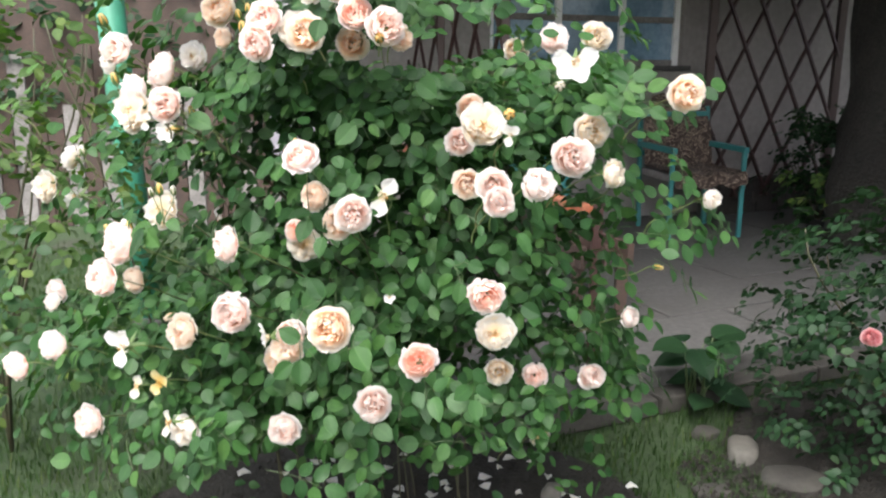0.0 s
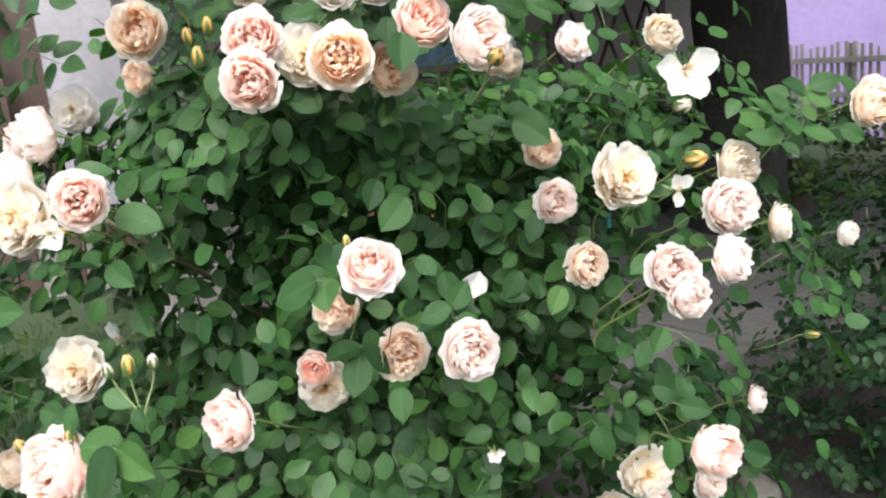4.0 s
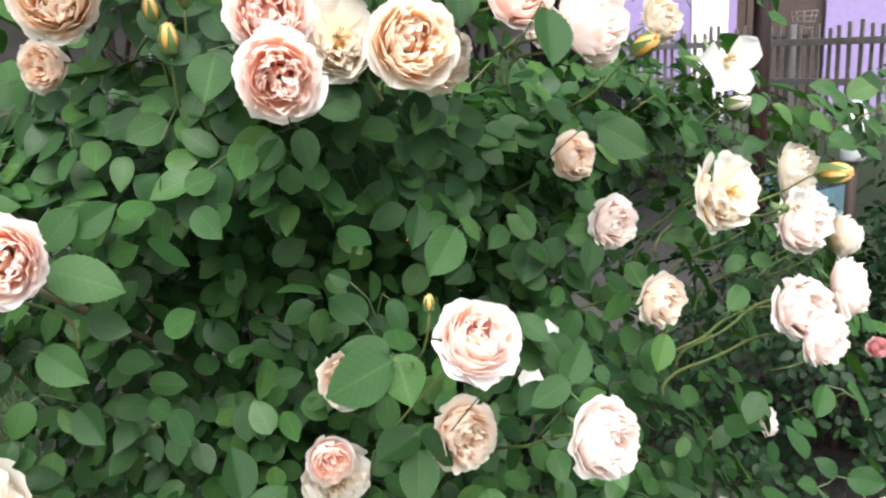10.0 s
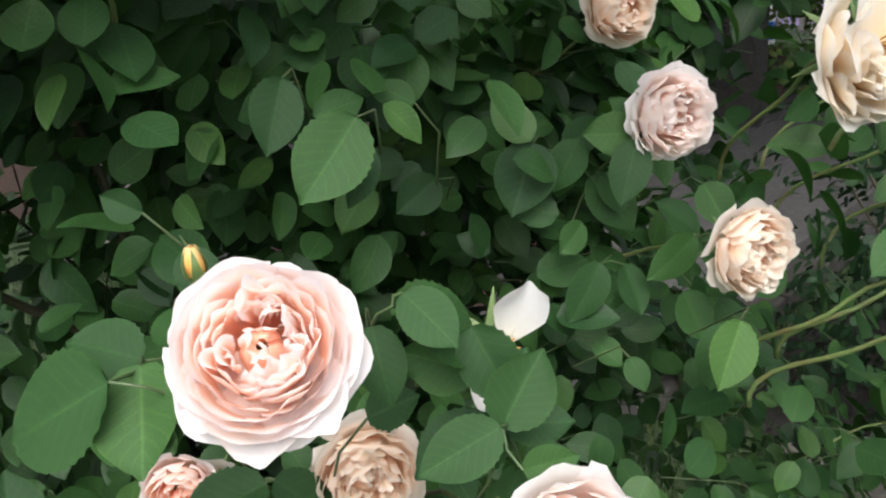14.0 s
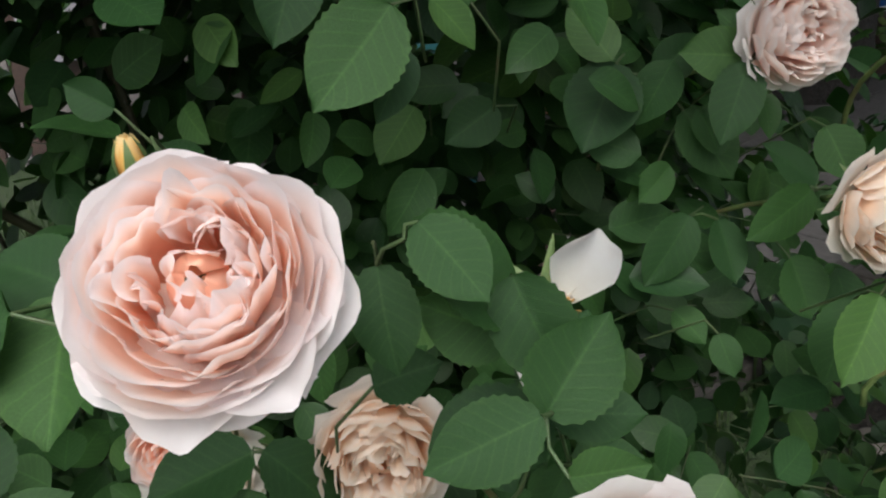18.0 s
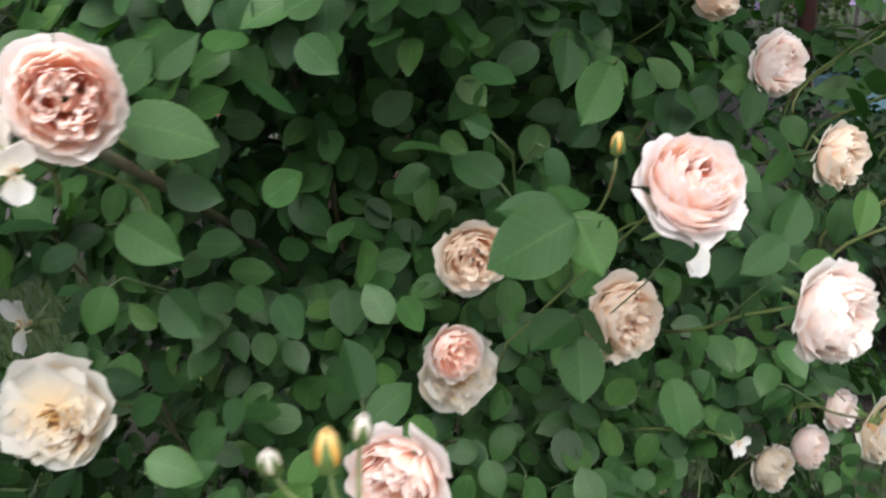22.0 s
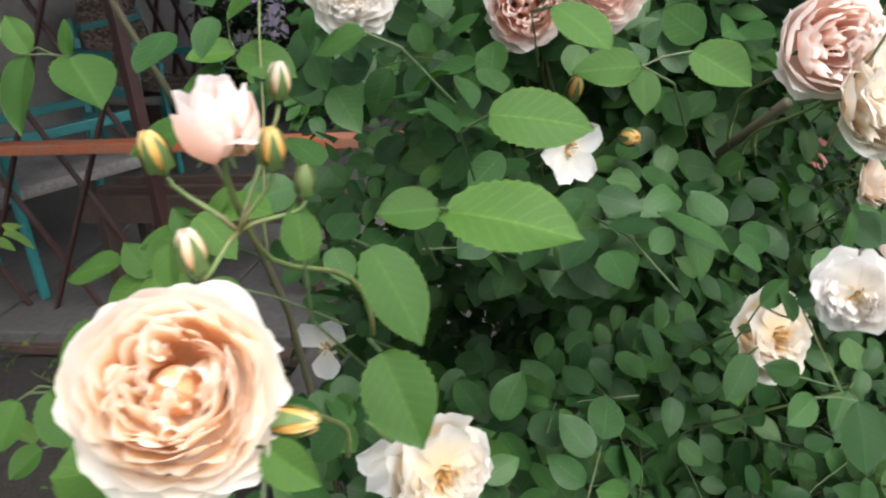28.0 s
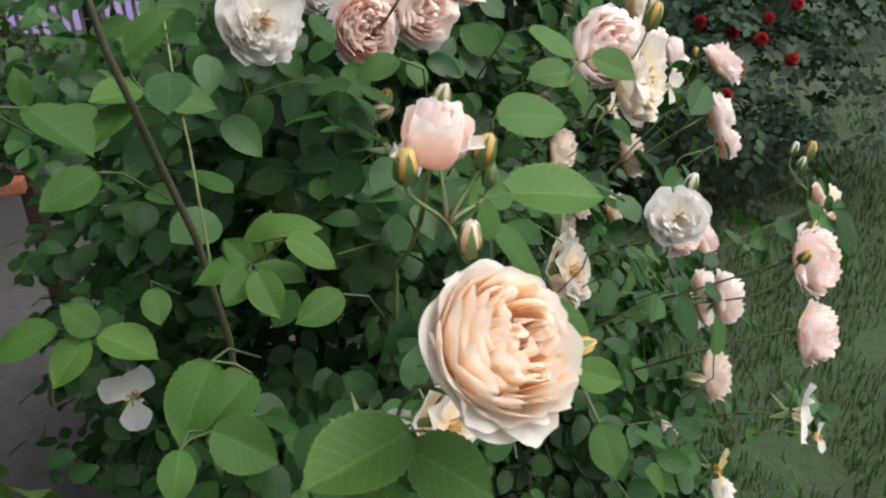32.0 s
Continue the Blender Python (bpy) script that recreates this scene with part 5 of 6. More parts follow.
L((-0.927, 1.938, 1.211), (-0.959, 1.946, 1.203), (-0.45, -0.75, 0.5))
L((-0.848, 2.093, 1.296), (-0.874, 2.112, 1.316), (-0.45, -0.75, 0.5))
L((-0.762, 1.954, 1.330), (-0.722, 1.925, 1.353), (-0.45, -0.75, 0.5))
L((-0.777, 1.950, 1.354), (-0.836, 1.978, 1.346), (-0.45, -0.75, 0.5))
L((-0.668, 1.953, 1.306), (-0.701, 1.958, 1.287), (-0.45, -0.75, 0.5))
L((-0.648, 1.945, 1.320), (-0.621, 1.903, 1.295), (-0.45, -0.75, 0.5))
L((-0.625, 1.971, 1.244), (-0.609, 1.935, 1.215), (-0.45, -0.75, 0.5))
L((-0.667, 1.960, 1.267), (-0.692, 1.952, 1.235), (-0.45, -0.75, 0.5))
L((-0.746, 1.929, 1.083), (-0.777, 1.936, 1.073), (-0.45, -0.75, 0.5))
# leaflets by the apricot bloom
L((-1.146, 2.106, 1.415), (-1.132, 2.028, 1.413), (-0.1, -0.1, 1.0))
L((-1.155, 2.103, 1.420), (-1.177, 2.131, 1.420), (-0.5, -0.2, 0.85))
L((-1.201, 2.117, 1.412), (-1.213, 2.075, 1.377), (-0.5, -0.2, 0.85))
L((-1.232, 2.091, 1.371), (-1.248, 2.057, 1.336), (-0.5, -0.2, 0.85))
L((-1.323, 2.078, 1.378), (-1.326, 2.051, 1.370), (-0.5, -0.2, 0.85))
L((-1.311, 2.170, 1.333), (-1.347, 2.227, 1.322), (-0.5, -0.2, 0.85))
L((-1.326, 2.179, 1.310), (-1.369, 2.212, 1.268), (-0.5, -0.2, 0.85))
L((-1.316, 2.172, 1.324), (-1.323, 2.121, 1.295), (-0.5, -0.2, 0.85))
L((-1.255, 2.299, 1.351), (-1.291, 2.320, 1.315), (-0.5, -0.2, 0.85))
L((-1.251, 2.276, 1.338), (-1.283, 2.303, 1.315), (-0.5, -0.2, 0.85))
L((-1.135, 2.466, 1.315), (-1.165, 2.512, 1.316), (-0.5, -0.2, 0.85))
L((-1.127, 2.439, 1.305), (-1.134, 2.459, 1.335), (-0.5, -0.2, 0.85))
L((-1.131, 2.446, 1.303), (-1.163, 2.469, 1.280), (-0.5, -0.2, 0.85))
L((-1.127, 2.438, 1.303), (-1.132, 2.389, 1.284), (-0.5, -0.2, 0.85))
L((-1.204, 2.252, 1.413), (-1.210, 2.219, 1.397), (-0.5, -0.2, 0.85))
L((-1.097, 2.399, 1.328), (-1.119, 2.388, 1.306), (-0.5, -0.2, 0.85))
L((-1.168, 2.465, 1.500), (-1.202, 2.459, 1.451), (-0.5, -0.2, 0.85))
L((-1.154, 2.432, 1.497), (-1.164, 2.385, 1.465), (-0.5, -0.2, 0.85))
L((-1.153, 2.432, 1.498), (-1.154, 2.435, 1.524), (-0.5, -0.2, 0.85))
L((-1.166, 2.463, 1.502), (-1.172, 2.476, 1.530), (-0.5, -0.2, 0.85))
L((-1.027, 2.414, 1.466), (-1.061, 2.445, 1.448), (-0.5, -0.2, 0.85))
L((-1.018, 2.405, 1.478), (-1.045, 2.440, 1.476), (-0.5, -0.2, 0.85))
L((-1.016, 2.402, 1.478), (-1.015, 2.346, 1.467), (-0.5, -0.2, 0.85))
L((-1.061, 2.439, 1.420), (-1.097, 2.477, 1.402), (-0.5, -0.2, 0.85))
L((-1.247, 2.119, 1.423), (-1.244, 2.120, 1.451), (-0.5, -0.2, 0.85))
L((-1.289, 2.059, 1.335), (-1.297, 2.039, 1.323), (-0.5, -0.2, 0.85))
L((-1.089, 2.108, 1.457), (-1.077, 2.048, 1.456), (-0.5, -0.2, 0.85))
L((-1.012, 2.042, 1.473), (-1.034, 2.079, 1.474), (-0.5, -0.2, 0.85))
L((-1.012, 2.042, 1.472), (-1.029, 2.032, 1.449), (-0.5, -0.2, 0.85))
L((-0.980, 2.021, 1.477), (-0.983, 1.981, 1.459), (-0.5, -0.2, 0.85))
L((-1.208, 2.219, 1.371), (-1.231, 2.246, 1.365), (-0.5, -0.2, 0.85))
L((-1.341, 2.067, 1.356), (-1.357, 2.058, 1.333), (-0.5, -0.2, 0.85))
L((-1.316, 2.304, 1.329), (-1.337, 2.306, 1.306), (-0.5, -0.2, 0.85))
L((-1.306, 2.287, 1.334), (-1.311, 2.248, 1.315), (-0.5, -0.2, 0.85))
L((-1.113, 2.177, 1.509), (-1.133, 2.205, 1.506), (-0.5, -0.2, 0.85))
L((-1.052, 2.080, 1.515), (-1.057, 2.040, 1.494), (-0.5, -0.2, 0.85))
L((-1.011, 2.416, 1.503), (-0.992, 2.377, 1.544), (-0.5, -0.2, 0.85))
L((-1.227, 2.511, 1.165), (-1.256, 2.525, 1.145), (-0.5, -0.2, 0.85))
L((-1.212, 2.465, 1.150), (-1.221, 2.413, 1.121), (-0.5, -0.2, 0.85))
L((-1.320, 2.142, 1.285), (-1.333, 2.122, 1.264), (-0.5, -0.2, 0.85))
L((-1.195, 2.284, 1.390), (-1.208, 2.318, 1.389), (-0.5, -0.2, 0.85))
L((-1.185, 2.285, 1.387), (-1.188, 2.301, 1.406), (-0.5, -0.2, 0.85))
L((-1.176, 2.286, 1.383), (-1.170, 2.275, 1.419), (-0.5, -0.2, 0.85))
L((-1.195, 2.278, 1.389), (-1.206, 2.242, 1.384), (-0.5, -0.2, 0.85))
L((-1.214, 2.273, 1.394), (-1.235, 2.259, 1.370), (-0.5, -0.2, 0.85))
L((-1.205, 2.281, 1.390), (-1.224, 2.294, 1.373), (-0.5, -0.2, 0.85))
L((-1.159, 2.292, 1.398), (-1.161, 2.242, 1.412), (-0.5, -0.2, 0.85))
# the sprays round the large blush bloom
L((-0.372, 1.746, 1.307), (-0.43, 1.777, 1.273), (-0.2, -0.5, 0.85), True)
L((-0.36, 1.78, 1.298), (-0.397, 1.809, 1.311), (-0.2, -0.5, 0.85), True)
L((-0.36, 1.765, 1.303), (-0.365, 1.722, 1.27), (-0.1, -0.8, 0.6), True)
L((-0.334, 1.79, 1.286), (-0.313, 1.798, 1.249), (0.1, -0.8, 0.6), True)
L((-0.343, 1.782, 1.296), (-0.333, 1.825, 1.309), (0, -0.6, 0.8), True)
L((-0.325, 1.919, 1.284), (-0.35, 1.961, 1.312), (0, -0.6, 0.8), True)
L((-0.314, 1.832, 1.178), (-0.366, 1.82, 1.168), (-0.1, -0.5, 0.85), True)
L((-0.309, 1.832, 1.178), (-0.27, 1.815, 1.141), (0.1, -0.6, 0.8), True)
L((-0.318, 1.82, 1.166), (-0.334, 1.79, 1.118), (0, -0.75, 0.65), True)
L((-0.191, 1.748, 1.23), (-0.16, 1.768, 1.26), (0, -0.8, 0.6), True)
L((-0.19, 1.75, 1.227), (-0.243, 1.734, 1.22), (0, -0.6, 0.8), True)
L((-0.178, 1.755, 1.194), (-0.198, 1.738, 1.176), (0, -0.7, 0.7), True)
L((-0.178, 1.751, 1.196), (-0.146, 1.748, 1.197), (0.1, -0.6, 0.8), True)
L((-0.243, 1.739, 1.315), (-0.189, 1.747, 1.276), (0.1, -0.6, 0.8), True)
L((-0.484, 1.931, 1.109), (-0.484, 1.955, 1.162), (0, -0.8, 0.6), True)
L((-0.483, 1.92, 1.09), (-0.436, 1.92, 1.114), (0, -0.7, 0.7), True)
# leaflets by the upper blooms
L((-0.213, 1.722, 1.543), (-0.254, 1.720, 1.496), (-0.2, -0.8, 0.6))
L((-0.219, 1.713, 1.580), (-0.218, 1.696, 1.556), (-0.2, -0.8, 0.6))
L((-0.249, 1.666, 1.604), (-0.255, 1.646, 1.560), (-0.2, -0.8, 0.6))
L((-0.037, 1.879, 1.479), (-0.065, 1.868, 1.427), (-0.2, -0.8, 0.6))
L((-0.060, 1.833, 1.480), (-0.019, 1.795, 1.449), (-0.2, -0.8, 0.6))
L((-0.050, 1.854, 1.488), (-0.014, 1.820, 1.471), (-0.2, -0.8, 0.6))
L((-0.447, 1.983, 1.490), (-0.450, 1.957, 1.431), (-0.2, -0.8, 0.6))
L((-0.476, 2.068, 1.526), (-0.504, 2.079, 1.544), (-0.2, -0.8, 0.6))
L((-0.501, 2.057, 1.523), (-0.550, 2.068, 1.506), (-0.2, -0.8, 0.6))
L((-0.480, 2.046, 1.524), (-0.491, 2.031, 1.487), (-0.2, -0.8, 0.6))
L((-0.451, 2.000, 1.500), (-0.489, 2.004, 1.477), (-0.2, -0.8, 0.6))
L((-0.629, 1.967, 1.392), (-0.573, 1.924, 1.376), (-0.2, -0.8, 0.6))
L((-0.629, 1.996, 1.409), (-0.595, 1.981, 1.449), (-0.2, -0.8, 0.6))
L((-0.599, 1.985, 1.423), (-0.561, 1.962, 1.446), (-0.2, -0.8, 0.6))
L((-0.331, 2.038, 1.490), (-0.361, 2.038, 1.467), (-0.2, -0.8, 0.6))
L((-0.233, 1.997, 1.522), (-0.261, 1.996, 1.502), (-0.2, -0.8, 0.6))
L((-0.209, 1.981, 1.514), (-0.231, 1.972, 1.477), (-0.2, -0.8, 0.6))
L((-0.286, 2.057, 1.435), (-0.330, 2.059, 1.398), (-0.2, -0.8, 0.6))
L((-0.229, 2.019, 1.410), (-0.275, 2.025, 1.381), (-0.2, -0.8, 0.6))
L((-0.376, 2.046, 1.435), (-0.410, 2.051, 1.422), (-0.2, -0.8, 0.6))
L((-0.180, 1.935, 1.414), (-0.144, 1.914, 1.439), (-0.2, -0.8, 0.6))
L((-0.031, 1.740, 1.419), (0.013, 1.712, 1.434), (-0.2, -0.8, 0.6))
L((-0.013, 1.637, 1.305), (-0.050, 1.650, 1.312), (-0.2, -0.8, 0.6))
L((-0.014, 1.790, 1.227), (-0.033, 1.779, 1.187), (-0.2, -0.8, 0.6))
L((0.006, 1.654, 1.391), (0.040, 1.629, 1.401), (-0.2, -0.8, 0.6))
L((-0.007, 1.637, 1.390), (-0.027, 1.636, 1.385), (-0.2, -0.8, 0.6))
L((0.016, 1.742, 1.316), (0.011, 1.751, 1.367), (-0.2, -0.8, 0.6))
L((0.453, 1.909, 1.471), (0.419, 1.923, 1.486), (-0.2, -0.8, 0.6))
L((0.466, 1.900, 1.462), (0.507, 1.875, 1.484), (-0.2, -0.8, 0.6))
L((0.457, 1.902, 1.454), (0.438, 1.895, 1.428), (-0.2, -0.8, 0.6))
L((-0.351, 1.887, 1.343), (-0.373, 1.893, 1.355), (-0.2, -0.8, 0.6))
L((-0.329, 1.837, 1.332), (-0.323, 1.815, 1.301), (-0.2, -0.8, 0.6))
L((-0.238, 1.738, 1.321), (-0.220, 1.713, 1.301), (-0.2, -0.8, 0.6))
L((-0.206, 1.737, 1.296), (-0.197, 1.711, 1.258), (-0.2, -0.8, 0.6))
# leaflets by the long outer sprig
L((0.401, 1.804, 1.479), (0.363, 1.807, 1.501), (0, -0.8, 0.6))
L((0.410, 1.804, 1.487), (0.459, 1.793, 1.505), (0, -0.8, 0.6))
L((0.403, 1.803, 1.479), (0.438, 1.785, 1.463), (0, -0.8, 0.6))
L((0.396, 1.800, 1.462), (0.407, 1.784, 1.439), (0, -0.8, 0.6))
L((0.386, 1.792, 1.423), (0.357, 1.793, 1.442), (0, -0.8, 0.6))
L((0.344, 1.796, 1.412), (0.303, 1.799, 1.433), (0, -0.8, 0.6))
L((0.389, 1.791, 1.424), (0.437, 1.773, 1.414), (0, -0.8, 0.6))
L((0.448, 1.782, 1.425), (0.481, 1.763, 1.404), (0, -0.8, 0.6))
L((0.353, 1.793, 1.407), (0.376, 1.777, 1.390), (0, -0.8, 0.6))
L((0.381, 1.801, 1.457), (0.365, 1.797, 1.461), (0, -0.8, 0.6))
# leaflets by the wide apricot bloom
L((-0.272, 1.460, 0.997), (-0.314, 1.463, 1.018), (0, -0.8, 0.6))
L((-0.269, 1.455, 0.980), (-0.294, 1.444, 0.958), (0, -0.8, 0.6))
L((-0.270, 1.450, 0.959), (-0.265, 1.429, 0.916), (0, -0.8, 0.6))
L((-0.264, 1.476, 1.059), (-0.228, 1.475, 1.103), (0, -0.8, 0.6))
L((-0.171, 1.457, 1.036), (-0.152, 1.455, 1.067), (0, -0.8, 0.6))
L((-0.164, 1.450, 1.010), (-0.133, 1.439, 1.017), (0, -0.8, 0.6))
L((-0.166, 1.444, 0.990), (-0.133, 1.421, 0.951), (0, -0.8, 0.6))
L((-0.196, 1.445, 0.978), (-0.214, 1.430, 0.945), (0, -0.8, 0.6))
L((-0.229, 1.477, 1.079), (-0.257, 1.482, 1.116), (0, -0.8, 0.6))
L((-0.287, 1.451, 0.955), (-0.323, 1.439, 0.927), (0, -0.8, 0.6))
# leaflets by the lower outer sprig
L((0.024, 1.595, 1.115), (0.001, 1.600, 1.124), (-0.1, -0.8, 0.6))
L((0.044, 1.587, 1.126), (0.026, 1.594, 1.148), (-0.1, -0.8, 0.6))
L((0.053, 1.582, 1.122), (0.083, 1.556, 1.119), (-0.1, -0.8, 0.6))
L((0.038, 1.578, 1.081), (0.030, 1.562, 1.043), (-0.1, -0.8, 0.6))
L((-0.029, 1.622, 1.114), (-0.095, 1.647, 1.114), (-0.1, -0.8, 0.6))
L((-0.043, 1.623, 1.092), (-0.039, 1.600, 1.051), (-0.1, -0.8, 0.6))
L((-0.058, 1.638, 1.118), (-0.085, 1.655, 1.160), (-0.1, -0.8, 0.6))
L((0.076, 1.592, 1.200), (0.078, 1.577, 1.182), (-0.1, -0.8, 0.6))
L((0.049, 1.611, 1.217), (0.031, 1.603, 1.187), (-0.1, -0.8, 0.6))


# bare brown cane and thin shoots at the bush's end
for line in (((-1.172, 2.378, 1.64), (-1.156, 2.372, 1.572), (-1.148, 2.371, 1.534), (-1.118, 2.366, 1.455), (-1.082, 2.36, 1.366), (-1.05, 2.36, 1.25), (-0.98, 2.4, 0.9), (-0.9, 2.42, 0.45), (-0.86, 2.4, 0.03)),
             ((-1.0, 2.382, 1.53), (-1.012, 2.379, 1.49), (-1.03, 2.37, 1.43), (-1.06, 2.36, 1.34), (-1.06, 2.365, 1.28)),
             ((-0.895, 1.925, 1.29), (-0.87, 1.93, 1.283), (-0.863, 1.962, 1.249), (-0.895, 1.923, 1.202), (-0.85, 2.05, 1.1)),
             ((-0.304, 1.735, 1.305), (-0.305, 1.76, 1.28), (-0.318, 1.82, 1.22), (-0.33, 1.92, 1.12), (-0.3, 2.05, 0.95))):
    v, f = tube(line, 0.0022 if len(line) > 6 else 0.0011, 0.0042 if len(line) > 6 else 0.0014, 7, 0.12)
    child("cane", mesh_of("cane", v, f, BARK if len(line) > 6 else STEM), bush, Matrix())

# old thorny canes that show between the leaves
for line in (((-0.655, 2.03, 1.37), (-0.572, 2.125, 1.281), (-0.51, 2.192, 1.212), (-0.43, 2.27, 1.1), (-0.33, 2.36, 0.75), (-0.25, 2.4, 0.03)),
             ((-0.412, 2.225, 1.392), (-0.412, 2.215, 1.365), (-0.398, 2.208, 1.299), (-0.388, 2.202, 1.233), (-0.338, 2.302, 0.8), (-0.2, 2.4, 0.05))):
    v, f = tube(line, 0.0058, 0.0032, 7, 0.14)
    old = child("cane", mesh_of("cane", v, f, BARK), bush, Matrix())
    tv, tf = [], []
    for a, b in zip(line[:-1], line[1:-1]):
        a, b = Vector(a), Vector(b)
        for k in range(4):
            q = a.lerp(b, (k + 0.5) / 4)
            w = Vector((math.sin(k * 2.4 + q.x * 40), math.cos(k * 2.4 + q.x * 40), 0.2))
            along = (b - a).normalized()
            w = (w - along * w.dot(along)).normalized()
            n = len(tv)
            tv += [q + along * 0.004, q - along * 0.004, q + w.cross(along) * 0.0015, q - w.cross(along) * 0.0015, q + w * 0.011 + along * 0.002]
            tf += [(n, n + 2, n + 4), (n + 2, n + 1, n + 4), (n + 1, n + 3, n + 4), (n + 3, n, n + 4)]
    child("thorns", mesh_of("thorns", [tuple(q) for q in tv], tf, BARK, smooth=False), old)["kind"] = "stuff"

# ---- canes and foliage ----
rng = random.Random(4)
LEAVES, STALKS = [], []


def open_place(p):
    """Airy places of the bush, where only the single leaflets above grow."""
    return (-0.56 < p.x < 0.02 and p.y < 1.9 and 1.12 < p.z < 1.46) or (p.x < -1.02 and 1.2 < p.z < 1.62 and p.y < 2.3) or (-0.95 < p.x < -0.5 and p.y < 1.86 and 0.95 < p.z < 1.4)


GAP = (Vector((-0.475, 2.208, 1.325)), Vector((-0.663, 3.479, 1.142)))  # a hole in the thicket that lets the wall show


def grows(m):
    p = m.translation + m.to_3x3() @ Vector((0, 0.5, 0))
    way = GAP[1] - GAP[0]
    h = (p - GAP[0]).dot(way) / way.length_squared
    if 0 < h < 1 and (p - GAP[0] - way * h).length < 0.035 + 0.05 * h:
        return False
    if -0.85 < p.x < 0.4 and 0.95 < p.z < 1.56 and p.y < 2.12 and rng.random() < (0.84 if p.z < 1.39 else 0.22):
        return False
    if -0.85 < p.x < 0.0 and 0.95 < p.z < 1.39 and 2.12 < p.y < 2.5 and rng.random() < 0.45:
        return False
    if p.y > 2.42 + 0.857 * (p.x + 1.03) and p.z > 0.6 and rng.random() < 0.95:
        return False
    if p.y > 2.15 and p.x < -0.87 + 0.43 * (p.y - 2.4) and p.z > 0.95 and rng.random() < 0.5:
        return False
    if p.z < 0.55 + 0.12 * noise.noise(p * 6) and rng.random() < 0.93:  # bare canes near the ground
        return False
    return not open_place(p) and free_of(p)


cane_ends = [b for b in BLOOMS]
MAIN = []
for c, r, d, has, kind in cane_ends:
    if not has:
        continue
    neck = c - d * r * (0.7 if kind != "bud" else 1.25)
    foot = AX + Vector((rng.gauss(0, 0.13) + 0.25 * (c.x - AX.x) - (0.4 if c.x < -0.85 else 0), rng.gauss(0, 0.1), 0.0))
    out = Vector((c.x - AX.x, c.y - AX.y, 0))
    low = foot + out * 0.12 + Vector((0, 0, c.z * 0.75))
    back = neck - d * 0.12 - Vector((0, 0, 0.10)) - out * 0.12
    line = bezier(foot, low, back, neck, 14)
    if len(MAIN) > 14:  # a side shoot that leaves the thicket behind the bloom
        for swing, far in ((0, 0.13), (0.7, 0.13), (-0.7, 0.13), (1.4, 0.13), (-1.4, 0.13), (0, 0.05)):
            inward = Matrix.Rotation(swing, 3, "Z") @ Vector((AX.x - c.x, AX.y + 0.1 - c.y, 0)).normalized()
            start = neck + inward * far - d * 0.05 - Vector((0, 0, far))
            line = bezier(start, start + Vector((0, 0, 0.05)), neck - d * 0.05 - Vector((0, 0, 0.01)), neck, 14)
            if all(in_the_clear(q, 0.9, ("open", "full", "half", "cup"), c) for q in line[:11:2]):
                break
    small = kind == "bud"
    if not small and len(MAIN) <= 15:
        MAIN.append(line)
    if small:
        line = bezier(neck - d * 0.03 - Vector((0, -0.035, 0.045)) - out * 0.05, neck - d * 0.03 - Vector((0, -0.012, 0.03)), neck - d * 0.015, neck, 6)
        if (c - Vector((-0.6, 1.67, 1.26))).length < 0.05:  # three buds on one shoot
            node_at = Vector((-0.592, 1.652, 1.184))
            line = bezier(node_at, node_at + Vector((0, 0, 0.03)), neck - d * 0.03, neck, 6)
        if (c - Vector((-1.263, 2.143, 1.470))).length < 0.085 and c.x < -1.1:  # the buds round the half-open bloom
            node_at = Vector((-1.263, 2.143, 1.440))
            line = bezier(node_at, node_at.lerp(neck, 0.35) + Vector((0, 0, 0.004)), neck - d * 0.012, neck, 6)
    if not small:
        line = [q + Vector((noise.noise(q * 9 + c), noise.noise(q * 9 - c), 0.4 * noise.noise(q * 7))) * 0.035 * math.sin(math.pi * i / 13) for i, q in enumerate(line)]
    v, f = tube(line, 0.0015 if small else 0.0022 if len(MAIN) > 15 else 0.0034, 0.0011 if small else 0.0013, 6, 0.0 if small else 0.15)
    child("stem" if small else "cane", mesh_of("cane", v, f, STEM if small or len(MAIN) > 15 else BARK), bush, Matrix())
    if small:
        continue
    v, f = tube([line[-4], line[-3], line[-2], line[-1]], 0.0019, 0.0014, 6)
    child("green_shoot", mesh_of("green_shoot", v, f, STEM), bush, Matrix())
    for k in range(8):
        t = rng.uniform(0.4, 0.97)
        p = line[int(t * 13)].lerp(line[min(13, int(t * 13) + 1)], t * 13 % 1)
        a = rng.uniform(0, 6.283)
        o = (out.normalized() if out.length > 0.05 else Vector((0, -1, 0)))
        n = (o * 0.8 + d * 0.5 + Vector((rng.gauss(0, 0.35), rng.gauss(0, 0.35), 0.65))).normalized()
        w = Vector((math.cos(a), math.sin(a), rng.uniform(-0.3, 0.3))) + o * 0.35
        got, stalk = [], []
        compound(rng, p, w.normalized(), n, rng.uniform(0.040, 0.054), got, stalk, rng.choice((5, 5, 5, 3, 7)))
        keep = [m for m in got if grows(m)]
        LEAVES += keep
        if len(keep) == len(got):
            STALKS += stalk

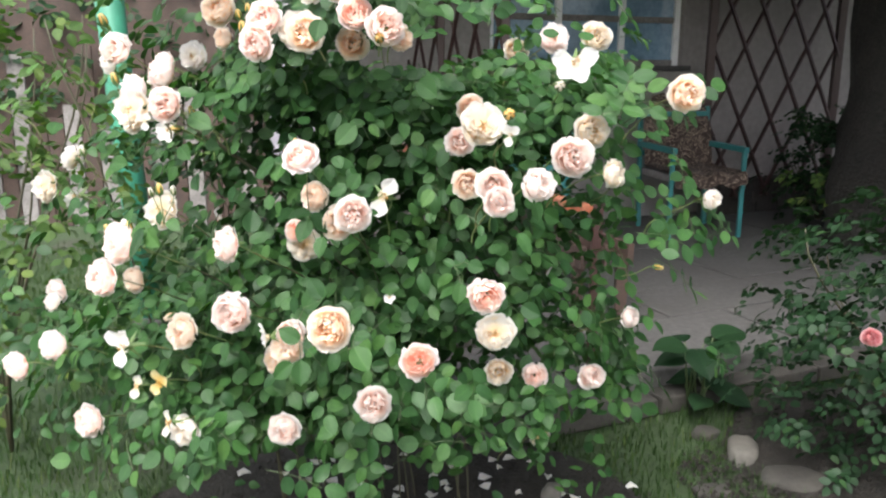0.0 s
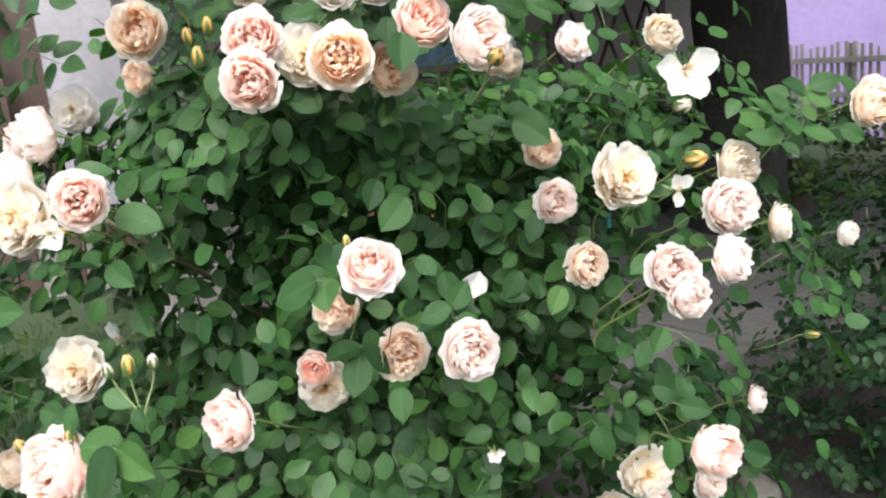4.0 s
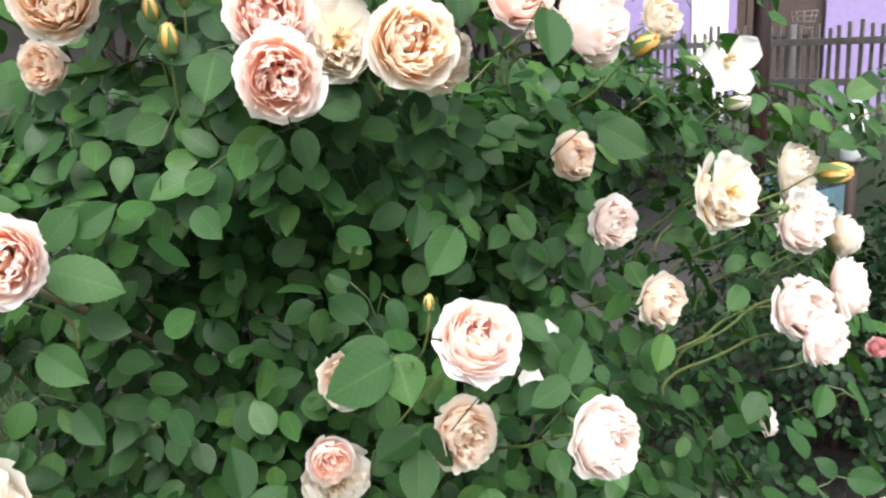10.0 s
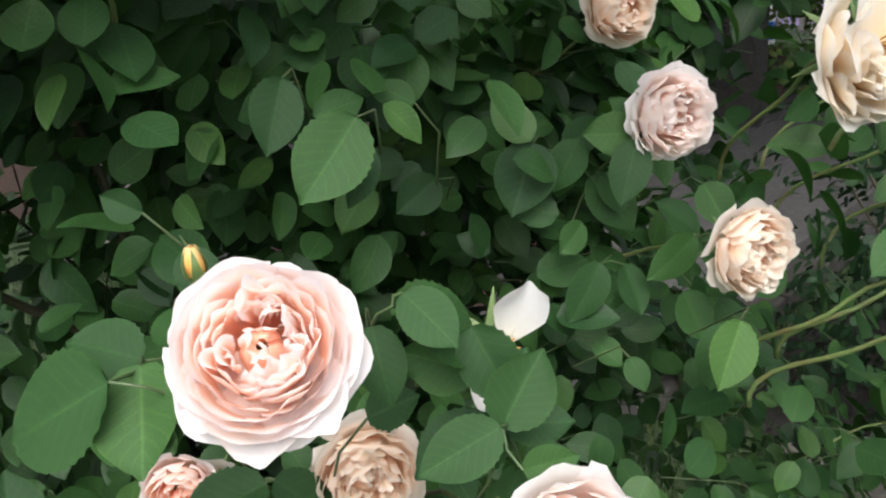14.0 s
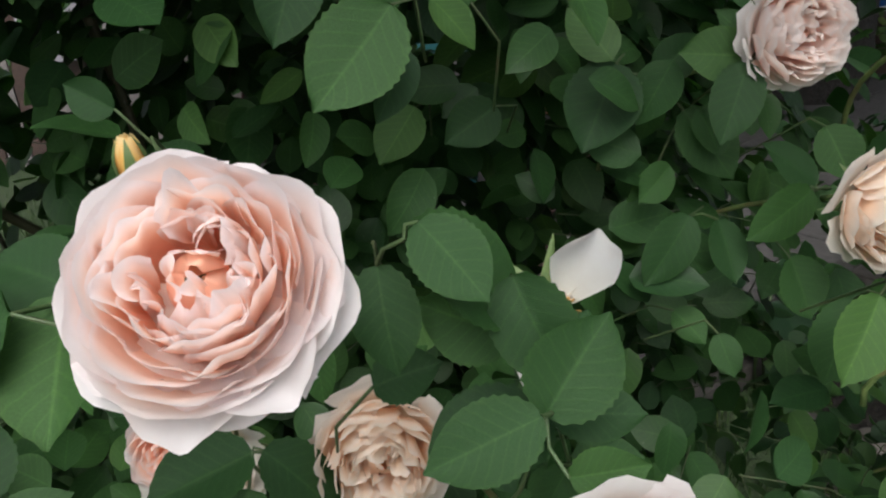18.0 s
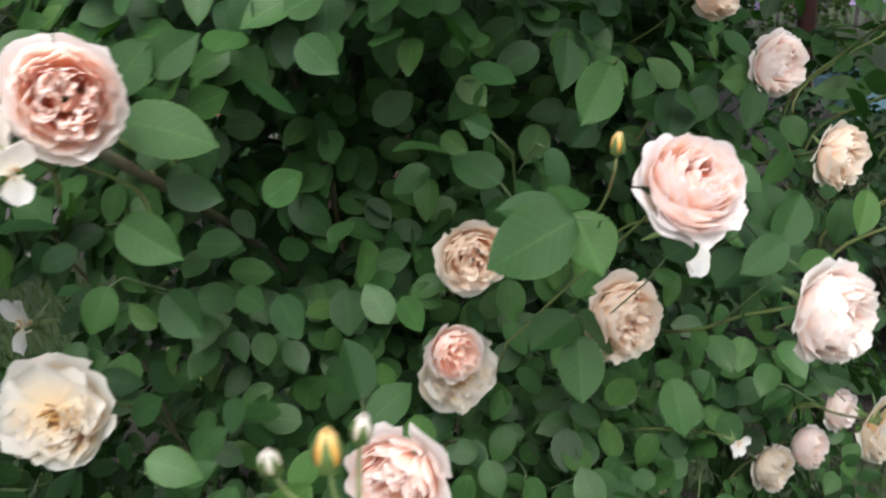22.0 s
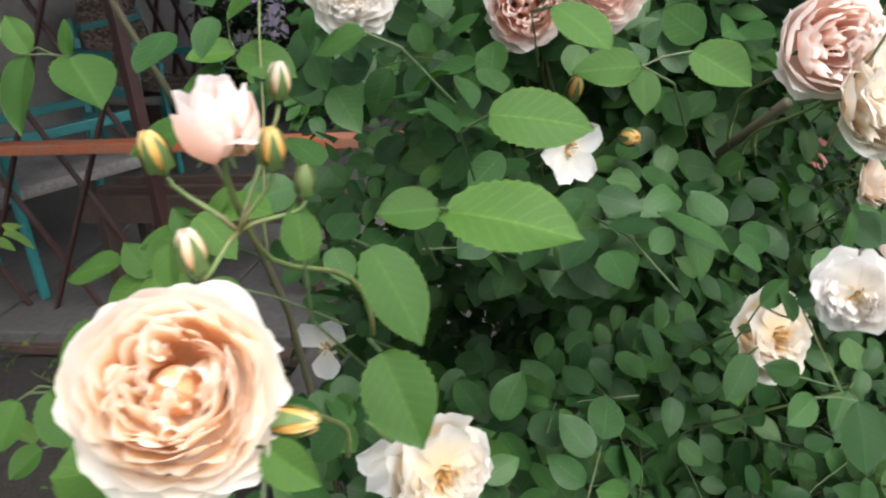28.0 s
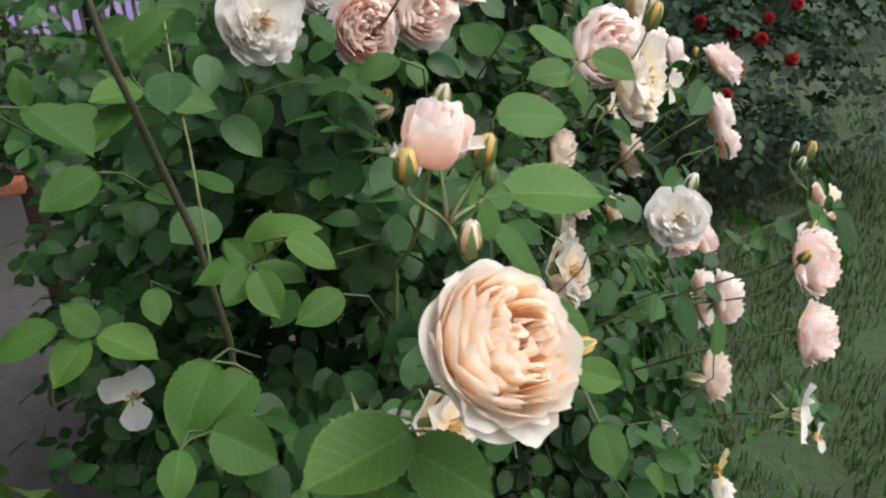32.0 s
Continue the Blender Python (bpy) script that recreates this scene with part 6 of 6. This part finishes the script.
# inner leaves fill the body of the bush
for k in range(2100):
    c, r, d, *_ = rng.choice(cane_ends)
    o = Vector((AX.x - c.x, AX.y - c.y, -0.15 * c.z))
    p = c + o * rng.uniform(0.15, 0.85) + Vector((rng.gauss(0, 0.13), rng.gauss(0, 0.09), rng.gauss(-0.03, 0.14)))
    p.z = max(0.3, p.z)
    f = Vector((p.x - AX.x, p.y - AX.y - 0.3, 0)).normalized()
    a = rng.uniform(0, 6.283)
    n = (f * 0.8 + Vector((rng.gauss(0, 0.4), rng.gauss(0, 0.4), 0.7))).normalized()
    got, stalk = [], []
    compound(rng, p, Vector((math.cos(a), math.sin(a), -0.1)), n, rng.uniform(0.040, 0.055), got, stalk, rng.choice((5, 5, 7)))
    keep = [m for m in got if grows(m)]
    LEAVES += keep
    if len(keep) == len(got):
        STALKS += stalk
# the low and left-hand skirts of the bush
for k in range(620):
    if k % 2:
        p = Vector((rng.uniform(-1.3, -0.75), rng.uniform(2.0, 2.75), rng.uniform(0.25, 1.3)))
    else:
        a = rng.uniform(-0.3, 3.45)
        p = Vector((-0.15 + 0.62 * math.cos(a), 2.3 - 0.45 * math.sin(a) * rng.uniform(0.6, 1.1), rng.uniform(0.18, 0.75)))
    a = rng.uniform(0, 6.283)
    n = Vector((rng.gauss(-0.1, 0.4), -0.6 + rng.gauss(0, 0.4), 0.8)).normalized()
    got, stalk = [], []
    compound(rng, p, Vector((math.cos(a), math.sin(a), -0.1)), n, rng.uniform(0.038, 0.052), got, stalk, rng.choice((5, 5, 7)))
    keep = [m for m in got if grows(m)]
    LEAVES += keep
    if len(keep) == len(got):
        STALKS += stalk
# a closer roof of leaves over this side, added to shade the leaves below
for k in range(150):
    p = Vector((rng.uniform(-0.05, 0.45), rng.uniform(2.05, 2.7), rng.uniform(1.28, 1.5)))
    a = rng.uniform(0, 6.283)
    got, stalk = [], []
    compound(rng, p, Vector((math.cos(a), math.sin(a), -0.1)), Vector((rng.gauss(0, 0.3), rng.gauss(-0.3, 0.3), 0.9)).normalized(), rng.uniform(0.04, 0.054), got, stalk, 5)
    LEAVES += [m for m in got if grows(m)]
# the shaded back of the bush
for k in range(1100):
    p = Vector((rng.uniform(-0.9, 0.5), rng.uniform(2.4, 3.05), 0.0))
    p.z = rng.uniform(0.45, 1.5 if p.x > -0.6 else 1.2)
    a = rng.uniform(0, 6.283)
    got, stalk = [], []
    compound(rng, p, Vector((math.cos(a), math.sin(a), -0.1)), Vector((rng.gauss(-0.4, 0.4), rng.gauss(0, 0.5), 0.8)).normalized(), rng.uniform(0.04, 0.055), got, stalk, 5)
    LEAVES += [m for m in got if grows(m)]
# leaflets that stand out at the front are parts, the rest one mass
front = [m for m in LEAVES if m.translation.y < 1.95 and m.translation.z > 0.8 and -1.1 < m.translation.x < 0.4][:260]
chosen = set(id(m) for m in front)
for k, m in enumerate(front):
    child("leaflet", FINE_LEAVES[k % 4], bush, m)
joined_leaves("foliage", [m for m in LEAVES if id(m) not in chosen], LEAF, bush, "dense dull-green rose leaves")
# stalks that tie the single leaflets together and into the bush
for k, (p, w) in enumerate(BASES):
    near = [q for q, _ in BASES[:k] if (q - p).length < 0.045]
    if near:
        q = min(near, key=lambda g: (g - p).length)
        STALKS.append((p, p.lerp(q, 0.5) + w * 0.003, q))
    else:
        inward = Vector((AX.x - p.x, AX.y - p.y, 0)).normalized()
        STALKS.append((p, p + w * 0.02 - Vector((0, 0, 0.012)), p + w * 0.03 + inward * 0.05 - Vector((0, 0, 0.06))))
sv, sf = [], []
for a, b, c in STALKS:
    v, f = tube([a, b, c], 0.0009, 0.0009, 4, cap=False)
    n = len(sv)
    sv += v
    sf += [tuple(q + n for q in g) for g in f]
stalk_ob = child("leaf_stalk", mesh_of("leaf_stalk", sv, sf, STALK), bush, Matrix())
stalk_ob["kind"] = "stuff"


# ---- other shrubs ----
def shrub(name, label, cx, cy, rx, ry, z0, z1, count, size, material, category="rose bush", seed=1, flowers=(), reds=None):
    """A lower shrub: canes, a mass of leaves, and given flowers."""
    r = random.Random(seed)
    t = thing(name, label, category, (cx, cy, 0))
    mats, stems = [], []
    for k in range(count):
        a, q = r.uniform(0, 6.283), r.random() ** 0.45
        zf = r.random() ** 0.75
        bulge = 0.45 + 0.75 * math.sin(min(1, 0.2 + zf * 0.95) * math.pi * 0.8)
        lump = 1 + 0.35 * noise.noise(Vector((math.cos(a) * 1.5, math.sin(a) * 1.5, zf * 3 + seed)))
        p = Vector((cx + rx * q * bulge * lump * math.cos(a), cy + ry * q * bulge * lump * math.sin(a), z0 + (z1 - z0) * zf * lump))
        o = Vector((math.cos(a), math.sin(a), 0))
        n = (o * 0.7 + Vector((r.gauss(0, 0.4), r.gauss(0, 0.4), 0.9))).normalized()
        b = r.uniform(0, 6.283)
        compound(r, p, Vector((math.cos(b), math.sin(b), 0)), n, size * r.uniform(0.8, 1.15), mats, stems, r.choice((5, 7)))
    joined_leaves("foliage", mats, material, t)
    for k in range(9):
        a = 6.283 * k / 9
        e = Vector((cx + rx * 0.75 * math.cos(a), cy + ry * 0.75 * math.sin(a), z0 + (z1 - z0) * r.uniform(0.6, 1.0)))
        v, f = tube(bezier((cx, cy, 0), (cx, cy, e.z * 0.5), (e.x, e.y, e.z * 0.7), e, 9), 0.008, 0.003, 6)
        child("cane", mesh_of("cane", v, f, BARK), t, Matrix())
    for x, y, z, s, kind, material2, yaw in flowers:
        bloom(t, x, y, z, s, kind, material2, yaw, 10)
    return t


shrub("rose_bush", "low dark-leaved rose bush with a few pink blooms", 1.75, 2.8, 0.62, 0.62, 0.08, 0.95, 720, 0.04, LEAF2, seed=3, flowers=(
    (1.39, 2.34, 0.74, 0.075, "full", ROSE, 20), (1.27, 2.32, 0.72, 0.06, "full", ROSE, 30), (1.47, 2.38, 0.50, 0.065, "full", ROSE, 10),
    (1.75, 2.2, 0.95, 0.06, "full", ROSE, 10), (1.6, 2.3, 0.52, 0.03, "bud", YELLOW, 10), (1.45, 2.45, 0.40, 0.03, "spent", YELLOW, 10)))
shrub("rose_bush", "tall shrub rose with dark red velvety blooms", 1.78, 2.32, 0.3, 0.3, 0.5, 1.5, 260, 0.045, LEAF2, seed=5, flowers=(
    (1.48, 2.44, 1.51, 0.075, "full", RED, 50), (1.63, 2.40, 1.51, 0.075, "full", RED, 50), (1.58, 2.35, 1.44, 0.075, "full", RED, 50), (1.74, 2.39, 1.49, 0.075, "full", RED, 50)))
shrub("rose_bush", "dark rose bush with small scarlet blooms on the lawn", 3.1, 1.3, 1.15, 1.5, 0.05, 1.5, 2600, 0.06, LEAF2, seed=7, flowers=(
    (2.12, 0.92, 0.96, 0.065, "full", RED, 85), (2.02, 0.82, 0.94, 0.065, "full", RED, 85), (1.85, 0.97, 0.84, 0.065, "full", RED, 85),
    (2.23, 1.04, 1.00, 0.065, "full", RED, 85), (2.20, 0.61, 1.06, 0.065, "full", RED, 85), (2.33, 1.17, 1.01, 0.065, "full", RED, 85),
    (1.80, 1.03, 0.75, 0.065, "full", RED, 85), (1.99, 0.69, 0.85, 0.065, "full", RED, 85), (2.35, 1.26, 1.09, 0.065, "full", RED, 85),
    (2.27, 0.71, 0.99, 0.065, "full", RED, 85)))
shrub("shrub", "yellow-green leggy shrub beside the lawn", -1.75, 2.9, 0.6, 0.5, 0.3, 1.75, 380, 0.045, LEAF3, "shrub", seed=9)
shrub("shrub", "dark shrub behind the iron lattice", 3.2, 7.15, 0.42, 0.25, 0.2, 1.05, 200, 0.06, LEAF2, "shrub", seed=11)
shrub("shrub", "green weeds along the paling fence", 4.6, 6.6, 1.4, 0.9, 0.0, 1.0, 420, 0.07, LEAF3, "shrub", seed=13)
shrub("weeds", "low green weeds on dark earth beside the terrace", -0.15, 4.2, 0.4, 0.7, 0.02, 0.22, 60, 0.04, LEAF3, "weeds", seed=19)
shrub("hedge", "dark hedge at the far side of the lawn", 7.5, -1.0, 1.2, 3.5, 0.1, 2.4, 700, 0.12, LEAF2, "hedge", seed=15)
shrub("hedge", "dark shrubs before the shed", -4.2, 8.2, 2.0, 0.8, 0.2, 3.4, 600, 0.12, LEAF2, "hedge", seed=17)

# shed with leaning boards beyond the green post
shed = thing("shed", "old shed wall with grey upright boards and white sheet", "shed", (-2.6, 8.0, 0))
rng = random.Random(31)
for k in range(26):
    x = -4.6 + k * 0.16
    part("board", box((x, 7.4, 0), (x + 0.15, 7.425, 1.5 + rng.uniform(-0.6, 0.4)), 0.004), GREYWOOD if k % 5 in (1, 3) else DARKWOOD, shed)
part("white_sheet", box((-1.75, 7.30, 0.7), (-0.9, 7.33, 2.6), 0.005), SHEET, shed)
part("dark_wall", box((-5.2, 7.6, 0), (0.4, 7.7, 3.2), 0.005), DARKWOOD, shed)

# plastic bottle upside down on a stick, and a dark bin with a blue bottle beyond the trunk
marker = thing("plastic_bottle", "white plastic canister stuck on a dark wooden stake", "bottle", (1.738, 2.757, 0))
v, f = tube([(1.74, 2.76, 0.0), (1.738, 2.757, 0.6), (1.738, 2.757, 1.16)], 0.02, 0.017, 8)
child("stick", mesh_of("stick", v, f, DARKWOOD), marker, Matrix())


def lathe(profile, sides=16):
    """A turned body from (radius, height) pairs."""
    vs, fs = [], []
    for r, z in profile:
        vs += [Vector((r * math.cos(6.2832 * k / sides), r * math.sin(6.2832 * k / sides), z)) for k in range(sides)]
    for j in range(len(profile) - 1):
        for k in range(sides):
            a, b = j * sides + k, j * sides + (k + 1) % sides
            fs.append((a, b, b + sides, a + sides))
    fs += [tuple(range(sides))[::-1], tuple(range((len(profile) - 1) * sides, len(profile) * sides))]
    return vs, fs


v, f = lathe([(0.03, -0.09), (0.038, -0.085), (0.04, -0.04), (0.038, 0.0), (0.04, 0.045), (0.03, 0.07), (0.014, 0.08), (0.014, 0.1)])
child("bottle_body", mesh_of("bottle_body", v, f, WHITEWALL), marker, Matrix.Translation((1.738, 2.757, 1.2)))
bin_ = thing("waste_bin", "dark round bin on the bare ground", "bin", (4.0, 6.5, 0))
v, f = lathe([(0.13, 0.0), (0.15, 0.25), (0.16, 0.5), (0.17, 0.52), (0.165, 0.54)])
child("body", mesh_of("body", v, f, DARKWOOD), bin_, Matrix.Translation((4.0, 6.5, 0)))
v, f = lathe([(0.165, 0.54), (0.17, 0.555), (0.05, 0.575)])
child("lid", mesh_of("lid", v, f, DARKWOOD), bin_, Matrix.Translation((4.0, 6.5, 0)))
BLUE = plain("blue_label", (0.02, 0.12, 0.4), (0.03, 0.16, 0.5), 10, 0.4)
blue = thing("bottle", "small bottle with a blue label on the bin", "bottle", (4.0, 6.5, 0.575))
v, f = lathe([(0.045, 0.0), (0.05, 0.02), (0.05, 0.19), (0.02, 0.24), (0.02, 0.28)])
child("body", mesh_of("body", v, f, WHITEWALL), blue, Matrix.Translation((4.0, 6.5, 0.575)))
v, f = lathe([(0.0515, 0.04), (0.0515, 0.17)])
child("label", mesh_of("label", v, f, BLUE), blue, Matrix.Translation((4.0, 6.5, 0.575)), "blue paper label")

# pale blue trough on the bare ground
trough = thing("wooden_trough", "pale blue painted wooden trough on bare ground", "trough", (4.7, 5.25, 0))
for lo, hi in (((4.5, 4.95, 0.0), (4.53, 5.6, 0.28)), ((4.87, 4.95, 0.0), (4.9, 5.6, 0.28)), ((4.53, 4.95, 0.0), (4.87, 4.98, 0.28)), ((4.53, 5.57, 0.0), (4.87, 5.6, 0.28))):
    part("side_board", box(lo, hi, 0.004), BLUEWOOD, trough)
part("base_board", box((4.53, 4.98, 0.01), (4.87, 5.57, 0.04), 0.004), BLUEWOOD, trough)

# round wire basket hung on the palings
basket = thing("wire_basket", "round grey wire basket hung on the paling fence", "basket", (8.29, 8.04, 1.46))
bc = Vector((8.29, 8.04, 1.46))
for z, r in ((-0.1, 0.11), (-0.03, 0.13), (0.04, 0.145), (0.1, 0.155)):
    v, f = tube([bc + Vector((r * math.cos(a * 0.3142), r * math.sin(a * 0.3142), z)) for a in range(21)], 0.007, 0.007, 5)
    child("hoop", mesh_of("hoop", v, f, GREYWOOD), basket, Matrix())
for k in range(10):
    a = 0.628 * k
    v, f = tube([bc + Vector((0.11 * math.cos(a), 0.11 * math.sin(a), -0.1)), bc + Vector((0.155 * math.cos(a), 0.155 * math.sin(a), 0.1))], 0.005, 0.005, 5)
    child("wire", mesh_of("wire", v, f, GREYWOOD), basket, Matrix())

# ---- grass ----
rng = random.Random(77)
gv, gf = [], []


def blades(n, x0, x1, y0, y1, tall):
    for _ in range(n):
        x, y = rng.uniform(x0, x1), rng.uniform(y0, y1)
        if noise.noise(Vector((x * 1.6, y * 1.6, 4))) < -0.3 or (Vector((x, y, 0)) - EDGE).dot(BACK) > -0.1 and (Vector((x, y, 0)) - EDGE).dot(ALONG) > 0.4:
            continue
        if ((x + 0.15) / 0.9) ** 2 + ((y - 2.35) / 0.65) ** 2 < 1:
            continue
        if min(x - x0, x1 - x, y - y0, y1 - y) < rng.uniform(0, 1.6):
            continue
        z = ground_height(x, y)
        a, h = rng.uniform(0, 6.283), tall * rng.uniform(0.5, 1.3)
        w = 0.0021
        lx, ly = h * rng.uniform(0.1, 0.7) * math.cos(a), h * rng.uniform(0.1, 0.7) * math.sin(a)
        s = len(gv)
        gv.extend(((x - w * math.sin(a), y + w * math.cos(a), z - 0.005), (x + w * math.sin(a), y - w * math.cos(a), z - 0.005),
                   (x + lx * 0.4 + w * math.sin(a), y + ly * 0.4 - w * math.cos(a), z + h * 0.6), (x + lx * 0.4 - w * math.sin(a), y + ly * 0.4 + w * math.cos(a), z + h * 0.6), (x + lx, y + ly, z + h)))
        gf.extend(((s, s + 1, s + 2, s + 3), (s + 3, s + 2, s + 4)))


blades(190000, -4.5, 4.5, -1.5, 6.8, 0.045)
GRASS = leaf_mat("grass_blade", (0.015, 0.04, 0.009), (0.031, 0.066, 0.015), (0.07, 0.09, 0.028), 0.6)
tagged(new("grass", mesh_of("grass", gv, gf, GRASS, [0.5] * len(gv))), "short uneven green lawn grass", "grass", kind="stuff")

# white petals that have dropped on the earth
rng = random.Random(91)
pv, pf, pp = [], [], []
for k in range(190):
    x, y = -0.1 + rng.gauss(0, 0.33), 2.15 + rng.gauss(0, 0.3)
    if ((x + 0.15) / 0.9) ** 2 + ((y - 2.35) / 0.66) ** 2 > 1:
        continue
    a, s, z = rng.uniform(0, 6.283), rng.uniform(0.012, 0.024), 0.095
    n = len(pv)
    for i in range(6):
        b = a + 6.283 * i / 6
        pv.append((x + s * math.cos(b) * (1.2 if i % 3 else 0.8), y + s * math.sin(b), z + 0.008 * math.sin(b * 2 + k)))
        pp.append(1.0)
    pv.append((x, y, z - 0.003))
    pp.append(0.6)
    pf.extend((n + i, n + (i + 1) % 6, n + 6) for i in range(6))
tagged(new("fallen_petals", mesh_of("fallen_petals", pv, pf, WHITE, pp)), "scattered white petals dropped on dark earth", "petals", kind="stuff")

# clods and litter on the earth of the beds
rng = random.Random(57)
cv, cf = [], []
for cx, cy, rx, ry in ((-0.15, 2.35, 0.95, 0.72), (1.85, 2.95, 0.75, 0.7), (1.2, 2.75, 0.35, 0.3)):
    for k in range(1100):
        a, q = rng.uniform(0, 6.283), rng.random() ** 0.5
        x, y = cx + rx * q * math.cos(a), cy + ry * q * math.sin(a)
        r = 0.004 + 0.012 * rng.random() ** 3
        z = 0.02 + (0.07 * (1 - q**3) if rx > 0.5 else 0.0)
        n = len(cv)
        for dx, dy, dz in ((1, 0, 0), (-0.4, 0.9, 0), (-0.6, -0.8, 0), (0.1, 0.1, 0.8), (0, 0, -0.7)):
            cv.append((x + r * (dx + rng.uniform(-0.4, 0.4)), y + r * (dy + rng.uniform(-0.4, 0.4)), z + r * (dz + rng.uniform(-0.2, 0.2))))
        cf.extend(((n, n + 1, n + 3), (n + 1, n + 2, n + 3), (n + 2, n, n + 3), (n + 1, n, n + 4), (n + 2, n + 1, n + 4), (n, n + 2, n + 4)))
tagged(new("earth_clods", mesh_of("earth_clods", cv, cf, SOIL, smooth=False)), "dark crumbs of earth on the beds", "soil", kind="stuff")
